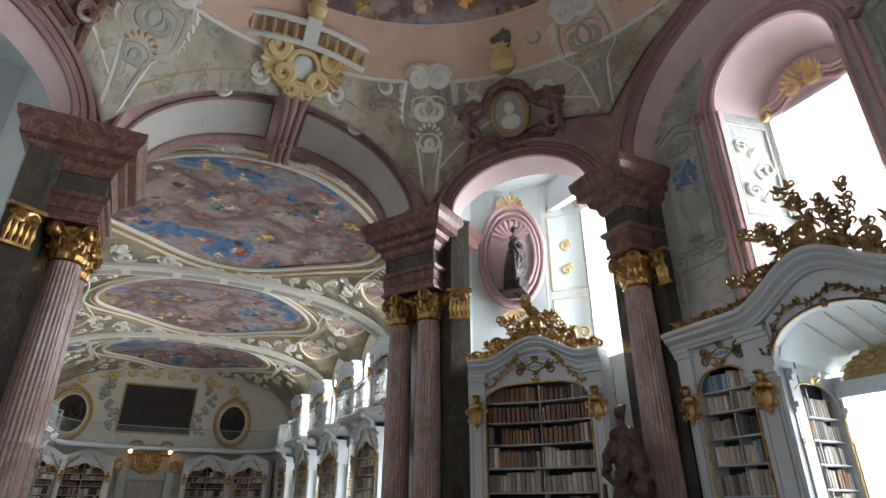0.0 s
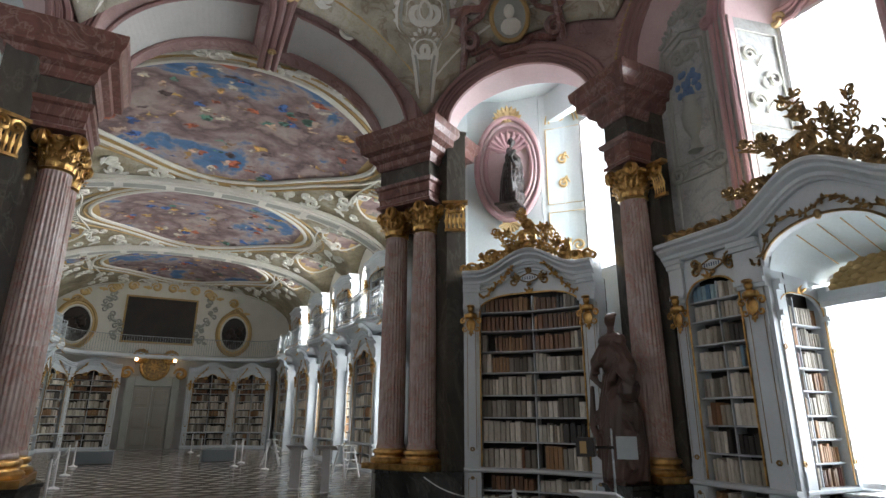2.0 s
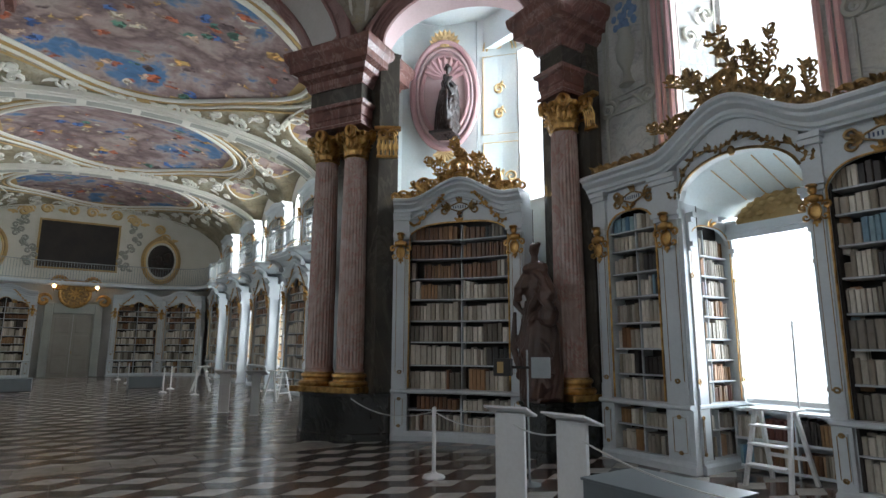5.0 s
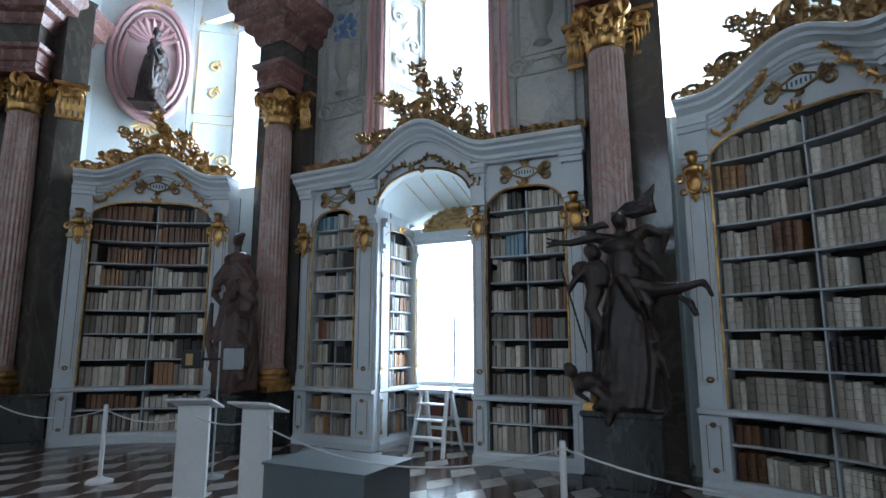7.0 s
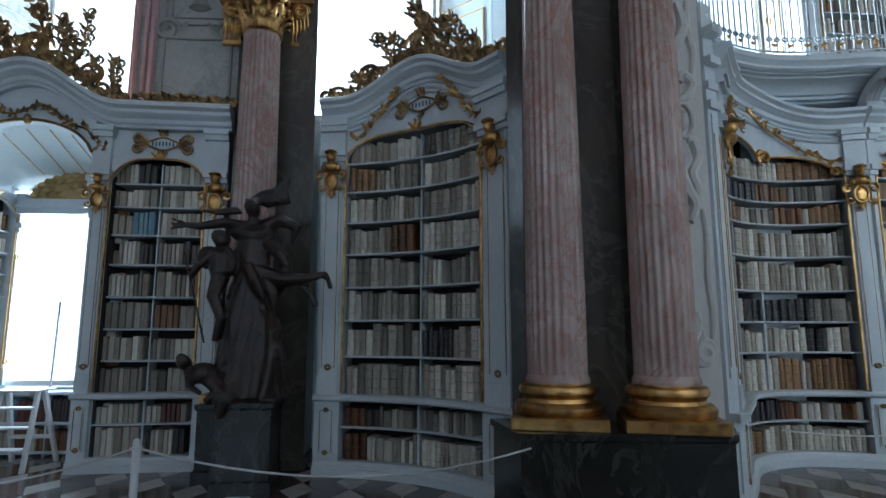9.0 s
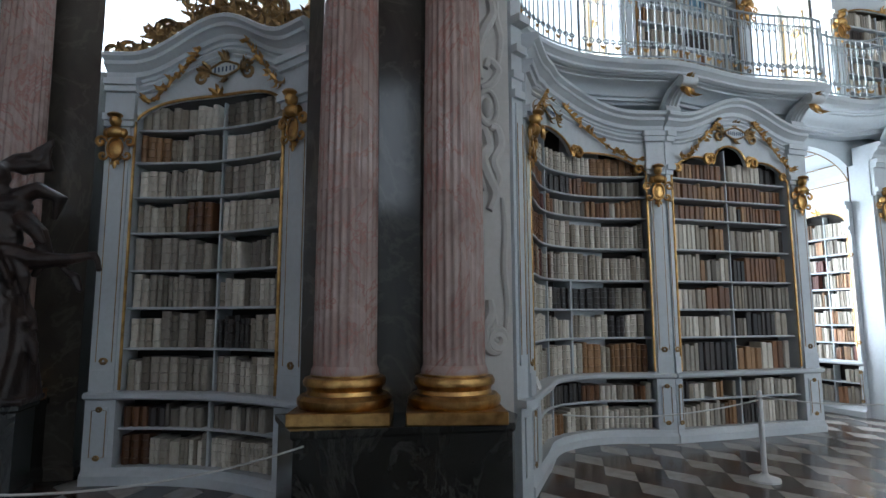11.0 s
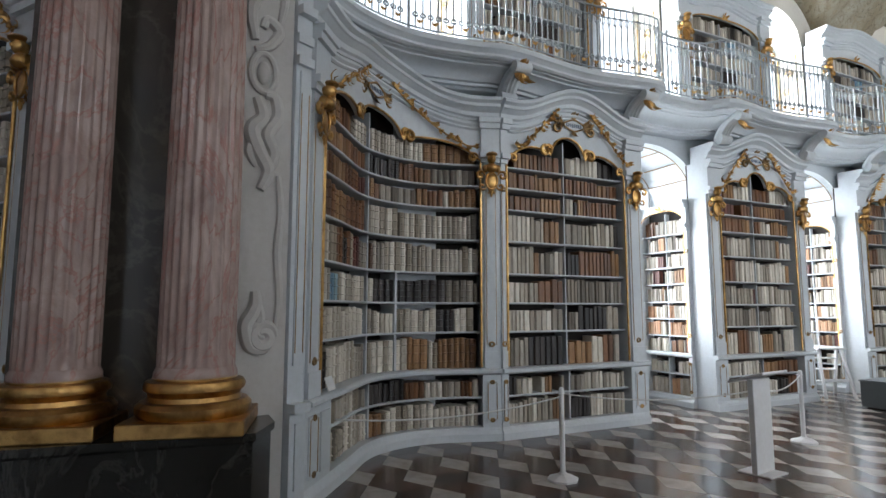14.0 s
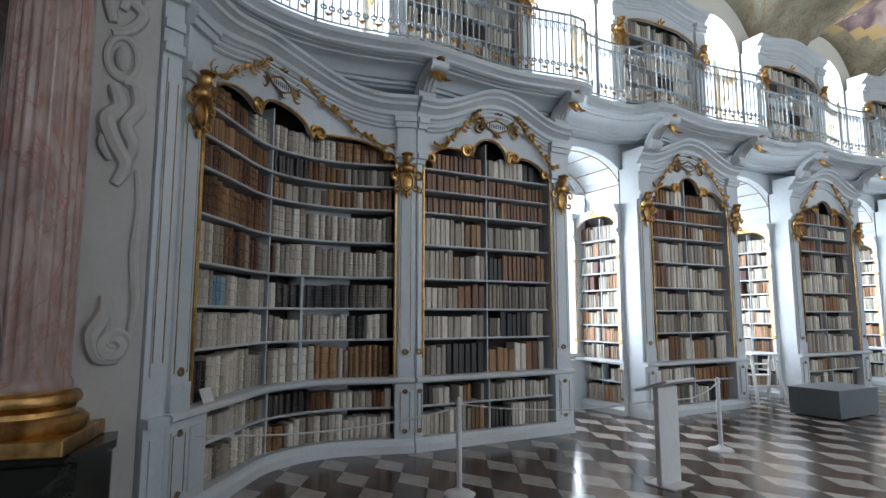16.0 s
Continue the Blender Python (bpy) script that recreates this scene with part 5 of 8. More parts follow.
            for _ in range(22):
                blob(bm, (g.uniform(-0.22, 0.22), -0.12 + g.uniform(-0.06, 0.06), 1.13 + g.uniform(-0.08, 0.18)), (0.055, 0.05, 0.055), 6)
            part("bouquet", bm, M_FLOWERS, root, "painted flowers", True)
        if L < 5 and abs((b_ - a).x) > 1 and abs((b_ - a).y) > 1:
            p = mid + inw * 0.33
            f = flat(p.x, p.y, 0.10)
            root = thing("portrait_medallion", "red-brown painted pediment with an oval grisaille portrait over the niche", "relief", "medallions over the niches")
            root.matrix_world = f @ Matrix.Translation((0, -0.08, -0.60)) @ Matrix.Scale(1.45, 4)
            bm = bmesh.new()
            bm.faces.new([bm.verts.new((0.24 * math.cos(q), -0.02, 0.28 + 0.30 * math.sin(q))) for q in np.linspace(0, 6.2832, 25)[:-1]])
            part("ground", bm, M_GREYSTUCCO, root)
            bm = bmesh.new()
            blob(bm, (0, -0.03, 0.36), (0.08, 0.03, 0.10), 8)
            blob(bm, (0, -0.03, 0.16), (0.15, 0.03, 0.12), 8)
            part("portrait_relief", bm, M_CREAM, root, "grey relief bust", True)
            bm = bmesh.new()
            tube(bm, [(0.26 * math.cos(q), -0.03, 0.28 + 0.32 * math.sin(q)) for q in np.linspace(0, 6.2832, 25)[:-1]], 0.035, 6, True)
            part("oval_frame", bm, M_OCHRE, root, "", True)
            bm = bmesh.new()
            for z_, w_ in ((-0.12, 0.55), (-0.02, 0.62)):
                tube(bm, [(-w_, -0.04, z_ - 0.10), (-0.3, -0.04, z_), (-0.2, -0.06, z_ - 0.12), (0.2, -0.06, z_ - 0.12), (0.3, -0.04, z_), (w_, -0.04, z_ - 0.10)], 0.05, 6)
            tube(bm, [(-0.75, -0.04, 0.30), (-0.62, -0.05, 0.50), (-0.38, -0.06, 0.46), (-0.22, -0.06, 0.66), (0, -0.07, 0.74), (0.22, -0.06, 0.66), (0.38, -0.06, 0.46), (0.62, -0.05, 0.50), (0.75, -0.04, 0.30)], 0.07, 8)
            tube(bm, [(-0.70, -0.04, 0.22), (-0.40, -0.05, 0.36), (-0.25, -0.05, 0.58), (0, -0.05, 0.64), (0.25, -0.05, 0.58), (0.40, -0.05, 0.36), (0.70, -0.04, 0.22)], 0.04, 8)
            for q in (-1, 1):
                tube(bm, [(q * 0.66, -0.04, 0.40), (q * 0.70, -0.04, -0.05), (q * 0.85, -0.03, -0.55), (q * 1.05, -0.02, -1.0)], [0.07, 0.06, 0.05, 0.04], 8)
                scroll(bm, Matrix.Translation((q * 0.74, -0.06, 0.05)), 0.25, 1.4, 0.04, q)
                box(bm, (q * 0.70 - 0.14, -0.10, 0.42), (q * 0.70 + 0.14, 0.02, 0.54))
            part("pediment", bm, M_REDMARBLE, root, "red-brown curved pediment", True)
            bm = bmesh.new()
            lathe(bm, [(0.05, 0.85), (0.16, 0.92), (0.20, 1.05), (0.14, 1.18), (0.10, 1.24), (0.16, 1.28)], 12)
            part("vase", bm, M_OCHRELIGHT, root, "ochre vase", True)
            bm = bmesh.new()
            g = random.Random(k)
            for _ in range(16):
                blob(bm, (g.uniform(-0.18, 0.18), g.uniform(-0.08, 0.04), 1.36 + g.uniform(-0.08, 0.14)), (0.06, 0.05, 0.06), 6)
            part("bouquet", bm, M_FLOWERS, root, "dark painted flowers", True)


pendentive_ornament()


def arch_keystones():
    """Clustered keystone with a gilded rosette at the top of the hall arches."""
    for y, e in ((9.95, 1), (-2.25, -1)):
        root = thing("keystone", "rose-brown fluted keystone with a small ochre rosette", "keystone", "keystones of the hall arches", (X0, y, 9.78))
        for k, x_ in enumerate((-0.16, 0.0, 0.16)):
            bm = bmesh.new()
            tube(bm, [(x_ * 1.8, -0.16 * e, 0.30), (x_ * 1.3, -0.12 * e, 0.05), (x_, 0.02 * e, -0.22), (x_ * 0.9, 0.5 * e, -0.45), (x_ * 0.9, 1.25 * e, -0.80)], [0.10, 0.085, 0.075, 0.07, 0.07], 8)
            part("flute", bm, M_MOULD, root, "", True)
        bm = bmesh.new()
        for i in range(8):
            a_ = i * 0.785
            blob(bm, (0.06 * math.cos(a_), 0.75 * e + 0.06 * math.sin(a_), -0.70), (0.04, 0.04, 0.025), 6)
        blob(bm, (0, 0.75 * e, -0.72), (0.04, 0.04, 0.03), 6)
        part("rosette", bm, M_OCHRE, root, "ochre rosette", True)


arch_keystones()


def arch_wall(name, a, b_, apex, depth, inset0, inset1, spring=7.62, soffit=None, face=None, out=None):
    """The vertical face above an arch between two corners of the octagon, and its soffit going outwards."""
    A, B = Vector(a), Vector(b_)
    t = (B - A).normalized()
    nrm = Vector((t.y, -t.x))
    if nrm.dot((A + B) / 2 - Vector((X0, Y0))) < 0:
        nrm = -nrm
    L = (B - A).length
    n = 40
    fr, so = bmesh.new(), bmesh.new()
    prev = None
    for s_a, s_b in ((0, inset0), (L - inset0, L)):
        pa, pb = A + t * s_a, A + t * s_b
        fr.faces.new([fr.verts.new((p.x, p.y, z)) for p, z in ((pa, 7.4), (pb, 7.4), (pb, dome_z(pb.x, pb.y) + 0.02), (pa, dome_z(pa.x, pa.y) + 0.02))])
    for i in range(n + 1):
        q = -1 + 2 * i / n
        s = L / 2 + q * (L / 2 - inset0)
        p = A + t * s
        zi = spring + (apex - spring) * math.sqrt(max(0, 1 - q * q))
        zo = max(dome_z(p.x, p.y) + 0.02, zi + 0.02)
        s1 = L / 2 + q * (L / 2 - inset0 - inset1)
        p1 = A + t * s1 + nrm * depth
        z1 = spring + (apex - spring - (inset1 + 0.25)) * math.sqrt(max(0, 1 - q * q))
        cur = [fr.verts.new((p.x, p.y, zi)), fr.verts.new((p.x, p.y, zo)), so.verts.new((p.x, p.y, zi)), so.verts.new((p1.x, p1.y, z1)),
               so.verts.new((p1.x, p1.y, max(zo, 10.4)))]
        if prev:
            fr.faces.new((prev[0], cur[0], cur[1], prev[1]))
            so.faces.new((prev[2], cur[2], cur[3], prev[3]))
            so.faces.new((prev[3], cur[3], cur[4], prev[4]))
        prev = cur
    part(name, fr, face or M_ARCH, None, "", False, "", "structure")
    part(name + "_soffit", so, soffit or M_ARCH, None, "", True, "", "structure")
    if depth > 1:
        for qa, qb in ((-0.965, -0.075), (0.075, 0.965)):
            bm = bmesh.new()
            prev = None
            rims = {0.2: [], 0.8: []}
            for i in range(33):
                q = math.sin(math.pi / 2 * (qa + (qb - qa) * i / 32))
                cur = []
                for f in (0.2, 0.8):
                    s = L / 2 + q * (L / 2 - inset0 - inset1 * f)
                    p = A + t * s + nrm * depth * f
                    z = spring + (apex - spring - (inset1 + 0.25) * f) * math.sqrt(max(0, 1 - q * q))
                    cur.append(bm.verts.new((p.x - 0.02 * q, p.y, z - 0.03)))
                    rims[f].append((p.x - 0.03 * q, p.y, z - 0.035))
                if prev:
                    bm.faces.new((prev[0], cur[0], cur[1], prev[1]))
                prev = cur
            part("arch_panel", bm, M_PLASTER, None, "", False, "", "structure")
            bm = bmesh.new()
            tube(bm, rims[0.2] + rims[0.8][::-1], 0.045, 6, True)
            part("arch_panel_moulding", bm, M_MOULD, None, "", True, "", "structure")
    # mouldings that follow the arch
    bm = bmesh.new()
    for k, (off, r, w) in enumerate(((0.03, 0.05, 0.04), (0.11, 0.03, 0.03), (0.18, 0.045, 0.04), (0.27, 0.03, 0.03), (0.36, 0.07, 0.06))):
        pts = []
        for q in np.linspace(-1, 1, 41):
            s = L / 2 + q * (L / 2 - inset0 + off)
            p = A + t * s - nrm * w
            pts.append((p.x, p.y, spring + (apex + off - spring) * math.sqrt(max(0, 1 - q * q))))
        tube(bm, pts, r, 6)
    part(name + "_moulding", bm, M_MOULD, None, "", True, "", "structure")
    if L > 5:
        bm = bmesh.new()
        for i in range(88):
            q = math.sin(math.radians(-80 + 160 * i / 87))
            p = A + t * (L / 2 + q * (L / 2 - inset0 + 0.46)) - nrm * 0.06
            blob(bm, (p.x, p.y, spring + (apex + 0.46 - spring) * math.sqrt(1 - q * q)), (0.045, 0.045, 0.035), 6)
        part(name + "_beading", bm, M_OCHRE, None, "", True, "", "structure")


arch_wall("wall_arch_hall_north", OCT[7], OCT[0], 10.0, 1.3, 0.15, 0.45)
arch_wall("wall_arch_hall_south", OCT[3], OCT[4], 10.0, 1.3, 0.15, 0.45)
arch_wall("wall_arch_bay_east", OCT[1], OCT[2], 9.9, 0.5, 0.35, 0.1, soffit=M_PINKWALL)
arch_wall("wall_arch_bay_west", OCT[5], OCT[6], 9.9, 0.5, 0.35, 0.1, soffit=M_PINKWALL)
for i, (p, q) in enumerate(((OCT[0], OCT[1]), (OCT[2], OCT[3]), (OCT[4], OCT[5]), (OCT[6], OCT[7]))):
    arch_wall("wall_arch_niche", p, q, 8.75, 0.35, 0.55, 0.0, soffit=M_PINKWALL)


def wall_run(name, pts, z0, z1, mat, thick=0.25, room=(1.5, 3.8)):
    ln = Line(pts, room)
    bm = bmesh.new()
    panel(bm, ln, 0, ln.length, z0, z1, -thick, 0)
    return part(name, bm, mat, None, "", False, "", "structure")


# middle room, east side: window bay
def bay(sign):
    def mx(x):
        return x if sign > 0 else mirror_x(x)
    s = "east" if sign > 0 else "west"

    def blk(name, lo, hi, mat):
        x0, x1 = sorted((mx(lo[0]), mx(hi[0])))
        return block(name, (x0, lo[1], lo[2]), (x1, hi[1], hi[2]), mat)
    # piers on both sides of the window, lower storey behind the cases
    blk("wall_bay_" + s, (7.85, 4.88, 0), (9.0, 7.0, 4.4), M_WHITE)
    blk("wall_bay_" + s, (7.85, 0.6, 0), (9.0, 2.72, 4.4), M_WHITE)
    def prism(name, plan, z0, z1, mat):
        bm = bmesh.new()
        outline_tiers(bm, [(mx(px), py) for px, py in plan], [(0, z0), (0, z1)])
        part(name, bm, mat, None, "", False, "", "structure")
    for k in (1, -1):
        def my(y):
            return 3.82 + k * (y - 3.82)
        prism("wall_bay_upper_" + s, [(7.75, my(4.83)), (8.95, my(4.56)), (8.95, my(7.02)), (7.75, my(7.02))], 4.4, 12, M_WALLPAINT)
        jamb = Line([(mx(7.765), my(4.815)), (mx(8.78), my(4.588))], (X0, 3.8))
        bm = bmesh.new()
        for q0, q1, z0, z1 in ((0.12, 0.92, 4.75, 6.0), (0.12, 0.92, 6.15, 7.9)):
            tube(bm, [jamb.at(q0, 0.01, z0), jamb.at(q1, 0.01, z0), jamb.at(q1, 0.01, z1), jamb.at(q0, 0.01, z1)], 0.018, 5, True)
        for q, z, f in ((0.45, 7.45, 1), (0.60, 7.05, -1), (0.5, 6.6, 1), (0.5, 5.4, -1)):
            scroll(bm, jamb.stand(q, 0.012, z), 0.28, 1.4, 0.026, f)
            leaf(bm, jamb.stand(q, 0.01, z - 0.2) @ Matrix.Rotation(0.5 * f, 4, "Y"), 0.25, 0.10, 0.2)
        part("trim_jamb_panel", bm, M_CREAM, None, "", True, "", "structure")
        bm = bmesh.new()
        panel(bm, jamb, 0.002, 0.10, 4.6, 8.15, 0, 0.02)
        part("trim_jamb_edge", bm, M_ROSELIGHT, None, "", False, "", "structure")
    bm = bmesh.new()
    prev = None
    for i in range(25):
        t = -1 + i / 12
        rise = math.sqrt(max(0, 1 - t * t))
        cur = [bm.verts.new((mx(7.75), 3.82 + 1.01 * t, 8.15 + 0.95 * rise)), bm.verts.new((mx(7.75), 3.82 + 1.01 * t, 12)), bm.verts.new((mx(8.80), 3.82 + 0.775 * t, 8.15 + 0.80 * rise)), bm.verts.new((mx(8.80), 3.82 + 0.775 * t, 12))]
        if prev:
            bm.faces.new((prev[0], cur[0], cur[1], prev[1]))
            bm.faces.new((prev[0], prev[2], cur[2], cur[0]))
            bm.faces.new((prev[2], prev[3], cur[3], cur[2]))
        prev = cur
    part("wall_bay_arch_" + s, bm, M_PINKWALL, None, "", True, "", "structure")
    blk("wall_tympanum_" + s, (8.80, 3.03, 8.15), (8.90, 4.61, 9.1), M_PINKWALL)
    bm = bmesh.new()
    for dz, r in ((0.0, 0.05), (0.13, 0.035), (0.22, 0.05)):
        tube(bm, smooth_path([(mx(8.76 - dz * 0.2), 3.82 + q, 8.16 + dz + h) for q, h in ((-0.76, 0.0), (-0.5, -0.02), (-0.3, 0.10), (0, 0.16), (0.3, 0.10), (0.5, -0.02), (0.76, 0.0))], 4), r, 6)
    part("trim_window_lintel", bm, M_ROSE, None, "", True, "", "structure")
    blk("window_sill_upper_" + s, (7.76, 2.99, 4.42), (9.0, 4.56, 4.6), M_WHITE)
    blk("window_parapet_" + s, (8.62, 2.725, 0), (9.0, 4.875, 0.86), M_WHITE)
    bm = bmesh.new()
    rx = Matrix.Translation((mx(8.74), 3.82, 8.42)) @ Matrix.Rotation(-math.pi / 2 * sign, 4, "Z")
    for i in range(9):
        leaf(bm, rx @ Matrix.Rotation((i - 4) * 0.35, 4, "Y"), 0.42, 0.16, 0.3)
    for q in (-1, 1):
        scroll(bm, rx @ Matrix.Translation((q * 0.35, -0.03, -0.02)), 0.30, 1.4, 0.045, q)
        scroll(bm, rx @ Matrix.Translation((q * 0.62, -0.03, -0.22)), 0.24, 1.3, 0.04, -q)
    part("trim_window_shell", bm, M_OCHRELIGHT, None, "", True, "", "structure")
    bm = bmesh.new()
    for rr, w_ in ((1.04, 0.055), (1.17, 0.04), (1.27, 0.06)):
        tube(bm, [(mx(7.73), 3.82 + rr * math.cos(t), 8.15 + (rr - 0.06) * math.sin(t)) for t in np.linspace(0, math.pi, 21)], w_, 6)
        for q in (-1, 1):
            tube(bm, [(mx(7.73), 3.82 + q * rr, z_) for z_ in (8.15, 6.0, 4.65)], w_ * 0.8, 6)
            scroll(bm, Matrix.Translation((mx(7.71), 3.82 + q * 1.2, 8.2)) @ Matrix.Rotation(-math.pi / 2 * sign, 4, "Z"), 0.22, 1.5, 0.04, q)
    part("trim_window_surround", bm, M_ROSE, None, "", True, "", "structure")
    for yc in (5.68, 1.96):
        bm = bmesh.new()
        for w_, z0_, z1_ in ((0.45, 4.75, 5.6), (0.45, 5.8, 8.2), (0.37, 5.9, 8.05)):
            q_ = [(mx(7.74), yc - w_, z0_), (mx(7.74), yc + w_, z0_), (mx(7.74), yc + w_, z1_), (mx(7.74), yc, z1_ + (0.2 if z1_ > 7 else 0)), (mx(7.74), yc - w_, z1_)]
            tube(bm, q_, 0.03, 5, True)
        face = Matrix.Rotation(-math.pi / 2 * sign, 4, "Z")
        for z_, sz, f in ((8.45, 0.34, 1), (8.75, 0.26, -1), (5.72, 0.3, 1), (7.9, 0.3, -1), (9.1, 0.36, 1)):
            for q in (-1, 1):
                scroll(bm, Matrix.Translation((mx(7.74), yc + q * 0.26, z_)) @ face, sz, 1.5, 0.035, f * q)
                leaf(bm, Matrix.Translation((mx(7.74), yc + q * 0.3, z_ - 0.1)) @ face @ Matrix.Rotation(q * 0.7, 4, "Y"), 0.28, 0.11, 0.2)
        part("trim_wall_panel", bm, M_GREYSTUCCO, None, "", True, "", "structure")
        bm = bmesh.new()
        lathe(bm, [(0.05, 6.0), (0.16, 6.05), (0.10, 6.15), (0.08, 6.3), (0.17, 6.5), (0.20, 6.75), (0.12, 6.95), (0.15, 7.05)], 14, (mx(7.78), yc))
        part("trim_wall_vase", bm, M_GREYSTUCCO, None, "", True, "", "structure")
        bm = bmesh.new()
        g = random.Random(int(yc * 10))
        for _ in range(26):
            blob(bm, (mx(7.74), yc + g.uniform(-0.22, 0.22), 7.2 + g.uniform(-0.12, 0.35)), (0.03, 0.06, 0.07), 6)
        part("trim_wall_flowers", bm, M_SKYBLUE, None, "", True, "", "structure")
    window_light(mx(8.8), 3.8, 2.3, 2.1, 2.85, 110, sign)
    window_light(mx(8.85), 3.82, 6.38, 1.56, 3.55, 270, sign)
    # arched head of the lower bay
    bm = bmesh.new()
    prev = None
    for i in range(17):
        t = -1 + i / 8
        z = 3.72 + 0.52 * math.sqrt(max(0, 1 - t * t))
        z2 = 3.62 + 0.25 * math.sqrt(max(0, 1 - t * t))
        cur = [bm.verts.new((mx(7.45), 3.8 + 0.815 * t, z)), bm.verts.new((mx(8.7), 3.8 + 0.815 * t, z2)), bm.verts.new((mx(8.7), 3.8 + 0.815 * t, 4.4)), bm.verts.new((mx(7.45), 3.8 + 0.815 * t, 4.4))]
        if prev:
            bm.faces.new((prev[0], cur[0], cur[1], prev[1]))
            bm.faces.new((prev[3], cur[3], cur[2], prev[2]))
        prev = cur
    part("window_vault_" + s, bm, M_PALEWALL, None, "", True, "", "structure")
    # niches behind the diagonal cases: floor at the cornice, curved back wall, window at the outer wall
    for k in (1, -1):
        def my(y):
            return y if k > 0 else 2 * Y0 - y
        wall_run("wall_niche_" + s, [(mx(5.45), my(10.6)), (mx(6.2), my(10.7)), (mx(7.1), my(10.3)), (mx(7.6), my(9.7))], 0, 10, M_PALEWALL, 0.2, (mx(5.5), my(8)))
        wall_run("wall_niche_" + s, [(mx(7.61), my(9.69)), (mx(8.0), my(9.34)), (mx(8.32), my(8.92))], 0, 10, M_PALEWALL, 0.2, (mx(5.5), my(8)))
        wall_run("wall_niche_return_" + s, [(mx(8.0), my(7.2)), (mx(7.5), my(6.95))], 0, 10, M_PALEWALL, 0.2, (mx(6.5), my(8.5)))
        wall_run("wall_niche_sill_" + s, [(mx(7.45), my(7.0)), (mx(7.9), my(7.3)), (mx(7.7), my(9.9))], 0, 4.6, M_PALEWALL, 0.2, (mx(5.5), my(8)))
        wall_run("wall_niche_head_" + s, [(mx(7.45), my(7.0)), (mx(7.9), my(7.3)), (mx(7.7), my(9.9))], 8.5, 10.5, M_PALEWALL, 0.2, (mx(5.5), my(8)))
        x0, x1 = sorted((mx(5.4), mx(8.3)))
        y0, y1 = sorted((my(7.2), my(10.9)))
        bm = bmesh.new()
        lo_ = [bm.verts.new((mx(px), my(py), 9.25)) for px, py in ((5.0, 10.2), (7.45, 6.95), (8.3, 7.1), (8.3, 10.9), (5.0, 10.9))]
        bm.faces.new(lo_)
        part("ceiling_niche_" + s, bm, M_PALEWALL, None, "", False, "", "structure")
        wl = Line([(mx(7.64), my(9.66)), (mx(8.0), my(9.33)), (mx(8.30), my(8.93))], (mx(5.5), my(8)))
        bm = bmesh.new()
        for r_ in (0.30, 0.38):
            tube(bm, [wl.at(wl.length / 2 + r_ * math.cos(a_), 0.012, 8.45 + r_ * 1.2 * math.sin(a_)) for a_ in np.linspace(0, math.pi, 15)], 0.022, 5)
        for z0, z1 in ((4.9, 6.2), (6.4, 8.3)):
            q_ = [wl.at(0.10, 0.01, z0), wl.at(wl.length - 0.08, 0.01, z0), wl.at(wl.length - 0.08, 0.01, z1), wl.at(0.10, 0.01, z1)]
            tube(bm, q_, 0.016, 5, True)
        for z in (5.4, 6.9, 7.5, 8.6):
            scroll(bm, wl.stand(wl.length * 0.6, 0.01, z), 0.24, 1.4, 0.022, 1 if z > 6 else -1)
            leaf(bm, wl.stand(wl.length * 0.45, 0.01, z) @ Matrix.Rotation(0.6, 4, "Y"), 0.22, 0.10, 0.2)
        part("trim_niche_panel", bm, M_OCHRELIGHT, None, "", True, "", "structure")
        window_light(mx(8.25), my(8.08), 6.5, 1.72, 3.7, 270, sign, 178)


bay(1)
bay(-1)

# floor of patterned marble
S = 0.36


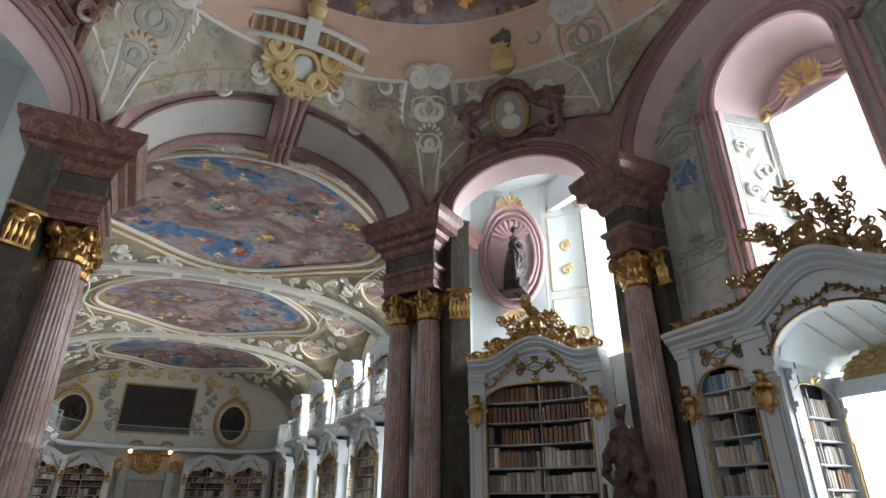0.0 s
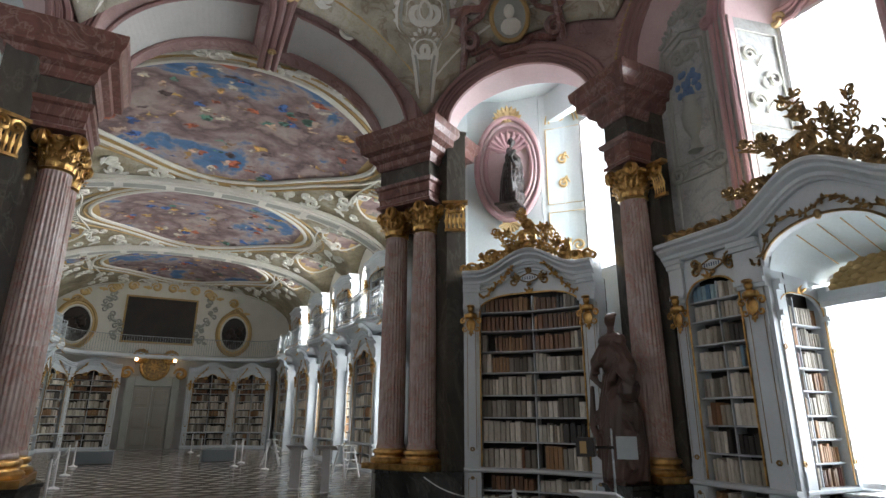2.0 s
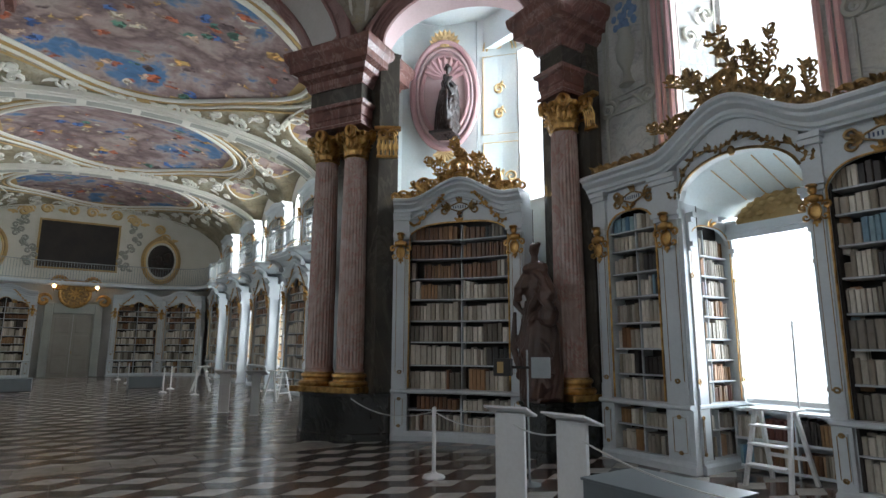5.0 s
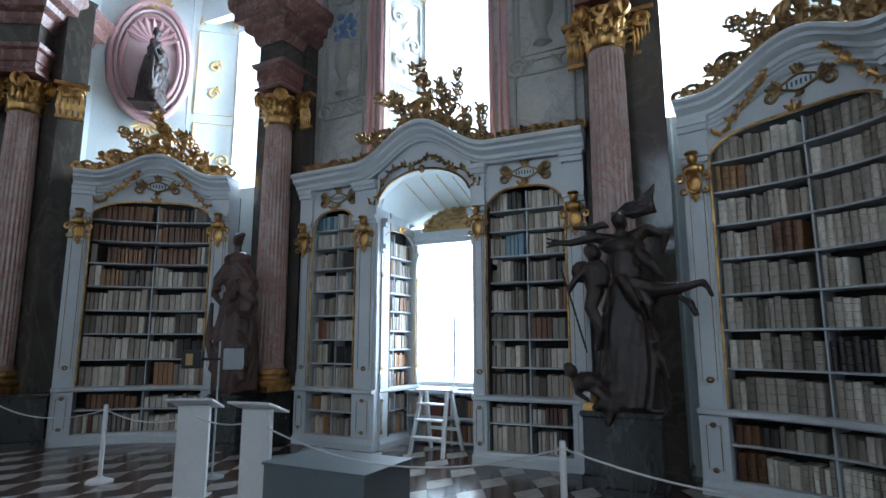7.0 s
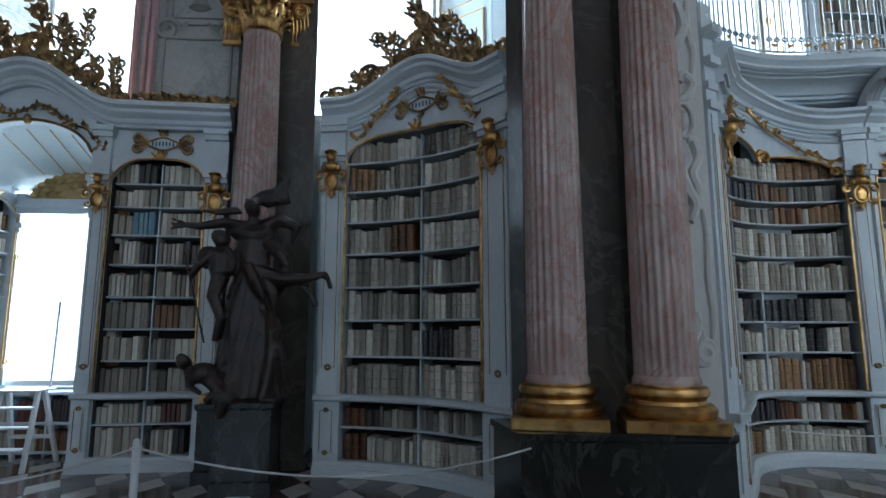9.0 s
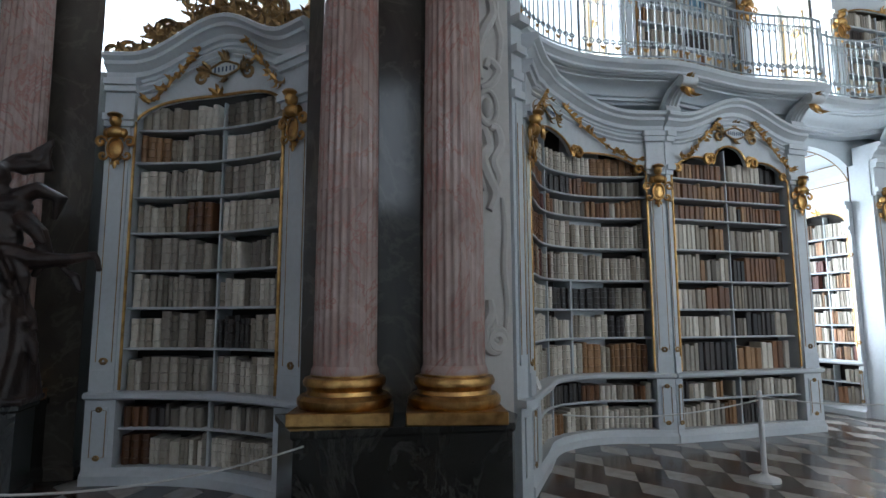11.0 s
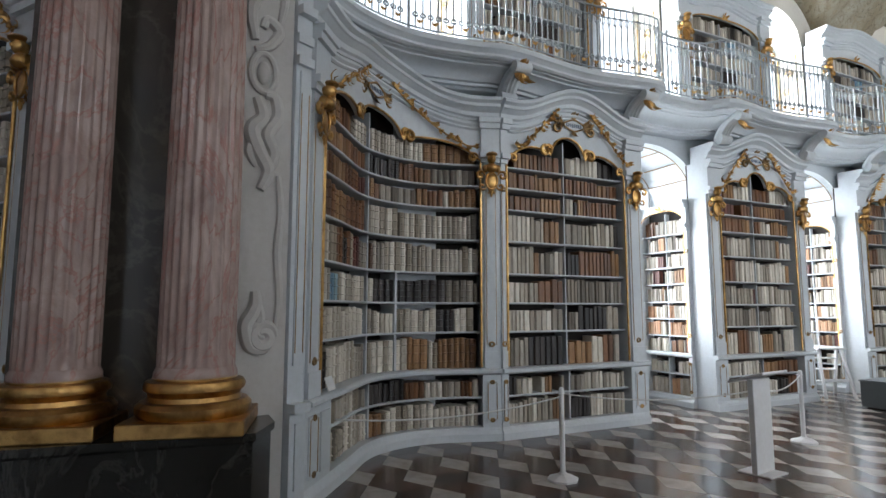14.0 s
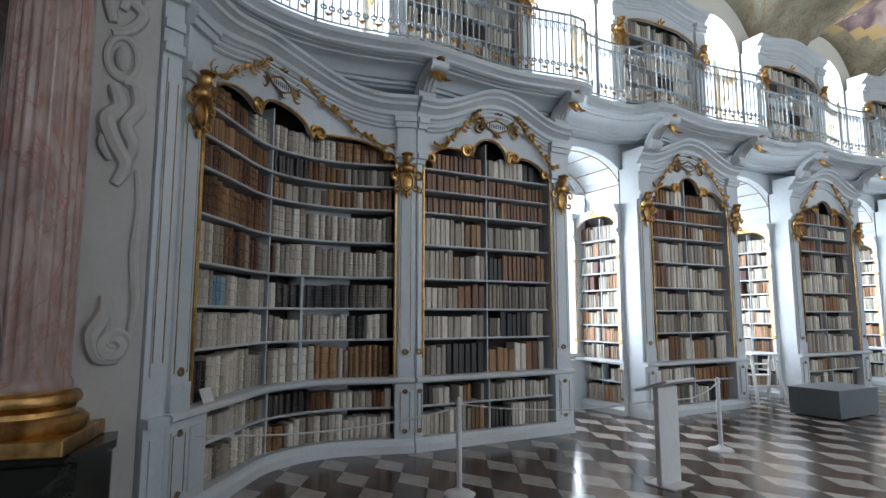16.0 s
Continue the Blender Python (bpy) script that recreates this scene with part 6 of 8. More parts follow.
def floor_tiles():
    dirs = [Vector((math.cos(radians(a)), math.sin(radians(a)), 0)) * S for a in (30, 90, 150, 210, 270, 330)]
    kinds = ((0, 1, 2, M_TILE_W, "white_tile"), (2, 3, 4, M_TILE_G, "grey_tile"), (4, 5, 0, M_TILE_B, "brown_tile"))
    shared = {}
    for i, j, k, mat, nm in kinds:
        g = 0.985
        c = (dirs[i] + dirs[k]) / 2
        q = [Vector((0, 0, 0)), dirs[i], dirs[j], dirs[k]]
        q = [c + (p - c) * g for p in q]
        vs = [tuple(p + Vector((0, 0, z))) for z in (-0.014, 0) for p in q]
        me = bpy.data.meshes.new(nm)
        me.from_pydata(vs, [], [(4, 5, 6, 7), (0, 1, 5, 4), (1, 2, 6, 5), (2, 3, 7, 6), (3, 0, 4, 7)])
        me.materials.append(mat)
        shared[nm] = (me, vs)
    rest = {nm: ([], []) for nm in shared}
    near = []
    floor_ob = bpy.data.objects["floor"]
    for r in range(-62, 80):
        for c in range(-18, 20):
            x, y = c * S * math.sqrt(3) + (r % 2) * S * math.sqrt(3) / 2 + X0, r * S * 1.5
            if not (mirror_x(8.7) < x < 8.7 and END_S < y < END_N):
                continue
            for nm, (me, vs) in shared.items():
                d = min(math.hypot(x - 5.2, y + 6.5), math.hypot(x - 4.8, y - 5.2))
                if d < 2.2:
                    ob = new(nm, me)
                    ob.parent = floor_ob
                    ob.location = (x, y, 0)
                    ob["kind"] = "structure"
                else:
                    V, F_ = rest[nm]
                    b0 = len(V)
                    V += [(x + p[0], y + p[1], p[2]) for p in vs]
                    F_ += [tuple(b0 + q for q in f) for f in ((4, 5, 6, 7), (0, 1, 5, 4), (1, 2, 6, 5), (2, 3, 7, 6), (3, 0, 4, 7))]
    for i in range(10):
        bm = bmesh.new()
        box(bm, (-1.28 + i * 0.56, 9.22, -0.01), (-0.728 + i * 0.56, 9.86, 0.004))
        part("threshold_slab", bm, M_THRESH, floor_ob, "", False, "", "structure")
    for nm, (V, F_) in rest.items():
        raw(nm + "s", V, F_, shared[nm][0].materials[0], floor_ob, "stuff")


# ---------- columns ----------
def flower_capital(bm, c, z0, z1, r):
    H = z1 - z0
    lathe(bm, [(r * 0.98, z0), (r * 1.12, z0 + 0.03), (r * 1.0, z0 + 0.06), (r * 0.95, z0 + H * 0.5), (r * 1.35, z1 - 0.09), (r * 1.3, z1 - 0.08)], 20, c)
    for row, (zz, L_, cnt, off) in enumerate(((z0 + 0.04, H * 0.38, 12, 0), (z0 + H * 0.24, H * 0.42, 12, 0.26), (z0 + H * 0.45, H * 0.38, 8, 0.39))):
        for i in range(cnt):
            a = off + i * 6.2832 / cnt
            m = Matrix.Translation((c[0] + r * 1.0 * math.cos(a), c[1] + r * 1.0 * math.sin(a), zz)) @ Matrix.Rotation(a + math.pi / 2, 4, "Z")
            leaf(bm, m, L_, r * (0.52 if cnt > 8 else 0.6), 0.62, 7)
            if row < 2:
                blob(bm, m @ Vector((0, -0.42 * L_, L_ * 0.70)), (0.022, 0.03, 0.022), 6)
    for i in range(4):
        a = math.pi / 4 + i * math.pi / 2
        for k in (-1, 1):
            m = Matrix.Translation((c[0] + r * 1.45 * math.cos(a + k * 0.14), c[1] + r * 1.45 * math.sin(a + k * 0.14), z1 - H * 0.24)) @ Matrix.Rotation(a + math.pi / 2 + k * 0.5, 4, "Z")
            scroll(bm, m @ Matrix.Translation((k * 0.07, 0, 0)), H * 0.36, 1.5, r * 0.16, k)
        for k in range(3):
            m = Matrix.Translation((c[0] + r * 1.3 * math.cos(a + (k - 1) * 0.3), c[1] + r * 1.3 * math.sin(a + (k - 1) * 0.3), z1 - H * 0.30)) @ Matrix.Rotation(a + math.pi / 2, 4, "Z") @ Matrix.Rotation(math.pi, 4, "Y")
            leaf(bm, m, H * 0.42, r * 0.26, -0.15, 6)
        m = Matrix.Translation((c[0] + r * 1.25 * math.cos(a - math.pi / 4), c[1] + r * 1.25 * math.sin(a - math.pi / 4), z1 - H * 0.2))
        blob(bm, m.translation, (r * 0.25,) * 3, 8)


def column(name, x, y, z_ped=0.83, r=0.26, rz=0.0, cap=(5.35, 5.98), ped=0.0, plinth_turn=0.0, ent=True, ent_w=0.62):
    root = thing(name, "fluted rose marble column with gilded base and gilded composite capital", "column", "", (x, y, 0))
    c = (0, 0)
    bm = bmesh.new()
    box(bm, (-r * 1.5, -r * 1.5, z_ped), (r * 1.5, r * 1.5, z_ped + 0.10), Matrix.Rotation(plinth_turn, 4, "Z"), 0.008)
    part("plinth", bm, M_GOLD, root, "gilded square plinth")
    z = z_ped + 0.10
    bm = bmesh.new()
    lathe(bm, [(r * 1.4, z), (r * 1.47, z + 0.03), (r * 1.47, z + 0.07), (r * 1.36, z + 0.10), (r * 1.2, z + 0.105), (r * 1.16, z + 0.135), (r * 1.2, z + 0.16), (r * 1.28, z + 0.175), (r * 1.3, z + 0.205), (r * 1.24, z + 0.235), (r * 1.08, z + 0.245), (r * 1.08, z + 0.26)], 40, c)
    part("base", bm, M_GOLD, root, "gilded torus base", True)
    z += 0.26
    bm = bmesh.new()
    prof = [(r * 1.07, z), (r * 1.07, z + 0.03), (r * 1.0, z + 0.07)]
    lathe(bm, prof, 40, c)
    zt = cap[0]
    n = 120
    rings = []
    seam = z + (zt - z) * 0.36
    for k, zz in enumerate([z + 0.07, z + 0.10, z + 0.14] + list(np.linspace(z + 0.2, seam - 0.02, 4)) + [seam, seam + 0.02] + list(np.linspace(seam + 0.3, zt - 0.15, 6)) + [zt - 0.08, zt]):
        t = (zz - z) / (zt - z)
        rr = r * (1.0 - 0.13 * t * t)
        depth = 0.0 if (k < 1 or zz >= zt - 0.01) else (0.4 if k == 1 else 1.0)
        if abs(zz - seam) < 0.001:
            depth = 0.2
        ringv = []
        for j in range(n):
            a = 6.28318 * j / n
            q = (j % 5)
            dd = (0, 0.7, 1.0, 0.7, 0)[q] * 0.016 * depth
            ringv.append(bm.verts.new(((rr - dd) * math.cos(a), (rr - dd) * math.sin(a), zz)))
        rings.append(ringv)
    for A, B in zip(rings, rings[1:]):
        for j in range(n):
            bm.faces.new((A[j], A[(j + 1) % n], B[(j + 1) % n], B[j]))
    bm.faces.new(rings[-1])
    part("shaft", bm, M_COLUMN, root, "fluted rose marble shaft", True)
    bm = bmesh.new()
    flower_capital(bm, c, cap[0], cap[1], r * 0.88)
    part("capital", bm, M_GOLD, root, "gilded composite capital with leaves and volutes", True)
    return root


def entablature(name, pts, z0=5.98, z1=7.65, label="stepped red-brown marble entablature block"):
    """A mitred block over a group of columns; pts is its outline in plan."""
    cx, cy = sum(p[0] for p in pts) / len(pts), sum(p[1] for p in pts) / len(pts)
    root = thing(name, label, "entablature", "", (cx, cy, z0))
    P = [Vector((p[0] - cx, p[1] - cy)) for p in pts]

    def tier(nm, prof, mat):
        bm = bmesh.new()
        rings = []
        for o, z in prof:
            ringv = []
            for i, p in enumerate(P):
                a, b_ = P[i - 1], P[(i + 1) % len(P)]
                e0, e1 = (p - a).normalized(), (b_ - p).normalized()
                n0, n1 = Vector((e0.y, -e0.x)), Vector((e1.y, -e1.x))
                m = (n0 + n1)
                m = m / max(0.35, (m.length_squared / 2))
                q = p + m * o
                ringv.append(bm.verts.new((q.x, q.y, z - z0)))
            rings.append(ringv)
        n = len(P)
        for A, B in zip(rings, rings[1:]):
            for j in range(n):
                bm.faces.new((A[j], A[(j + 1) % n], B[(j + 1) % n], B[j]))
        bm.faces.new(rings[0])
        bm.faces.new(rings[-1])
        part(nm, bm, mat, root)
    h = z1 - z0
    tier("architrave", [(0.02, z0), (0.02, z0 + 0.06), (-0.03, z0 + 0.10), (-0.02, z0 + h * 0.12), (0.0, z0 + h * 0.13), (0.0, z0 + h * 0.24), (0.05, z0 + h * 0.26), (0.07, z0 + h * 0.30)], M_REDMARBLE)
    tier("frieze", [(-0.03, z0 + h * 0.30), (-0.03, z0 + h * 0.52)], M_BACKMARBLE)
    tier("cornice", [(0.0, z0 + h * 0.52), (0.04, z0 + h * 0.56), (0.06, z0 + h * 0.62), (0.16, z0 + h * 0.66), (0.18, z0 + h * 0.72), (0.30, z0 + h * 0.75), (0.31, z0 + h * 0.84), (0.38, z0 + h * 0.90), (0.40, z0 + h * 0.97), (0.40, z0 + h)], M_REDMARBLE)
    return root


def slab(name, pts, z0, z1, mat, label, category, bev=0.0):
    """A pedestal or pier with a base and a cap moulding."""
    cx_, cy_ = sum(p[0] for p in pts) / len(pts), sum(p[1] for p in pts) / len(pts)
    root = thing(name, label, category, "", (cx_, cy_, z0))
    loc = [(x - cx_, y - cy_) for x, y in pts]
    h = z1 - z0
    for nm, prof in (("base", [(0.0, 0), (0.0, 0.12), (-0.02, 0.14), (-0.02, 0.15)]), ("body", [(-0.025, 0.15), (-0.025, h - 0.07)]), ("cap", [(-0.02, h - 0.07), (0.0, h - 0.05), (0.0, h)])):
        bm = bmesh.new()
        outline_tiers(bm, loc, prof)
        part(nm, bm, mat, root)
    return root


def pilaster_cap(x, y, rz, w=0.5):
    """Gilded capital on the flat dark pilaster behind a column."""
    bm = bmesh.new()
    m = pose(x, y, 5.35, 0, 0, rz)
    box(bm, (-w / 2, -0.03, 0.0), (w / 2, 0.04, 0.05), m)
    box(bm, (-w / 2 - 0.05, -0.10, 0.57), (w / 2 + 0.05, 0.04, 0.63), m)
    for i in range(5):
        leaf(bm, m @ Matrix.Translation((-w / 2 + w * (i + 0.5) / 5, -0.02, 0.05)), 0.42, w / 5, 0.25)
    for k in (-1, 1):
        scroll(bm, m @ Matrix.Translation((k * w * 0.45, -0.07, 0.45)), 0.2, 1.5, 0.03, k)
    return part("pilaster_capital", bm, M_GOLD, None, "gilded flat capital on dark stucco marble pilaster", True, "capital")


# corner pairs: (front column, second column, pedestal outline)
def corner(front, second, sx, sy, ped, back):
    """Dark marble backing, pedestal, two columns and their entablature."""
    ped_ob = slab("column_pedestal", ped, 0, 0.83, M_DARKMARBLE, "polished dark veined marble pedestal under paired columns", "pedestal", 0.012)
    slab("marble_pier", back, 0, 7.64, M_BACKMARBLE, "polished dark grey-green stucco marble pier behind the columns", "pier")
    for p in (front, second):
        d = Vector(second) - Vector(front)
        column("column", *p, plinth_turn=math.atan2(d.y, d.x))
    ent = []
    d = (Vector(second) - Vector(front)).normalized()
    n = Vector((d.y, -d.x))
    if n.dot(Vector((X0, Y0)) - Vector(front)) < 0:
        n = -n
    f, s_ = Vector(front), Vector(second)
    w = 0.30
    ent = [f - d * w + n * w, s_ + d * w + n * w, s_ + d * w - n * 0.75, f - d * w - n * 0.75]
    ent = [tuple(p) for p in ent]
    entablature("entablature", ccw(ent))
    return ped_ob


# the four corners
D, E2 = (5.23, -2.24), (5.01, -3.11)
A, A2 = (4.78, 10.0), (4.45, 10.85)
A, A2 = (4.78, 10.0), (4.42, 10.62)
PED_S = [(4.80, -1.80), (5.6, -1.70), (5.75, -3.66), (4.98, -3.66), (4.62, -3.48)]
BACK_S = [(5.50, -1.85), (6.1, -2.3), (6.1, -3.6), (5.34, -3.34), (5.30, -2.9)]
PED_N = [(4.40, 9.62), (5.25, 9.25), (5.6, 10.2), (5.3, 11.2), (4.2, 11.1), (4.02, 10.4)]
BACK_N = [(5.05, 9.55), (5.5, 9.5), (6.1, 11.6), (4.75, 11.5), (4.70, 10.9)]


def flip(pts):
    return [(mirror_x(x), y) for x, y in pts]


corner(D, E2, 1, -1, PED_S, BACK_S)
corner(A, A2, 1, 1, PED_N, BACK_N)
corner((-1.60, 10.0), (-1.60, 10.75), -1, 1, flip(PED_N), flip(BACK_N))
corner(flip([D])[0], flip([E2])[0], -1, -1, flip(PED_S), flip(BACK_S))

pilaster_cap(5.22, 9.50, -32, 0.42)
pilaster_cap(mirror_x(5.22), 9.50, 32, 0.42)

# the single columns beside the window bays
for x, y, sg in ((7.2, 6.65, 1), (7.2, 0.95, -1), (mirror_x(7.2), 6.65, 1), (mirror_x(7.2), 0.95, -1)):
    e = 1 if x > X0 else -1
    slab("column_pedestal", [(x - e * 0.42, y - 0.42), (x + e * 0.6, y - 0.42), (x + e * 0.6, y + 0.42), (x - e * 0.42, y + 0.42)], 0, 0.83, M_DARKMARBLE, "polished dark veined marble pedestal under a column", "pedestal", 0.012)
    y_in, y_out = y - sg * 0.385, y + sg * 0.70
    slab("marble_pier", [(x + e * 0.22, y_in), (x + e * 0.75, y_in), (x + e * 0.75, y_out), (x + e * 0.12, y_out)], 0, 7.64, M_BACKMARBLE, "polished dark grey-green stucco marble pier behind the column", "pier")
    for dy in (-0.44, 0.44):
        pilaster_cap(x + e * 0.20, y + dy, -90 * e, 0.24)
    column("column", x, y)
    entablature("entablature", ccw([(x - e * 0.3, y - 0.3), (x + e * 0.75, y - 0.3), (x + e * 0.75, y + 0.3), (x - e * 0.3, y + 0.3)]))

# ---------- bookcases ----------
LV_HALL = [1.37, 1.75, 2.14, 2.58, 3.01, 3.31, 3.60]
LV_MID = [1.34, 1.76, 2.15, 2.55, 2.94, 3.32, 3.68]
ROOM = (1.5, 3.8)


def hall_case(name, pts, room, loose, words, label, L0=0.27, L1=0.27, busts=(True, True), **k):
    ln = Line(pts, room)
    L = ln.length
    return bookcase(name, ln, label, LV_HALL, L0, L1, 0, shaped_top(L, L0, L - L1, 3.70, 0.40), wave_cornice(L, 4.18, 0.32, 0.14), mood=k.pop("mood", OLD), loose=loose, words=words,
                    group="bookcases along the hall", busts=busts, dark_rows=3, under_gallery=True, **k)


def mid_case(name, pts, label, words, loose=True, peak=1.0, crest_mat=None, **k):
    ln = Line(pts, ROOM)
    L = ln.length
    o1 = k.pop("open1", 0.30)
    return bookcase(name, ln, label, LV_MID, 0.30, o1, 0, basket_top(0.3, L - o1, 3.72, 0.28), wave_cornice(L, 4.17, 0.38, 0.2), mood=k.pop("mood", OLD), loose=loose, words=words,
                    crest_peak=peak, group="bookcases in the domed room", crest_mat=crest_mat, **k)


mid_case("bookcase", arc((7.12, 0.12), (5.72, -1.98), 0.30, ROOM), "pale grey concave bookcase with gilded trim, full of vellum books", 6, True, 1.1, M_DULLGOLD, mood=(0.52, 0.36, 0.01, 0.04, 0.06, 0.01, 0, 0), open1=0.44)
mid_case("bookcase", arc((5.32, 9.35), (6.85, 7.35), 0.22, ROOM), "pale grey bookcase with gilded crest, dark books on upper shelves", 6, False, 1.1, M_GOLD, dark_rows=3)


def bay_case(pts, label, words, loose, L0, L1, busts):
    ln = Line(pts, ROOM)
    L = ln.length
    lv = [1.28, 1.66, 2.05, 2.45, 2.82, 3.18, 3.48]
    return bookcase("bookcase", ln, label, lv, L0, L1, 0, basket_top(L0, L - L1, 3.45, 0.33), lambda s: 4.15, loose=loose, words=words, busts=busts,
                    group="bookcases in the domed room", garlands=False, sizes=(0.05, 0.09), back=-0.34, own_cornice=False, mood=(0.62, 0.20, 0.02, 0.05, 0.07, 0.01, 0.03, 0.0))


bay_case([(7.42, 6.22), (7.38, 4.62)], "tall narrow pale blue painted bookcase beside the window, well filled", 7, False, 0.25, 0.42, (True, True))
bay_case([(7.38, 2.98), (7.46, 1.36)], "tall narrow pale blue painted bookcase beside the window, well filled", 7, False, 0.20, 0.26, (True, True))


def bay_head():
    """The cornice that runs over both cases and curves up above the window bay, with its crest."""
    ln = Line([(7.42, 6.26), (7.38, 4.62), (7.38, 2.98), (7.46, 1.32)], ROOM)
    L = ln.length
    mid = 6.26 - 3.80

    def top(s):
        k = abs(s - mid) / 1.15
        return 4.15 + (0.52 * (0.5 + 0.5 * math.cos(math.pi * k)) if k < 1 else 0)

    def under(s):
        k = min(1, abs(s - mid) / 0.82)
        return 3.70 + 0.52 * math.sqrt(1 - k * k)
    root = thing("cornice_over_window_bay", "pale blue curved cornice with gilded rocaille crest above the window bay", "cornice", "", (7.4, 3.8, 4.2))
    inv = root.matrix_world.inverted()

    def add(nm, bm, mat, lab, smooth=False):
        ob = part(nm, bm, mat, root, lab, smooth)
        ob.matrix_parent_inverse = inv
    bm = bmesh.new()
    sweep(bm, ln, 0, L, [(-0.28, 0.0), (0.10, 0.0), (0.11, 0.03), (0.14, 0.05), (0.15, 0.10), (0.21, 0.14), (0.23, 0.16), (0.23, 0.20), (0.29, 0.23), (0.29, 0.27), (0.26, 0.30), (-0.28, 0.30)], top, 0.05)
    add("cornice_moulding", bm, M_WHITE, "pale blue cornice moulding")
    bm = bmesh.new()
    panel(bm, ln, mid - 0.818, mid + 0.818, under, lambda s: top(s) + 0.01, -0.10, 0.03, 0.05)
    add("arch_front", bm, M_WHITE, "pale blue spandrel over the bay")
    bm = bmesh.new()
    ss = np.linspace(mid - 0.80, mid + 0.80, 29)
    tube(bm, [ln.at(s, 0.045, under(s) + 0.02) for s in ss], 0.02, 6)
    garland(bm, ln, [(mid + d, under(mid + d) + 0.16 + 0.06 * math.sin(9 * d)) for d in np.linspace(-0.95, 0.95, 27)], 0.045, 0.05, 9)
    blob(bm, ln.at(mid, 0.05, 4.24), (0.05, 0.05, 0.07), 8)
    add("gilt_garland", bm, M_DULLGOLD, "gilded garland along the arch", True)
    cr = crest(ln, mid - 1.0, mid + 1.0, lambda s: top(s) + 0.30, 0.06, root, 1.5, M_DULLGOLD, 11, 1.2)
    cr.matrix_parent_inverse = inv
    for s0, s1, sd in ((0.1, mid - 1.05, 12), (mid + 1.05, L - 0.1, 13)):
        g = random.Random(sd)
        bm = bmesh.new()
        for i in range(13):
            s = s0 + (s1 - s0) * i / 12
            fr = ln.stand(s, 0.08, top(s) + 0.31)
            scroll(bm, fr @ Matrix.Translation((0, 0, 0.06)), g.uniform(0.12, 0.22), g.uniform(1, 1.5), 0.024, 1 if i % 2 else -1)
            leaf(bm, fr @ Matrix.Rotation(g.uniform(-1.1, 1.1), 4, "Y"), g.uniform(0.13, 0.24), 0.09, 0.5)
        add("rocaille_band", bm, M_DULLGOLD, "gilded rocaille leaves lying along the cornice", True)


bay_head()


def reveal_case(at, rz, label):
    """A shallow case on the side of a window bay, 1.1 m wide, facing the bay."""
    ln = Line([(0, 0), (1.18, 0)], (0.5, -2))
    L = 1.18
    lv = [1.20, 1.50, 1.80, 2.12, 2.42, 2.72, 3.02]
    c = bookcase("reveal_bookcase", ln, label, lv, 0.06, 0.08, 0, basket_top(0.06, L - 0.08, 3.20, 0.24), lambda s: 3.55, loose=False, words=None, busts=(False, False),
                 group="bookcases in the window bays", garlands=False, sizes=(0.025, 0.05), back=-0.20, own_cornice=False, mood=BRIGHT, counter_out=0.04, gold=True, gilt=0.009)
    return c


reveal = reveal_case(None, 0, "shallow white bookcase in the window bay, full of brightly lit books")
R0 = reveal.matrix_world.copy()


def put_reveal(x, y, rz):
    """x, y: the near left foot of the case."""
    m = pose(x, y, 0, 0, 0, rz)
    return copy_case(reveal, m @ R0)


put_reveal(7.47, 4.63, 0)
put_reveal(8.61, 2.97, 180)
for y in N_OPEN[1:]:
    put_reveal(7.48, y + 0.82, 0)
for y in S_OPEN:
    put_reveal(8.66, y - 0.82, 180)
for y in S_OPEN[:2]:
    put_reveal(7.48, y + 0.82, 0)
last = pose(7.48, N_OPEN[0] + 0.82, 0) 
SHELVED[reveal.name].matrix_world = last @ SHELVED[reveal.name].matrix_world
reveal.matrix_world = last @ R0


def panes():
    for x, y, z, w, h, side in PANES:
        bm = bmesh.new()
        box(bm, (x, y - w / 2, z - h / 2), (x + 0.01 * side, y + w / 2, z + h / 2))
        part("backdrop", bm, M_SKYGLOW, None, "", False, "", "structure")
        root = thing("window_1", "white-painted window with a pale blind, very bright", "window", "", (x - 0.08 * side, y, z))
        root["kind"] = "structure"
        bm = bmesh.new()
        for y0, y1, z0, z1 in ((-w / 2, -w / 2 + 0.06, -h / 2, h / 2), (w / 2 - 0.06, w / 2, -h / 2, h / 2), (-w / 2 + 0.06, w / 2 - 0.06, h / 2 - 0.07, h / 2), (-w / 2 + 0.06, w / 2 - 0.06, -h / 2, -h / 2 + 0.07)):
            box(bm, (-0.02, y0, z0), (0.03, y1, z1))
        part("window_frame", bm, M_STAND, root)


M_SKYGLOW, nt, b = node_material("bright_sky", 1.0)
b.inputs["Base Color"].default_value = (0, 0, 0, 1)
b.inputs["Emission Color"].default_value, b.inputs["Emission Strength"].default_value = (0.88, 0.94, 1.0, 1), 2.0
panes()


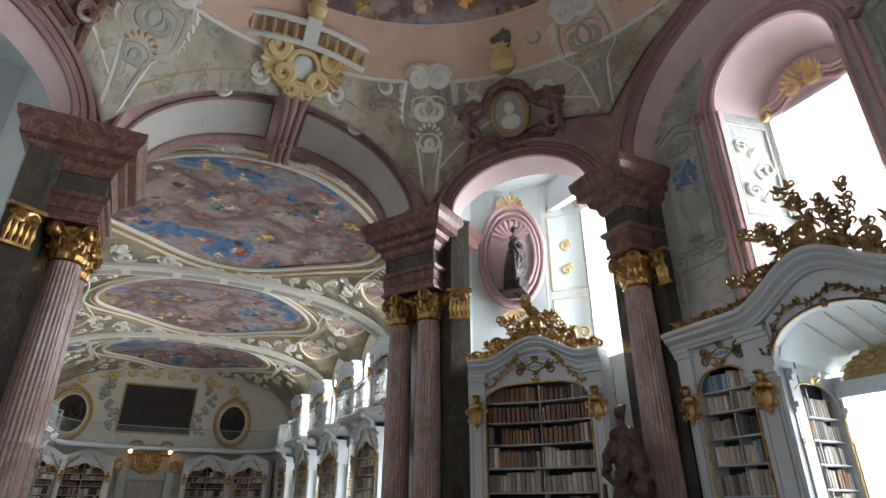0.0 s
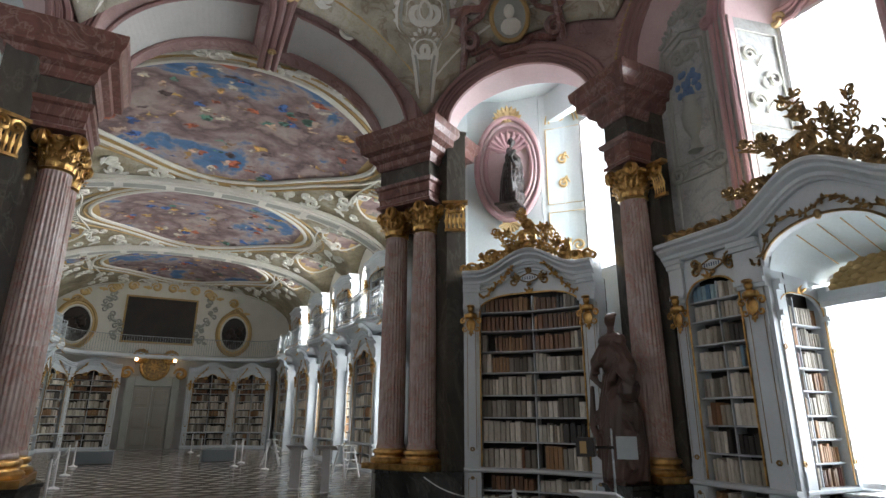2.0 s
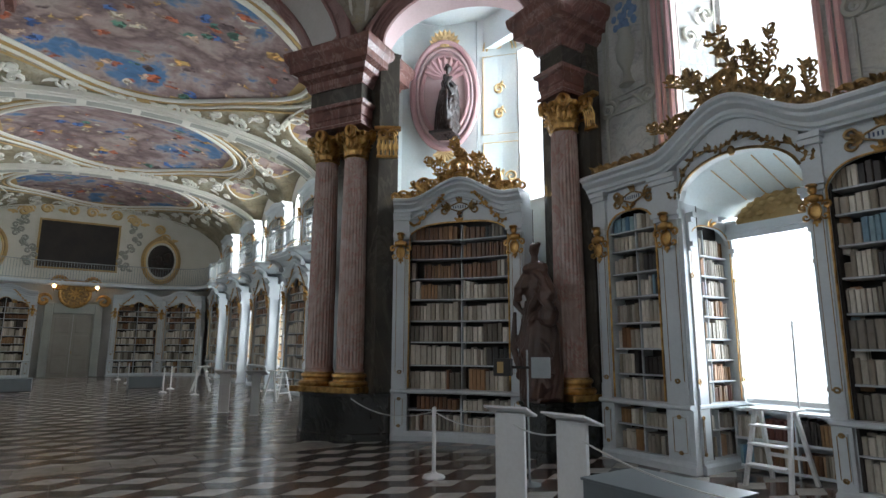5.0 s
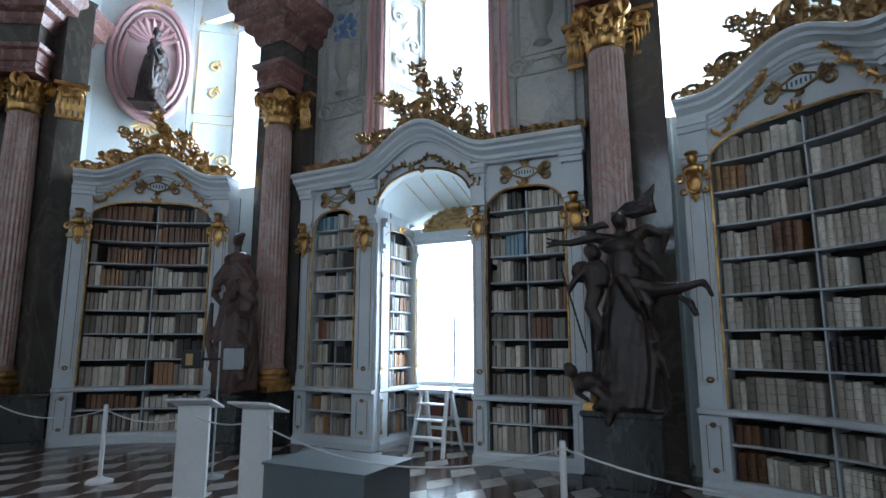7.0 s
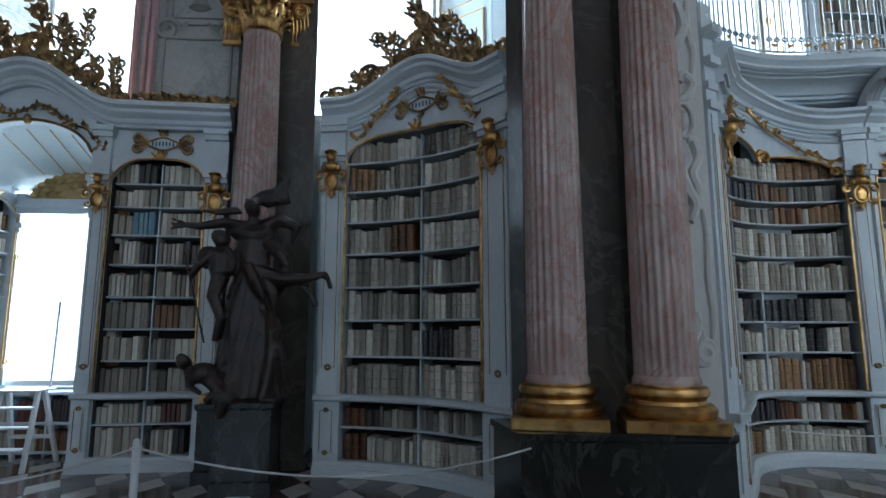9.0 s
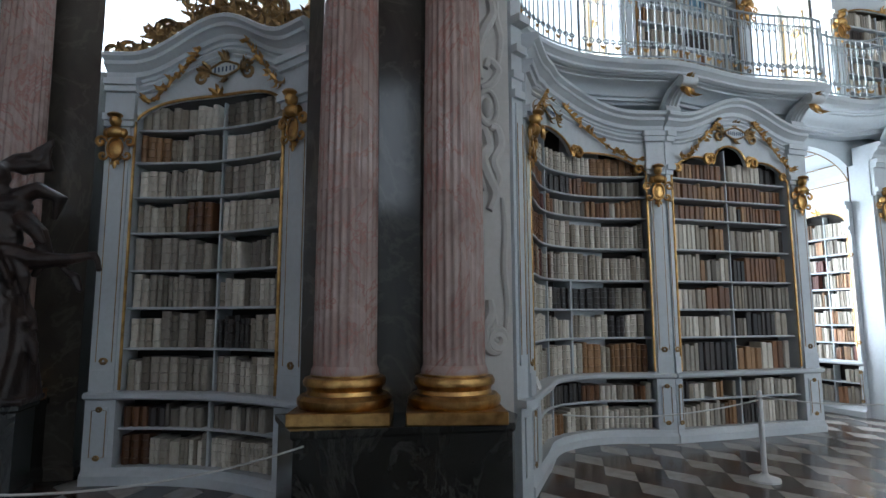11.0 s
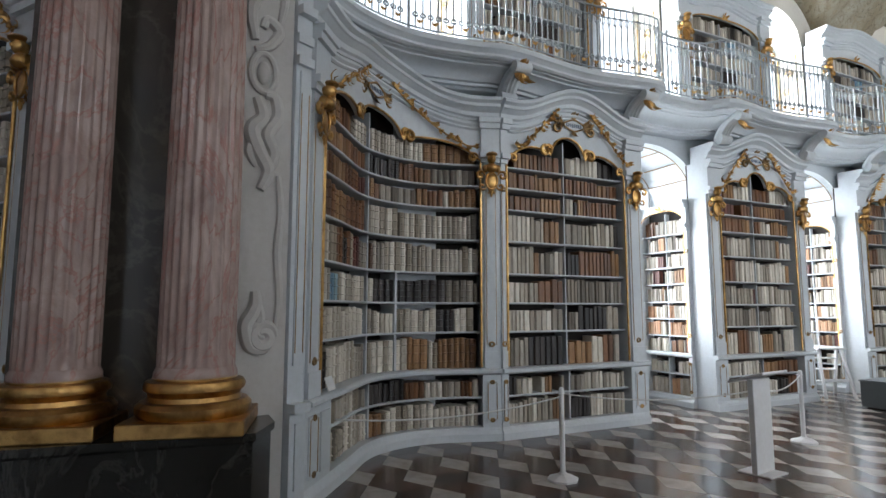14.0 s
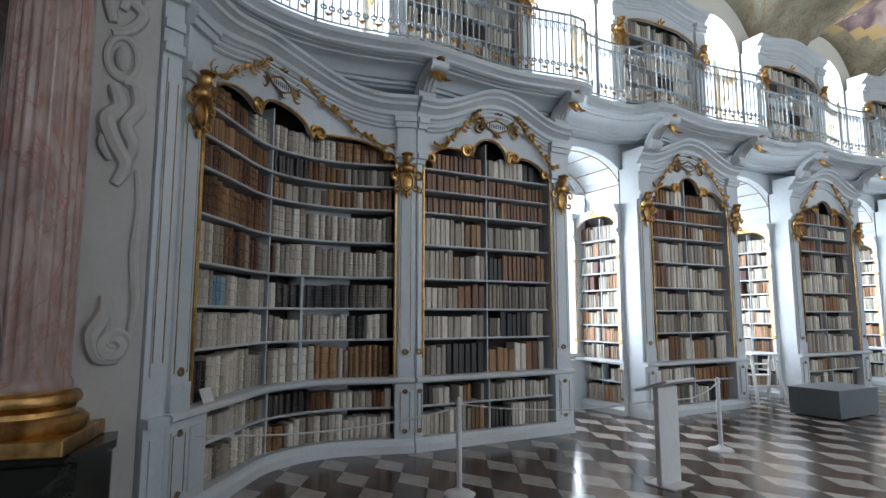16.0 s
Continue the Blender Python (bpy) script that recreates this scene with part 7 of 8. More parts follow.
def sill_case():
    """Low open shelves with books under the window of the bay."""
    ln = Line([(8.60, 4.62), (8.60, 2.98)], (7, 3.8))
    root = thing("sill_bookshelf", "low white bookshelf full of books under the window", "bookshelf", "", (8.55, 3.8, 0))
    inv = root.matrix_world.inverted()
    for z in (0.07, 0.44, 0.83):
        bm = bmesh.new()
        panel(bm, ln, 0, ln.length, z - 0.035, z, -0.01, 0.30 if z < 0.8 else 0.34)
        part("shelf", bm, M_WHITE, root).matrix_parent_inverse = inv
    for q in (0.012, ln.length / 2, ln.length - 0.012):
        bm = bmesh.new()
        panel(bm, ln, q - 0.012, q + 0.012, 0.0, 0.79, -0.005, 0.29)
        part("upright", bm, M_WHITE, root).matrix_parent_inverse = inv
    st_ = ([], [], [])
    for z, h_ in ((0.07, 0.33), (0.44, 0.34)):
        for q0, q1 in ((0.03, ln.length / 2 - 0.02), (ln.length / 2 + 0.02, ln.length - 0.03)):
            row_of_books(ln, q0, q1, z, h_, 0.27, False, BRIGHT, "", "", (0.03, 0.06), 0.2, 0.03, st_)
    stuff_books("shelved_books", st_)


sill_case()
# head of the lower window in the bay: moulded bar and gilded lunette
bm = bmesh.new()
box(bm, (8.50, 2.99, 3.28), (8.66, 4.61, 3.36))
box(bm, (8.46, 2.99, 3.36), (8.66, 4.61, 3.41))
box(bm, (8.52, 2.99, 3.41), (8.66, 4.61, 3.50))
part("trim_window_head", bm, M_WHITE, None, "", False, "", "structure")
root = thing("lunette_ornament", "ochre gilded fan-shaped lunette above the window", "ornament", "", (8.6, 3.8, 3.5))
bm = bmesh.new()
n = 24
o = [bm.verts.new((0.0, 0.70 * math.cos(math.pi * i / n), 0.40 * math.sin(math.pi * i / n) + 0.01)) for i in range(n + 1)]
bm.faces.new(o)
part("ground", bm, M_OCHRE, root)
bm = bmesh.new()
for k, rr in enumerate((1.0, 0.8, 0.6, 0.4)):
    cnt = 14 - 3 * k
    for i in range(cnt):
        a_ = math.pi * (i + 0.5) / cnt
        blob(bm, (-0.02, 0.64 * rr * math.cos(a_), 0.36 * rr * math.sin(a_) + 0.02), (0.02, 0.06, 0.045), 8)
part("shell_relief", bm, M_OCHRE, root, "gilded shell relief", True)
bm = bmesh.new()
for k in (-0.45, -0.15, 0.15, 0.45):
    tube(bm, [(7.55 + i * 0.11, 3.8 + 0.815 * k * 1.15, 3.70 - i * 0.012 + 0.52 * (1 - i * 0.055) * math.sqrt(1 - (k * 1.15) ** 2) - 0.03) for i in range(9)], 0.008, 5)
part("trim_gilt_lines", bm, M_GOLD, None, "", True, "", "structure")

C1 = smooth_path([(5.40, -3.94), (6.18, -4.50), (6.92, -5.06), (7.17, -5.85), (6.92, -6.80)], 7)
hall_case("bookcase", C1, (2, -7), True, 8, "pale grey bookcase with a deep concave front and vellum books", 0.34, 0.24, stall=3, low_in=0.25)
hall_case("bookcase", [(6.92, -6.80), (6.93, -9.32)], (2, -7), False, 8, "pale grey bookcase with gilded garlands and brown leather books above", 0.10, 0.32, (False, True))
hall_case("bookcase", [(7.12, -11.0), (7.12, -13.62)], (2, -12), False, 8, "pale grey painted bookcase with gilded garlands, full of vellum books", 0.30, 0.30)
master = hall_case("bookcase", [(7.12, -15.3), (7.12, -17.92)], (2, -16), False, None, "pale grey painted bookcase of the long hall, full of old books", 0.30, 0.30)
M0 = master.matrix_world.copy()
cx = M0.translation.x
for y in (-20.9,):
    copy_case(master, Matrix.Translation((cx, y, M0.translation.z)))
for y in (15.55, 19.9, 24.3, 28.7, 33.2):
    copy_case(master, Matrix.Translation((cx, y, M0.translation.z)))
for y in (19.9, 24.3, 28.7, 33.2, -7.9, -12.3, -16.6):
    copy_case(master, Matrix.Translation((mirror_x(cx), y, M0.translation.z)) @ Matrix.Rotation(math.pi, 4, "Z"))
for x in (-2.35, 3.68):
    copy_case(master, Matrix.Translation((x, END_N - 0.05, M0.translation.z)) @ Matrix.Rotation(math.pi / 2, 4, "Z"))
copy_case(master, Matrix.Translation((5.9, END_N - 1.0, M0.translation.z)) @ Matrix.Rotation(math.pi / 4, 4, "Z"))
copy_case(master, Matrix.Translation((-4.3, END_N - 1.0, M0.translation.z)) @ Matrix.Rotation(math.pi * 0.75, 4, "Z"))


# upper cases between the tall windows
def upper_case(y):
    ln = Line([(7.58, y + 1.28), (7.58, y - 1.28)], (2, y))
    lv = [0.62, 0.95, 1.28, 1.60, 1.88]
    return bookcase("gallery_bookcase", ln, "pale grey bookcase on the gallery, full of old books", lv, 0.28, 0.28, 0, basket_top(0.28, 2.28, 1.95, 0.24),
                    wave_cornice(2.56, 2.42, 0.14, 0.2), low=(0.165,), counter=0.30, loose=False, group="bookcases on the gallery", garlands=False, counter_out=0.03, sizes=(0.04, 0.07), back=-0.10 - 0.22)


up = upper_case(-7.95)
U0 = up.matrix_world.copy()
G_TOP = 5.04
for y in (-12.3, -16.6, -20.9, 15.6, 19.9, 24.3, 28.7, 33.0):
    copy_case(up, Matrix.Translation((U0.translation.x, y, G_TOP)))
for y in (19.9, 24.3, 28.7):
    copy_case(up, Matrix.Translation((mirror_x(U0.translation.x), y, G_TOP)) @ Matrix.Rotation(math.pi, 4, "Z"))
SHELVED[up.name].location.z += G_TOP
up.location.z += G_TOP


# ---------- gallery ----------
def front_path(opens, sgn):
    pts = [(5.15, Y0 - sgn * 7.45), (5.75, Y0 - sgn * 7.80), (6.35, Y0 - sgn * 8.45), (6.60, Y0 - sgn * 9.2), (6.55, Y0 - sgn * 10.0), (6.44, Y0 - sgn * 10.6), (6.58, Y0 - sgn * 11.9)]
    for y in opens:
        for d, x in ((-0.85, 6.44), (-0.5, 6.72), (0, 6.78), (0.5, 6.72), (0.85, 6.44), (2.17, 6.58)):
            pts.append((x, y - sgn * d))
    return smooth_path(pts)


PROFILE_SLAB = [(-0.25, 0.0), (-0.06, 0.0), (-0.03, 0.02), (-0.03, 0.05), (0.0, 0.08), (0.03, 0.10), (0.03, 0.15), (0.01, 0.18), (-0.25, 0.18)]


def baluster_mesh():
    bm = bmesh.new()
    tube(bm, [(0, 0, 0.0), (0, 0, 0.92)], 0.010, 5)
    tube(bm, [(0.036 * math.cos(a_), 0, 0.74 + 0.065 * math.sin(a_)) for a_ in np.linspace(0, 6.2832, 11)[:-1]], 0.007, 4, True)
    scroll(bm, Matrix.Translation((0.03, 0, 0.16)), 0.075, 1.1, 0.008, 1, 9)
    scroll(bm, Matrix.Translation((-0.03, 0, 0.16)), 0.075, 1.1, 0.008, -1, 9)
    blob(bm, (0, 0, 0.30), (0.012, 0.012, 0.03), 5)
    me = bpy.data.meshes.new("baluster")
    bmesh.ops.recalc_face_normals(bm, faces=bm.faces)
    bm.to_mesh(me)
    bm.free()
    me.materials.append(M_IRON)
    return me


BALUSTER = baluster_mesh()


def gallery(opens, sgn, mirrored=False):
    path = front_path(opens, sgn)
    if mirrored:
        path = [(mirror_x(x), y) for x, y in path]
    ln = Line(path, (X0, path[len(path) // 2][1]))
    wallx = mirror_x(7.95) if mirrored else 7.95
    bm = bmesh.new()
    prev = None
    n = len(path)
    for i, (x, y) in enumerate(path):
        q = ln.at(ln.d[i], -0.12, 0)
        cur = [bm.verts.new((q.x, q.y, GAL + 0.02)), bm.verts.new((wallx, y, GAL + 0.02)), bm.verts.new((wallx, y, GAL + 0.17)), bm.verts.new((q.x, q.y, GAL + 0.17))]
        if prev:
            for k in range(4):
                bm.faces.new((prev[k], cur[k], cur[(k + 1) % 4], prev[(k + 1) % 4]))
        prev = cur
    part("gallery_floor", bm, M_WHITE, None, "", False, "", "structure")
    bm = bmesh.new()
    sweep(bm, ln, 0, ln.length, [(o, GAL + z) for o, z in PROFILE_SLAB], None, 0.12)
    part("trim_gallery_edge", bm, M_WHITE, None, "", False, "", "structure")
    bm = bmesh.new()
    sweep(bm, ln, 0, ln.length, [(-0.80, GAL - 0.24), (-0.58, GAL - 0.23), (-0.56, GAL - 0.20), (-0.50, GAL - 0.20), (-0.49, GAL - 0.165), (-0.44, GAL - 0.16), (-0.40, GAL - 0.10), (-0.31, GAL - 0.055), (-0.20, GAL - 0.035), (-0.19, GAL - 0.015), (-0.12, GAL - 0.01), (-0.11, GAL + 0.03), (-0.80, GAL + 0.03)], None, 0.12)
    part("trim_gallery_cove", bm, M_WHITE, None, "", True, "", "structure")
    # railing in lengths from post to post
    cnt = int(ln.length / 2.15)
    step = ln.length / cnt
    for i in range(cnt):
        s0, s1 = i * step, (i + 1) * step
        root = thing("gallery_railing", "grey wrought-iron gallery railing with small gilded buds", "railing", "railings of the gallery", ln.at((s0 + s1) / 2, -0.04, G_TOP))
        inv = root.matrix_world.inverted()
        ss = np.linspace(s0, s1, 16)
        for nm, z, r in (("top_rail", 1.0, 0.017), ("lower_rail", 0.86, 0.010), ("bottom_rail", 0.06, 0.012)):
            bm = bmesh.new()
            tube(bm, [ln.at(s, -0.04, G_TOP + z) for s in ss], r, 6)
            part(nm, bm, M_IRON, root, "", True).matrix_parent_inverse = inv
        bm = bmesh.new()
        tube(bm, [ln.at(s0 + 0.012, -0.04, G_TOP - 0.005), ln.at(s0 + 0.012, -0.04, G_TOP + 1.04)], 0.018, 6)
        blob(bm, ln.at(s0 + 0.012, -0.04, G_TOP + 1.06), (0.03, 0.03, 0.035), 8)
        part("post", bm, M_IRON, root, "", True).matrix_parent_inverse = inv
        k = int((s1 - s0) / 0.098)
        for j in range(1, k):
            o = new("baluster", BALUSTER)
            o.parent = root
            o.matrix_parent_inverse = inv
            o.matrix_basis = ln.stand(s0 + (s1 - s0) * j / k, -0.04, G_TOP + 0.06)
        bm = bmesh.new()
        for j in range(1, k, 2):
            s = s0 + (s1 - s0) * (j + 0.5) / k
            blob(bm, ln.at(s, -0.03, G_TOP + 0.14), (0.014, 0.014, 0.03), 5)
            for q in (-1, 1):
                leaf(bm, ln.stand(s, -0.03, G_TOP + 0.12) @ Matrix.Rotation(q * 0.8, 4, "Y"), 0.07, 0.03)
        part("gilded_bud", bm, M_GOLD, root, "gilded buds on the railing", True, "", "stuff").matrix_parent_inverse = inv
    # brackets under the edge
    for y in [opens[0] + sgn * 3.25] + [y + d * sgn for y in opens for d in (1.02, -1.02)]:
        xb = mirror_x(6.9) if mirrored else 6.9
        bracket(xb, y, -1 if mirrored else 1)


def bracket(x, y, e):
    root = thing("gallery_bracket", "pale carved scroll bracket with gilded leaf under the gallery", "bracket", "brackets under the gallery", (x, y, 4.6))
    bm = bmesh.new()
    m = Matrix.Rotation(math.pi / 2 * e, 4, "Z")
    for k in (-0.05, 0.0, 0.05):
        pts = [(-e * (0.42 - 0.42 * t), k * 1.2, 0.24 - 0.34 * t * t - 0.02 * math.sin(6 * t)) for t in np.linspace(0, 1, 8)]
        tube(bm, pts, [0.05 + 0.03 * t for t in np.linspace(0, 1, 8)], 8)
    for dx, dz, r in ((-0.42, 0.19, 0.075), (-0.04, -0.10, 0.09)):
        tube(bm, [(e * dx, -0.12, dz), (e * dx, 0.12, dz)], r, 12)
    part("scroll_body", bm, M_WHITE, root, "", True)
    bm = bmesh.new()
    for a_ in (-0.5, 0, 0.5):
        leaf(bm, Matrix.Translation((-e * 0.40, 0, 0.14)) @ Matrix.Rotation(-math.pi / 2 * e, 4, "Z") @ Matrix.Rotation(3.14 + a_ * 1.3, 4, "Y"), 0.26, 0.10, 0.5)
        leaf(bm, Matrix.Translation((-e * 0.46, a_ * 0.16, 0.16)) @ Matrix.Rotation(-math.pi / 2 * e, 4, "Z") @ Matrix.Rotation(a_, 4, "Y"), 0.14, 0.07, 0.6)
    part("gilded_leaf", bm, M_GOLD, root, "gilded leaf", True)


gallery(S_OPEN[:3], 1)
gallery(N_OPEN, -1)
gallery(N_OPEN, -1, True)


# ---------- the pale pier beside the column pedestal ----------
def scroll_pier():
    ln = Line([(5.20, -3.33), (5.308, -3.775)], (2, -4))
    root = thing("scroll_pier", "pale plastered pier with a long raised scroll relief", "pier", "", (5.4, -3.7, 0))
    inv = root.matrix_world.inverted()

    def add(nm, bm, mat, lab="", smooth=False):
        part(nm, bm, mat, root, lab, smooth).matrix_parent_inverse = inv
    bm = bmesh.new()
    panel(bm, ln, 0, ln.length, 0, 7.6, -0.4, 0)
    add("pier_body", bm, M_PLASTER, "pale grey plaster")

    def ribbon(nm, pts, r, k=1.0):
        bm = bmesh.new()
        path = smooth_path([(q, 0, z) for q, z in pts], 5)
        n = len(path)
        tube(bm, [ln.at(q, 0.012, z) for q, _, z in path], [r * (0.35 + k * math.sin(math.pi * (0.08 + 0.84 * i / n)) ** 0.7) for i in range(n)], 8)
        add(nm, bm, M_PLASTER, "raised plaster scroll", True)
    # hanging volute with its flame, and the long stem above it
    bm = bmesh.new()
    scroll(bm, ln.stand(0.36, 0.02, 1.44), 0.20, 1.6, 0.036, 1, 24)
    add("volute", bm, M_PLASTER, "raised plaster volute", True)
    ribbon("flame", [(0.30, 1.34), (0.17, 1.36), (0.12, 1.52), (0.17, 1.62), (0.20, 1.70), (0.19, 1.80)], 0.045)
    ribbon("flame", [(0.28, 1.42), (0.21, 1.47), (0.24, 1.58), (0.22, 1.70)], 0.032)
    ribbon("stem", [(0.36, 1.50), (0.39, 1.75), (0.36, 2.1), (0.38, 2.45), (0.35, 2.75)], 0.026)
    # leafy scroll
    ribbon("leafy_scroll", [(0.20, 2.62), (0.26, 2.78), (0.17, 2.95), (0.12, 3.10), (0.20, 3.22), (0.15, 3.38)], 0.05)
    ribbon("leafy_scroll", [(0.24, 2.72), (0.31, 2.92), (0.25, 3.08), (0.33, 3.24), (0.30, 3.40), (0.22, 3.42)], 0.042)
    ribbon("leafy_scroll", [(0.16, 2.80), (0.10, 2.92), (0.14, 3.04)], 0.026)
    # oval boss in its ring
    bm = bmesh.new()
    blob(bm, ln.at(0.20, 0.0, 3.60), (0.055, 0.06, 0.10), 12)
    add("oval_boss", bm, M_PLASTER, "", True)
    bm = bmesh.new()
    tube(bm, [ln.at(0.20 + 0.105 * math.cos(a_), 0.01, 3.60 + 0.165 * math.sin(a_)) for a_ in np.linspace(0, 6.2832, 23)[:-1]], 0.028, 8, True)
    add("oval_ring", bm, M_PLASTER, "", True)
    ribbon("upper_scroll", [(0.12, 3.78), (0.24, 3.84), (0.32, 3.98), (0.22, 4.06), (0.18, 3.98)], 0.036)
    ribbon("upper_scroll", [(0.12, 3.86), (0.08, 4.10), (0.16, 4.35), (0.26, 4.55), (0.20, 4.80)], 0.045)
    ribbon("upper_scroll", [(0.32, 4.02), (0.36, 4.30), (0.30, 4.55), (0.33, 4.85)], 0.032)
    l2 = Line([(5.312, -3.785), (5.39, -3.93)], (2, -4))
    bm = bmesh.new()
    panel(bm, l2, 0, l2.length, 0.9, 4.86, -0.4, 0.03)
    panel(bm, l2, 0.04, l2.length - 0.04, 1.2, 3.7, 0.03, 0.05)
    panel(bm, l2, 0, l2.length, 0, 0.83, -0.4, 0.07)
    panel(bm, l2, 0.05, l2.length - 0.05, 0.22, 0.74, 0.07, 0.085)
    panel(bm, l2, 0, l2.length, 0.83, 0.9, -0.4, 0.13)
    for z, o in ((3.75, 0.07), (3.95, 0.06), (4.2, 0.10), (4.5, 0.14)):
        panel(bm, l2, 0, l2.length, z, z + 0.08, -0.1, o)
    add("side_pilaster", bm, M_WHITE, "pale grey panelled pilaster")
    bm = bmesh.new()
    for k in (0.05, 0.13):
        tube(bm, [l2.at(k, 0.052, 1.3), l2.at(k, 0.052, 3.5)], 0.005, 5)
    add("gilt_fillet", bm, M_DULLGOLD, "thin gilded fillets", True)


scroll_pier()


# ---------- end wall of the north hall ----------
def end_wall():
    y = END_N + 0.28
    block("wall_end_panel", (-5, y - 0.02, GAL + 0.18), (8.3, y, 10.4), M_CREAM)
    # gallery across the end
    pts = smooth_path([(6.75, 31.9), (6.7, 33.4), (6.1, 34.9), (4.4, 35.6), (1.5, 35.8), (-1.4, 35.6), (-3.1, 34.9), (-3.7, 33.4), (-3.75, 31.9)])
    ln = Line(pts, (1.5, 30))
    bm = bmesh.new()
    sweep(bm, ln, 0, ln.length, [(-0.9, GAL), (0.0, GAL), (0.04, GAL + 0.08), (0.04, GAL + 0.16), (-0.9, GAL + 0.16)], None, 0.2)
    part("gallery_floor_end", bm, M_WHITE, None, "", False, "", "structure")
    root = thing("end_railing", "grey wrought-iron railing of the end gallery", "railing", "railings of the gallery", (1.5, 35.8, G_TOP))
    inv = root.matrix_world.inverted()
    ss = np.linspace(0, ln.length, 50)
    for nm, z, r in (("top_rail", 1.0, 0.02), ("bottom_rail", 0.06, 0.016)):
        bm = bmesh.new()
        tube(bm, [ln.at(s, -0.04, G_TOP + z) for s in ss], r, 5)
        part(nm, bm, M_IRON, root, "", True).matrix_parent_inverse = inv
    bm = bmesh.new()
    box(bm, (-0.009, -0.009, 0), (0.009, 0.009, 0.99))
    first = part("baluster", bm, M_IRON, root)
    for i, s in enumerate(np.arange(0.06, ln.length, 0.13)):
        o = first if i == 0 else new("baluster", first.data)
        o.parent = root
        o.matrix_parent_inverse = inv
        o.matrix_basis = Matrix.Translation(ln.at(s, -0.04, G_TOP))
    # picture
    r = thing("painting", "very dark canvas in a thin gilded frame on the end wall", "painting", "", (0.52, y - 0.06, 7.10))
    bm = bmesh.new()
    box(bm, (-1.82, -0.01, -1.26), (1.82, 0.03, 1.26))
    part("canvas", bm, M_BLACK, r, "dark canvas")
    bm = bmesh.new()
    for lo, hi in (((-1.92, -0.05, -1.36), (-1.82, 0.03, 1.36)), ((1.82, -0.05, -1.36), (1.92, 0.03, 1.36)), ((-1.82, -0.05, 1.26), (1.82, 0.03, 1.36)), ((-1.82, -0.05, -1.36), (1.82, 0.03, -1.26))):
        box(bm, lo, hi)
    part("picture_frame", bm, M_OCHRE, r, "thin gilded frame")
    for x, cxs in ((-3.65, -1), (4.65, 1)):
        r = thing("oval_niche", "dark oval relief in a broad ochre moulded frame", "relief", "ovals on the end wall", (x, y - 0.05, 6.6))
        bm = bmesh.new()
        bm.faces.new([bm.verts.new((0.72 * math.cos(q), -0.01, 0.98 * math.sin(q))) for q in np.linspace(0, 6.2832, 33)[:-1]])
        part("dark_ground", bm, M_BLACK, r)
        for nm, k, rr, mt in (("outer_frame", 1.30, 0.10, M_OCHRE), ("middle_frame", 1.16, 0.07, M_OCHRELIGHT), ("inner_frame", 1.02, 0.06, M_CREAM)):
            bm = bmesh.new()
            tube(bm, [(0.75 * k * math.cos(q), -0.03, 1.0 * k * math.sin(q)) for q in np.linspace(0, 6.2832, 33)[:-1]], rr, 6, True)
            part(nm, bm, mt, r, "", True)
        bm = bmesh.new()
        g = random.Random(4)
        for _ in range(14):
            blob(bm, (g.uniform(-0.4, 0.4), -0.1, g.uniform(-0.6, 0.5)), (g.uniform(0.1, 0.22), 0.12, g.uniform(0.12, 0.25)), 8)
        part("figure_relief", bm, M_BRONZE, r, "dark carved group", True)
        bm = bmesh.new()
        for i in range(9):
            leaf(bm, Matrix.Translation((0.5 * math.cos(i * 0.35 + 0.2), -0.05, 1.18 + 0.1 * math.sin(i * 0.35 + 0.2))) @ Matrix.Rotation(i * 0.35 - 1.4, 4, "Y"), 0.28, 0.14)
        part("shell", bm, M_OCHRE, r, "ochre shell on top of the frame", True)
    for k in (-1, 1):
        r = thing("wall_garland", "grey-violet hanging garland relief beside the dark painting", "relief", "garlands on the end wall", (0.52 + k * 2.45, y - 0.04, 7.2))
        g = random.Random(50)
        bm = bmesh.new()
        for i in range(12):
            z_ = 1.2 - 0.22 * i
            c_ = Vector((k * 0.35 * math.sin(i * 0.55), -0.04, z_))
            leaf(bm, Matrix.Translation(c_) @ Matrix.Rotation(g.uniform(-3, 3), 4, "Y"), 0.34, 0.17, 0.2)
            scroll(bm, Matrix.Translation(c_), 0.28, 1.3, 0.04, k if i % 2 else -k, 12)
        part("garland_relief", bm, M_GREYSTUCCO, r, "", True)
        r = thing("wall_volutes", "cream and ochre volutes painted under the vault of the end wall", "relief", "volutes on the end wall", (0.52 + k * 2.2, y - 0.04, 8.9))
        bm = bmesh.new()
        for i, (dx, dz) in enumerate(((0, 0), (0.7, -0.15), (1.5, -0.45), (2.3, -0.95), (-0.8, 0.12), (-1.5, 0.15))):
            scroll(bm, Matrix.Translation((k * dx, -0.04, dz)), 0.5, 1.5, 0.06, k if i % 2 else -k)
            leaf(bm, Matrix.Translation((k * dx, -0.04, dz - 0.1)) @ Matrix.Rotation(1.5 * k, 4, "Y"), 0.5, 0.2, 0.2)
        part("volute", bm, M_OCHRELIGHT, r, "", True)
    # door
    r = thing("door_1", "closed grey double door in a marbled surround", "door", "", (0.62, y - 0.2, 0))
    bm = bmesh.new()
    box(bm, (-1.35, -0.05, 0), (-0.95, 0.3, 3.9), None, 0.02)
    box(bm, (0.95, -0.05, 0), (1.35, 0.3, 3.9), None, 0.02)
    box(bm, (-0.948, -0.05, 3.35), (0.948, 0.3, 3.9), None, 0.02)
    part("door_frame", bm, M_GREYSTUCCO, r, "marbled door surround")
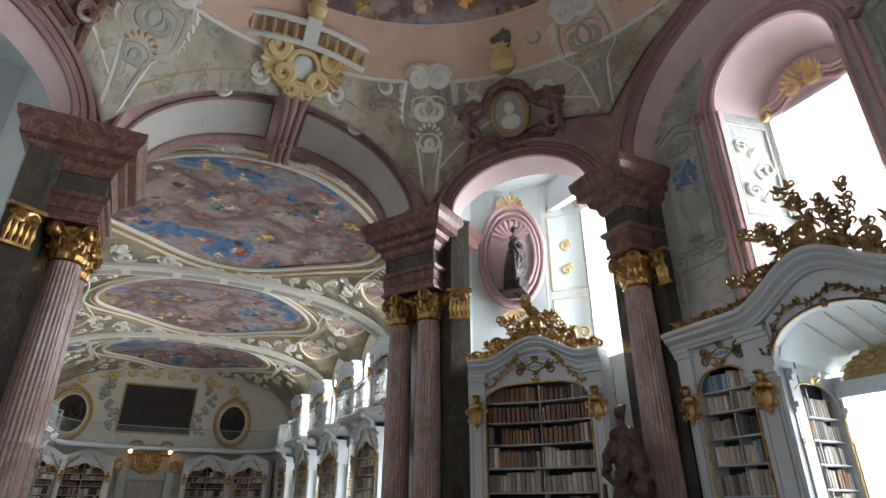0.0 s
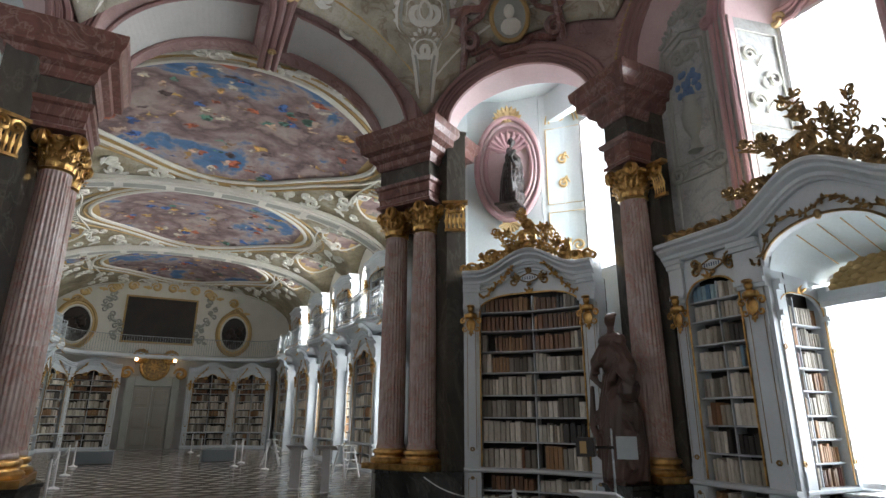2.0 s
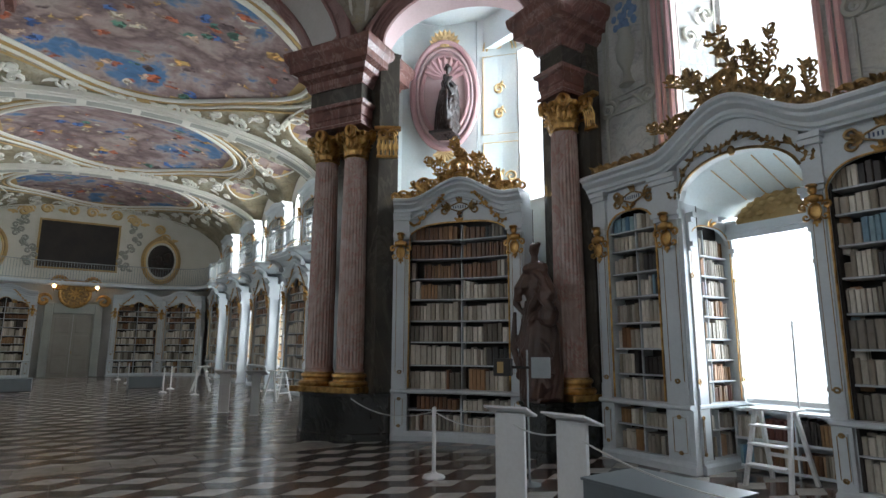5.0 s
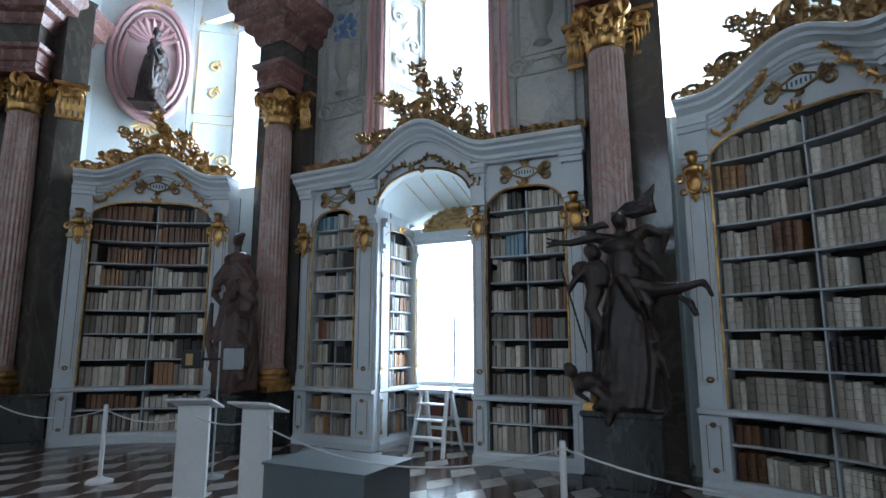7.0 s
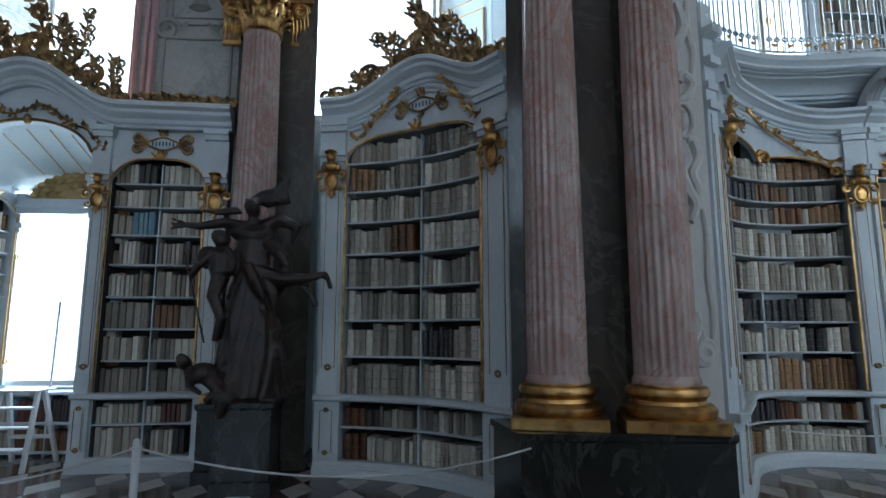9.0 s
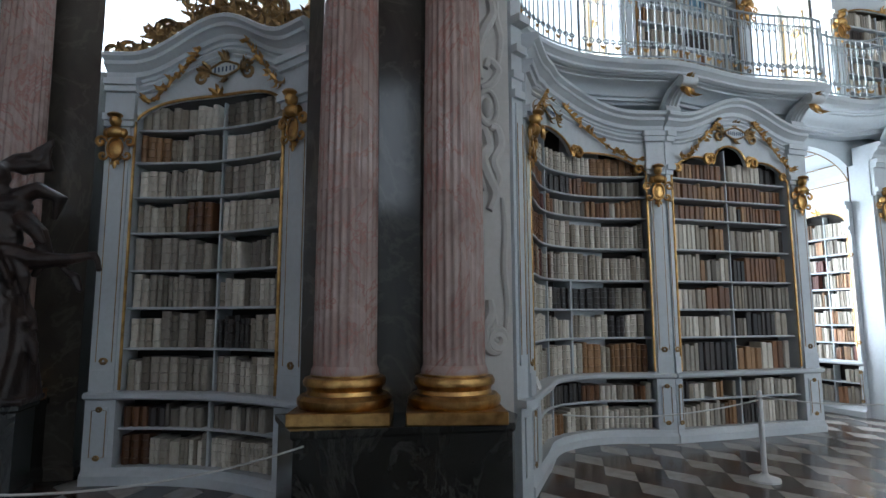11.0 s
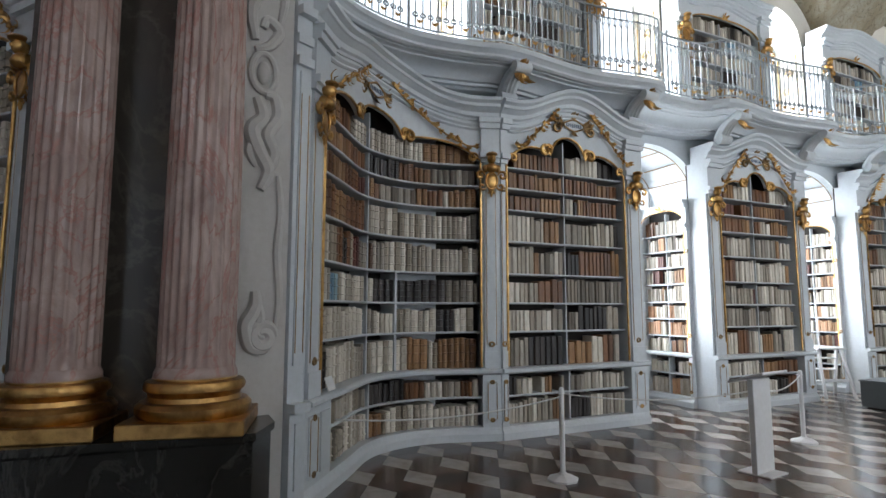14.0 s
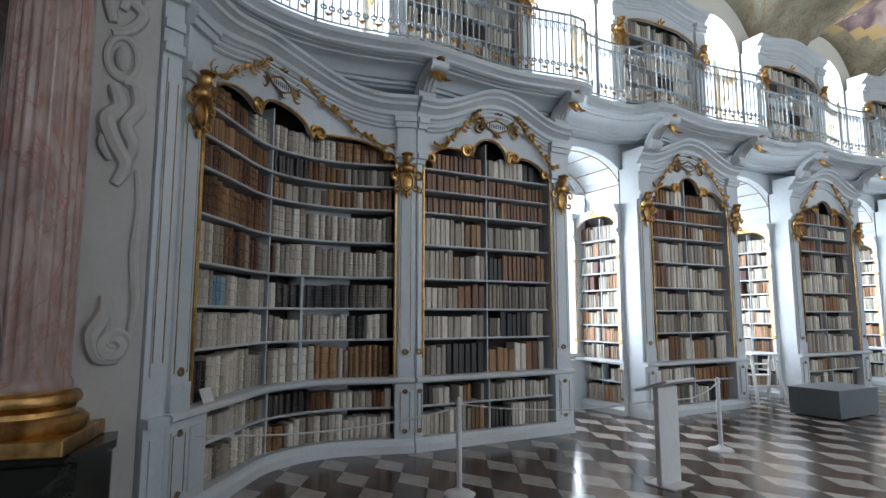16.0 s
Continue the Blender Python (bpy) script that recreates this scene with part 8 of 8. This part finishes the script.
    for k in (-1, 1):
        bm = bmesh.new()
        x0, x1 = (k * 0.01, k * 0.94)
        box(bm, (min(x0, x1), 0.05, 0.01), (max(x0, x1), 0.10, 3.34))
        for z0, z1 in ((0.2, 1.0), (1.15, 2.2), (2.35, 3.15)):
            box(bm, (min(k * 0.14, k * 0.80), 0.03, z0), (max(k * 0.14, k * 0.80), 0.05, z1), None, 0.01)
        part("door_leaf", bm, M_DOOR, r, "grey panelled door leaf")
    bm = bmesh.new()
    blob(bm, (0.06, 0.02, 1.3), (0.03, 0.03, 0.08), 8)
    part("door_handle", bm, M_DULLGOLD, r)
    # clock and its two lamps
    r = thing("clock", "round gilded clock with scrolls above the door", "clock", "", (0.58, y - 0.3, 4.42))
    r.scale = (1.5, 1.0, 1.5)
    bm = bmesh.new()
    bmesh.ops.create_cone(bm, segments=32, radius1=0.46, radius2=0.46, depth=0.08, cap_ends=True, matrix=Matrix.Rotation(math.pi / 2, 4, "X"))
    part("clock_face", bm, M_DULLGOLD, r, "dull gilded dial")
    bm = bmesh.new()
    tube(bm, [(0.47 * math.cos(q), -0.04, 0.47 * math.sin(q)) for q in np.linspace(0, 6.2832, 33)[:-1]], 0.05, 6, True)
    for i in range(12):
        q = i * 0.5236
        blob(bm, (0.36 * math.cos(q), -0.05, 0.36 * math.sin(q)), (0.035, 0.02, 0.05), 6)
    for i in range(8):
        q = i * 0.785
        leaf(bm, Matrix.Translation((0, -0.05, 0)) @ Matrix.Rotation(q, 4, "Y"), 0.26, 0.07)
    for k in (-1, 1):
        scroll(bm, Matrix.Translation((k * 0.75, -0.05, 0.35)), 0.5, 1.5, 0.06, k)
        scroll(bm, Matrix.Translation((k * 0.7, -0.05, -0.25)), 0.42, 1.3, 0.05, -k)
    part("clock_ornament", bm, M_GOLD, r, "gilded rim, numerals and scrolls", True)
    for k in (-1, 1):
        r = thing("wall_lamp", "small warm lit lamp beside the clock", "lamp", "lamps at the clock", (0.58 + k * 0.98, y - 0.55, 4.78))
        bm = bmesh.new()
        blob(bm, (0, 0, 0), (0.085, 0.085, 0.085), 12)
        part("bulb", bm, M_LAMP, r, "glowing warm bulb", True)
        bm = bmesh.new()
        lathe(bm, [(0.09, -0.10), (0.05, -0.14), (0.03, -0.2)], 12)
        tube(bm, [(0, 0, -0.2), (0, 0.2, -0.26), (0, 0.5, -0.22)], 0.02, 6)
        part("lamp_arm", bm, M_DULLGOLD, r, "", True)


end_wall()


# ---------- oval niche with a dark figure ----------
def niche_figure():
    m = Line([(6.45, 10.6), (7.45, 9.85)], (5.5, 8))
    root = thing("oval_medallion", "rose-coloured oval shell niche with raised mouldings", "relief", "", (6.95, 10.2, 7.15))
    inv = root.matrix_world.inverted()
    c = m.length / 2
    for nm, k, r, o, mat in (("outer_moulding", 1.0, 0.07, 0.08, M_ROSE), ("middle_moulding", 0.86, 0.035, 0.10, M_ROSELIGHT), ("inner_moulding", 0.74, 0.06, 0.07, M_ROSE)):
        bm = bmesh.new()
        tube(bm, [m.at(c + 0.10 + 0.74 * k * math.cos(q), o, 7.38 + 1.30 * k * math.sin(q)) for q in np.linspace(0, 6.2832, 41)[:-1]], r, 8, True)
        part(nm, bm, mat, root, "", True).matrix_parent_inverse = inv
    bm = bmesh.new()
    bm.faces.new([bm.verts.new(m.at(c + 0.10 + 0.72 * math.cos(q), 0.04, 7.38 + 1.28 * math.sin(q))) for q in np.linspace(0, 6.2832, 41)[:-1]])
    part("niche_ground", bm, M_ROSELIGHT, root).matrix_parent_inverse = inv
    bm = bmesh.new()
    for i in range(9):
        leaf(bm, m.stand(c + 0.10, 0.05, 7.80) @ Matrix.Rotation((i - 4) * 0.33, 4, "Y"), 0.55, 0.16, 0.2)
    part("shell_ribs", bm, M_ROSE, root, "rose shell ribs", True).matrix_parent_inverse = inv
    bm = bmesh.new()
    for i in range(9):
        leaf(bm, m.stand(c + 0.10, 0.06, 8.62) @ Matrix.Rotation((i - 4) * 0.35, 4, "Y"), 0.40, 0.15, 0.3)
    for k in (-1, 1):
        scroll(bm, m.stand(c + 0.10 + k * 0.2, 0.08, 8.72), 0.25, 1.4, 0.04, k)
    part("ochre_shell", bm, M_OCHRELIGHT, root, "ochre shell crowning the oval", True).matrix_parent_inverse = inv
    bm = bmesh.new()
    for i in range(7):
        leaf(bm, m.stand(c + 0.10, 0.06, 6.04) @ Matrix.Rotation(3.14 + (i - 3) * 0.35, 4, "Y"), 0.34, 0.14, 0.3)
    part("ochre_leaf", bm, M_OCHRELIGHT, root, "ochre leaves under the oval", True).matrix_parent_inverse = inv


def draped_figure(name, at, h, rz, label, pose_="reach", seed=1, mat=None, wide=1.35):
    """A carved draped figure as one mesh."""
    g = random.Random(seed)
    bm = bmesh.new()
    H = h
    # folds of the robe
    for i in range(16):
        a_ = i * 0.393
        r0, r1 = 0.16 * H / 2, 0.085 * H / 2
        pts = [(r0 * math.cos(a_) * (1.25 + 0.2 * math.sin(3 * a_)), r0 * math.sin(a_) * 1.1, 0.02 * H), (r0 * 1.15 * math.cos(a_ + 0.15), r0 * math.sin(a_ + 0.15), 0.20 * H),
               (r0 * 0.95 * math.cos(a_ + 0.4) - 0.02, r0 * 0.85 * math.sin(a_ + 0.4), 0.38 * H), (r1 * math.cos(a_ + 0.7) - 0.03, r1 * math.sin(a_ + 0.7), 0.58 * H)]
        tube(bm, pts, [g.uniform(0.035, 0.06) * H / 2, 0.045 * H / 2, 0.04 * H / 2, 0.035 * H / 2], 7)
    blob(bm, (0, 0, 0.28 * H), (0.13 * H / 2, 0.12 * H / 2, 0.28 * H), 12)
    blob(bm, (-0.02, -0.02, 0.66 * H), (0.13 * H / 2, 0.10 * H / 2, 0.13 * H), 12)
    blob(bm, (-0.02, -0.03, 0.77 * H), (0.17 * H / 2, 0.09 * H / 2, 0.05 * H), 10)
    tube(bm, [(-0.02, -0.03, 0.78 * H), (-0.03, -0.05, 0.86 * H)], 0.04 * H / 2, 8)
    blob(bm, (-0.03, -0.06, 0.89 * H), (0.06 * H / 2, 0.07 * H / 2, 0.045 * H), 12)
    for i in range(7):
        blob(bm, (-0.03 + g.uniform(-0.05, 0.05), -0.03 + g.uniform(-0.03, 0.06), 0.92 * H + g.uniform(-0.03, 0.03)), (0.03, 0.03, 0.03), 6)
    S_ = 0.038 * H / 2
    if pose_ == "reach":
        tube(bm, [(-0.05, -0.03, 1.84), (-0.24, -0.08, 1.88), (-0.48, -0.12, 1.83), (-0.66, -0.13, 1.85)], [S_ * 1.7, S_ * 1.3, S_, S_ * 0.7], 8)
        for dz in (-0.03, 0, 0.03):
            tube(bm, [(-0.65, -0.13, 1.85 + dz), (-0.76, -0.14, 1.85 + dz * 1.8)], 0.014, 5)
        tube(bm, [(-0.12, -0.1, 2.02), (-0.28, -0.12, 1.98), (-0.46, -0.12, 2.00)], [0.05, 0.035, 0.02], 7)
        # streaming hair and lifted drapery
        for i in range(4):
            tube(bm, [(-0.02 + 0.03 * i, 0.0, 2.12), (0.04 + 0.04 * i, 0.02, 2.24 - 0.03 * i), (0.14 + 0.04 * i, 0.0, 2.26 - 0.04 * i), (0.27 - 0.01 * i, -0.02, 2.44 - 0.06 * i)], [0.06, 0.05, 0.035, 0.012], 6)
        tube(bm, [(0.05, 0, 1.86), (0.20, -0.02, 1.93), (0.34, 0.0, 1.86), (0.30, 0.02, 1.66)], [0.09, 0.08, 0.06, 0.02], 8)
        tube(bm, [(0.08, 0, 1.70), (0.24, -0.04, 1.52), (0.28, 0.0, 1.32), (0.20, 0.02, 1.12)], [0.07, 0.07, 0.05, 0.02], 8)
        # bent legs with feet
        tube(bm, [(0.02, -0.05, 1.34), (0.26, -0.10, 1.26), (0.52, -0.10, 1.28), (0.68, -0.10, 1.33)], [0.11, 0.085, 0.05, 0.035], 8)
        tube(bm, [(0.66, -0.10, 1.33), (0.72, -0.14, 1.27), (0.75, -0.18, 1.17)], [0.04, 0.035, 0.02], 7)
        tube(bm, [(0.40, -0.06, 1.20), (0.56, -0.10, 1.12), (0.60, -0.14, 0.98)], [0.03, 0.035, 0.025], 7)
        tube(bm, [(-0.59, -0.2, 1.54), (-0.46, -0.2, 1.10), (-0.31, -0.2, 0.60)], 0.013, 6)
        # child beside the robe, small crouching figure at its foot
        blob(bm, (-0.26, -0.14, 1.70), (0.085, 0.085, 0.095), 10)
        blob(bm, (-0.25, -0.10, 1.44), (0.13, 0.12, 0.20), 10)
        blob(bm, (-0.38, -0.06, 1.50), (0.11, 0.06, 0.13), 10)
        tube(bm, [(-0.24, -0.12, 1.30), (-0.30, -0.16, 1.08), (-0.20, -0.16, 0.85), (-0.24, -0.16, 0.62)], [0.09, 0.07, 0.05, 0.03], 8)
        tube(bm, [(-0.30, -0.14, 1.56), (-0.44, -0.18, 1.38), (-0.50, -0.2, 1.28)], [0.05, 0.04, 0.03], 7)
        blob(bm, (-0.54, -0.2, 0.42), (0.075, 0.075, 0.085), 10)
        blob(bm, (-0.36, -0.14, 0.30), (0.16, 0.11, 0.11), 10)
        tube(bm, [(-0.50, -0.16, 0.34), (-0.44, -0.2, 0.18), (-0.32, -0.2, 0.10)], [0.05, 0.04, 0.03], 7)
        tube(bm, [(-0.30, -0.14, 0.26), (-0.18, -0.2, 0.12), (-0.30, -0.22, 0.02)], [0.07, 0.05, 0.03], 7)
    else:
        tube(bm, [(-0.12, -0.03, 0.76 * H), (-0.25, -0.12, 0.66 * H), (-0.16, -0.22, 0.58 * H)], [S_ * 1.3, S_ * 1.1, S_ * 0.8], 8)
        tube(bm, [(0.10, -0.03, 0.76 * H), (0.24, -0.06, 0.64 * H), (0.22, -0.14, 0.50 * H)], [S_ * 1.3, S_ * 1.1, S_ * 0.8], 8)
        tube(bm, [(-0.30, -0.12, 0.52 * H), (-0.36, -0.10, 0.30 * H), (-0.25, -0.1, 0.14 * H), (-0.1, -0.1, 0.03 * H)], [0.03, 0.05, 0.05, 0.04], 7)
        for i in range(9):
            blob(bm, (g.uniform(-0.22, 0.22), -0.08, H * g.uniform(0.05, 0.7)), (0.12, 0.12, 0.17), 8)
        for i in range(12):
            z_, k_ = H * g.uniform(0.12, 0.68), g.choice((-1, 1))
            tube(bm, [(k_ * 0.06, -0.12, z_ + 0.2), (k_ * 0.20, -0.15, z_ + 0.05), (k_ * g.uniform(0.22, 0.32), -0.12, z_ - 0.12), (k_ * 0.14, -0.14, z_ - 0.28)], [0.03, 0.05, 0.045, 0.015], 7)
    for i in range(26):
        z = H * g.uniform(0.06, 0.74)
        a_ = g.uniform(0, 6.28)
        R = 0.10 + 0.08 * (1 - z / H)
        p = Vector((R * math.cos(a_), R * math.sin(a_) * 0.8 - 0.03, z))
        d = Vector((g.uniform(-0.16, 0.16), g.uniform(-0.08, 0.02), -g.uniform(0.15, 0.42)))
        tube(bm, [p, p + d * 0.5 + Vector((0.04 * math.cos(a_), -0.03, 0)), p + d], [0.045, 0.055, 0.02], 7)
    box(bm, (-0.26, -0.22, -0.0), (0.26, 0.22, 0.05))
    ob = part(name, bm, mat or M_BRONZE, None, label, True, "statue")
    ob.matrix_world = pose(*at, 0, 0, rz)
    for v_ in ob.data.vertices:
        swell = 0.72 + 0.52 * math.sin(math.pi * min(1.0, max(0.0, v_.co.z / H))) if pose_ == "still" and H > 2 else 1.0
        core = abs(v_.co.x) < 0.3
        v_.co.x *= wide if core else 1.0 + (wide - 1) * 0.3 / abs(v_.co.x)
        v_.co.x *= swell
        v_.co.y *= 1.0 + (wide - 1) * 0.7
        n_ = noise.noise(v_.co * 6.0 + Vector((seed, 0, 0)))
        v_.co.x += 0.05 * n_
        v_.co.y += 0.05 * noise.noise(v_.co * 5.0 + Vector((0, seed, 9)))
    rm = ob.modifiers.new("remesh", "REMESH")
    rm.mode, rm.voxel_size, rm.use_smooth_shade = "VOXEL", 0.016, True
    return ob


niche_figure()
draped_figure("statue", (6.87, 9.88, 6.26), 1.80, 38, "dark standing draped figure before a rose oval niche", "still", 5, M_BRONZE)
slab("statue_pedestal", [(6.30, 0.42), (6.775, 0.42), (6.775, 1.02), (6.30, 1.02)], 0, 0.90, M_DARKMARBLE, "dark veined marble statue pedestal", "pedestal", 0.012)
draped_figure("statue", (6.50, 0.72, 0.90), 2.3, -90, "dark bronze-coloured carved figure group reaching out with one arm", "reach", 2, None, 1.3)
slab("statue_pedestal", [(6.30, 6.35), (6.775, 6.35), (6.775, 6.95), (6.30, 6.95)], 0, 0.83, M_DARKMARBLE, "dark veined marble statue pedestal", "pedestal", 0.012)
draped_figure("statue", (6.52, 6.66, 0.83), 2.7, -90, "dark brown carved draped statue on a marble pedestal", "still", 3, M_BROWNWOOD, 1.2)


# ---------- posts, cords, stands ----------
def make_post():
    root = thing("rope_post", "slim white barrier post on an octagonal foot", "barrier post", "barrier posts")
    bm = bmesh.new()
    lathe(bm, [(0.15, 0.0), (0.155, 0.02), (0.13, 0.035), (0.05, 0.06), (0.035, 0.075)], 8, (0, 0), 0.39)
    part("foot", bm, M_STAND, root, "white octagonal foot")
    bm = bmesh.new()
    lathe(bm, [(0.026, 0.07), (0.026, 0.865), (0.020, 0.885), (0.008, 0.89)], 16)
    part("post_shaft", bm, M_STAND, root, "", True)
    bm = bmesh.new()
    tube(bm, [(0.034 * math.cos(q), 0.034 * math.sin(q), 0.83) for q in np.linspace(0, 6.2832, 13)[:-1]], 0.006, 5, True)
    part("cord_ring", bm, M_STAND, root)
    return root


def lectern(x, y, rz, label, h=0.95, w=0.34):
    root = thing("lectern", label, "lectern", "information stands", (x, y, 0), rz)
    bm = bmesh.new()
    box(bm, (-w / 2, -0.03, 0.015), (w / 2, 0.03, h), None, 0.006)
    part("upright", bm, M_STAND, root, "flat white upright")
    bm = bmesh.new()
    box(bm, (-w / 2, -0.18, 0), (w / 2, 0.16, 0.015), None, 0.003)
    part("base_plate", bm, M_STAND, root)
    bm = bmesh.new()
    box(bm, (-0.25, -0.20, -0.012), (0.25, 0.18, 0.012), pose(0, 0, h + 0.02, 18), 0.004)
    part("reading_board", bm, M_STAND, root, "slightly tilted white board")
    return root


def cord(a_, b_, sag=0.12, za=0.83, zb=0.83, posts=True):
    bm = bmesh.new()
    A_, B_ = Vector((*a_, za)), Vector((*b_, zb))
    pts = [A_.lerp(B_, t) - Vector((0, 0, 4 * sag * t * (1 - t))) for t in np.linspace(0, 1, 15)]
    tube(bm, pts, 0.008, 6)
    part("barrier_cord", bm, M_ROPE, None, "thin off-white cord hanging between barrier posts", True, "cord")


post = make_post()
for i, (x, y) in enumerate(((4.37, 6.42), (4.45, 0.92), (5.2, -6.45), (5.17, -10.15), (-1.41, 14.82), (-1.57, 17.84), (-1.66, 21.56), (-1.73, 25.02), (-1.21, 32.6), (2.86, 29.4), (2.68, 32.4), (4.2, 33.0), (3.41, 22.88), (3.91, 24.6), (4.18, 21.2))):
    (copy_thing(post, pose(x, y, 0)) if i else None)
post.location = (4.37, 6.42, 0)
lectern(4.42, 4.95, 118, "white information stand with a tilted board beside the cord")
lectern(4.47, 4.08, 100, "white information stand with a level reading board")
lectern(4.52, -8.45, 98, "white information stand on the chequered floor")
cord((4.60, 9.50), (4.37, 6.42), 0.16, 0.75)
cord((4.37, 6.42), (4.42, 5.00), 0.10)
cord((4.42, 4.9), (4.47, 4.14), 0.06)
cord((4.47, 4.02), (4.45, 0.92), 0.26, 0.80)
cord((4.45, 0.92), (4.80, -1.9), 0.20, 0.83, 0.72)
cord((5.10, -4.15), (5.2, -6.45), 0.08, 0.78, 0.80)
cord((5.2, -6.45), (4.52, -8.4), 0.08)
cord((4.52, -8.5), (5.17, -10.15), 0.08)
for p_, q_ in (((-1.41, 14.82), (-1.57, 17.84)), ((-1.57, 17.84), (-1.66, 21.56)), ((-1.66, 21.56), (-1.73, 25.02)), ((2.68, 32.4), (2.86, 29.4)), ((3.41, 22.88), (3.91, 24.6)), ((4.18, 21.2), (3.90, 15.5))):
    cord(p_, q_, 0.14)
lectern(3.80, 15.40, 150, "white information stand with a tilted board in the long hall", 0.98, 0.26)
lectern(4.30, 14.40, 150, "grey-white information stand near the marble pedestal in the long hall", 1.0, 0.20)
bench = thing("display_case", "low matt grey rectangular display plinth", "plinth", "", (4.80, 3.30, 0))
bm = bmesh.new()
box(bm, (-0.40, -0.60, 0.02), (0.40, 0.60, 0.44), None, 0.006)
part("plinth_body", bm, M_GREYBOX, bench, "matt grey body")
bm = bmesh.new()
box(bm, (-0.415, -0.615, 0.44), (0.415, 0.615, 0.465), None, 0.004)
part("plinth_top", bm, M_GREYBOX, bench, "grey glass-smooth top")
bm = bmesh.new()
box(bm, (-0.33, -0.55, 0.0), (0.33, 0.55, 0.02))
part("shadow_base", bm, M_BLACK, bench)
b2 = copy_thing(bench, pose(5.95, -14.2, 0))
for x_, y_ in ((-1.15, 26.3), (3.14, 25.9)):
    copy_thing(bench, pose(x_, y_, 0, 0, 0, 90))

# two-sided device on a thin pole
dev = thing("display_stand", "thin grey pole carrying two small square panels", "stand", "", (5.16, 5.47, 0), -50)
bm = bmesh.new()
lathe(bm, [(0.14, 0), (0.14, 0.012), (0.02, 0.03), (0.012, 0.04), (0.012, 1.62), (0.006, 1.63)], 16)
part("pole", bm, M_IRON, dev, "thin grey pole", True)
bm = bmesh.new()
box(bm, (0.05, -0.02, 1.28), (0.29, 0.02, 1.54), None, 0.006)
part("grey_panel", bm, M_IRON, dev, "small grey square panel")
bm = bmesh.new()
box(bm, (-0.42, -0.10, 1.30), (-0.20, 0.10, 1.52), None, 0.01)
part("black_box", bm, M_BLACK, dev, "small black box")
bm = bmesh.new()
box(bm, (-0.37, -0.105, 1.34), (-0.29, -0.101, 1.48))
part("gold_label", bm, M_OCHRE, dev, "small ochre label")
bm = bmesh.new()
tube(bm, [(-0.2, 0, 1.41), (0.03, 0, 1.41)], 0.02, 6)
part("joint", bm, M_BLACK, dev)

# library steps in the window bay
st = thing("library_steps", "white-painted wooden folding library steps", "step ladder", "", (7.72, 3.75, 0), -90)
for k in (-1, 1):
    for nm, y0, y1 in (("front_leg", -0.32, -0.06), ("rear_leg", 0.34, 0.06)):
        bm = bmesh.new()
        box(bm, (-0.022, -0.03, 0), (0.022, 0.03, 0.90), None, 0.004)
        for v_ in bm.verts:
            f = v_.co.z / 0.90
            v_.co.y += y0 + (y1 - y0) * f
            v_.co.x += k * (0.27 - 0.06 * f)
        part(nm, bm, M_STAND, st)
for z in (0.24, 0.48, 0.70):
    bm = bmesh.new()
    yy = -0.32 + 0.26 * z / 0.90
    box(bm, (-0.23, yy - 0.10, z), (0.23, yy + 0.06, z + 0.024), None, 0.004)
    part("tread", bm, M_STAND, st)
bm = bmesh.new()
box(bm, (-0.27, -0.20, 0.90), (0.27, 0.20, 0.925), None, 0.005)
part("top_board", bm, M_STAND, st)
bm = bmesh.new()
tube(bm, [(0.22, 0.15, 0.925), (0.24, 0.15, 2.0)], 0.012, 6)
part("grab_pole", bm, M_STAND, st, "tall thin hand pole")
bm = bmesh.new()
box(bm, (-0.24, 0.21, 0.30), (0.24, 0.24, 0.345))
part("rear_brace", bm, M_STAND, st)

for x_, y_, a_ in ((7.35, -14.45, 60), (5.9, 17.7, 20), (4.7, 22.9, 75)):
    copy_thing(st, pose(x_, y_, 0, 0, 0, a_))

# small white card on the ledge of the concave case
cl = Line(C1, (2, -7))
bm = bmesh.new()
box(bm, (-0.09, -0.003, 0), (0.09, 0.003, 0.13), cl.stand(0.62, 0.03, 0.902) @ pose(0, 0, 0, -20))
part("card", bm, M_STAND, None, "small white text card leaning on the ledge", False, "card")


floor_tiles()
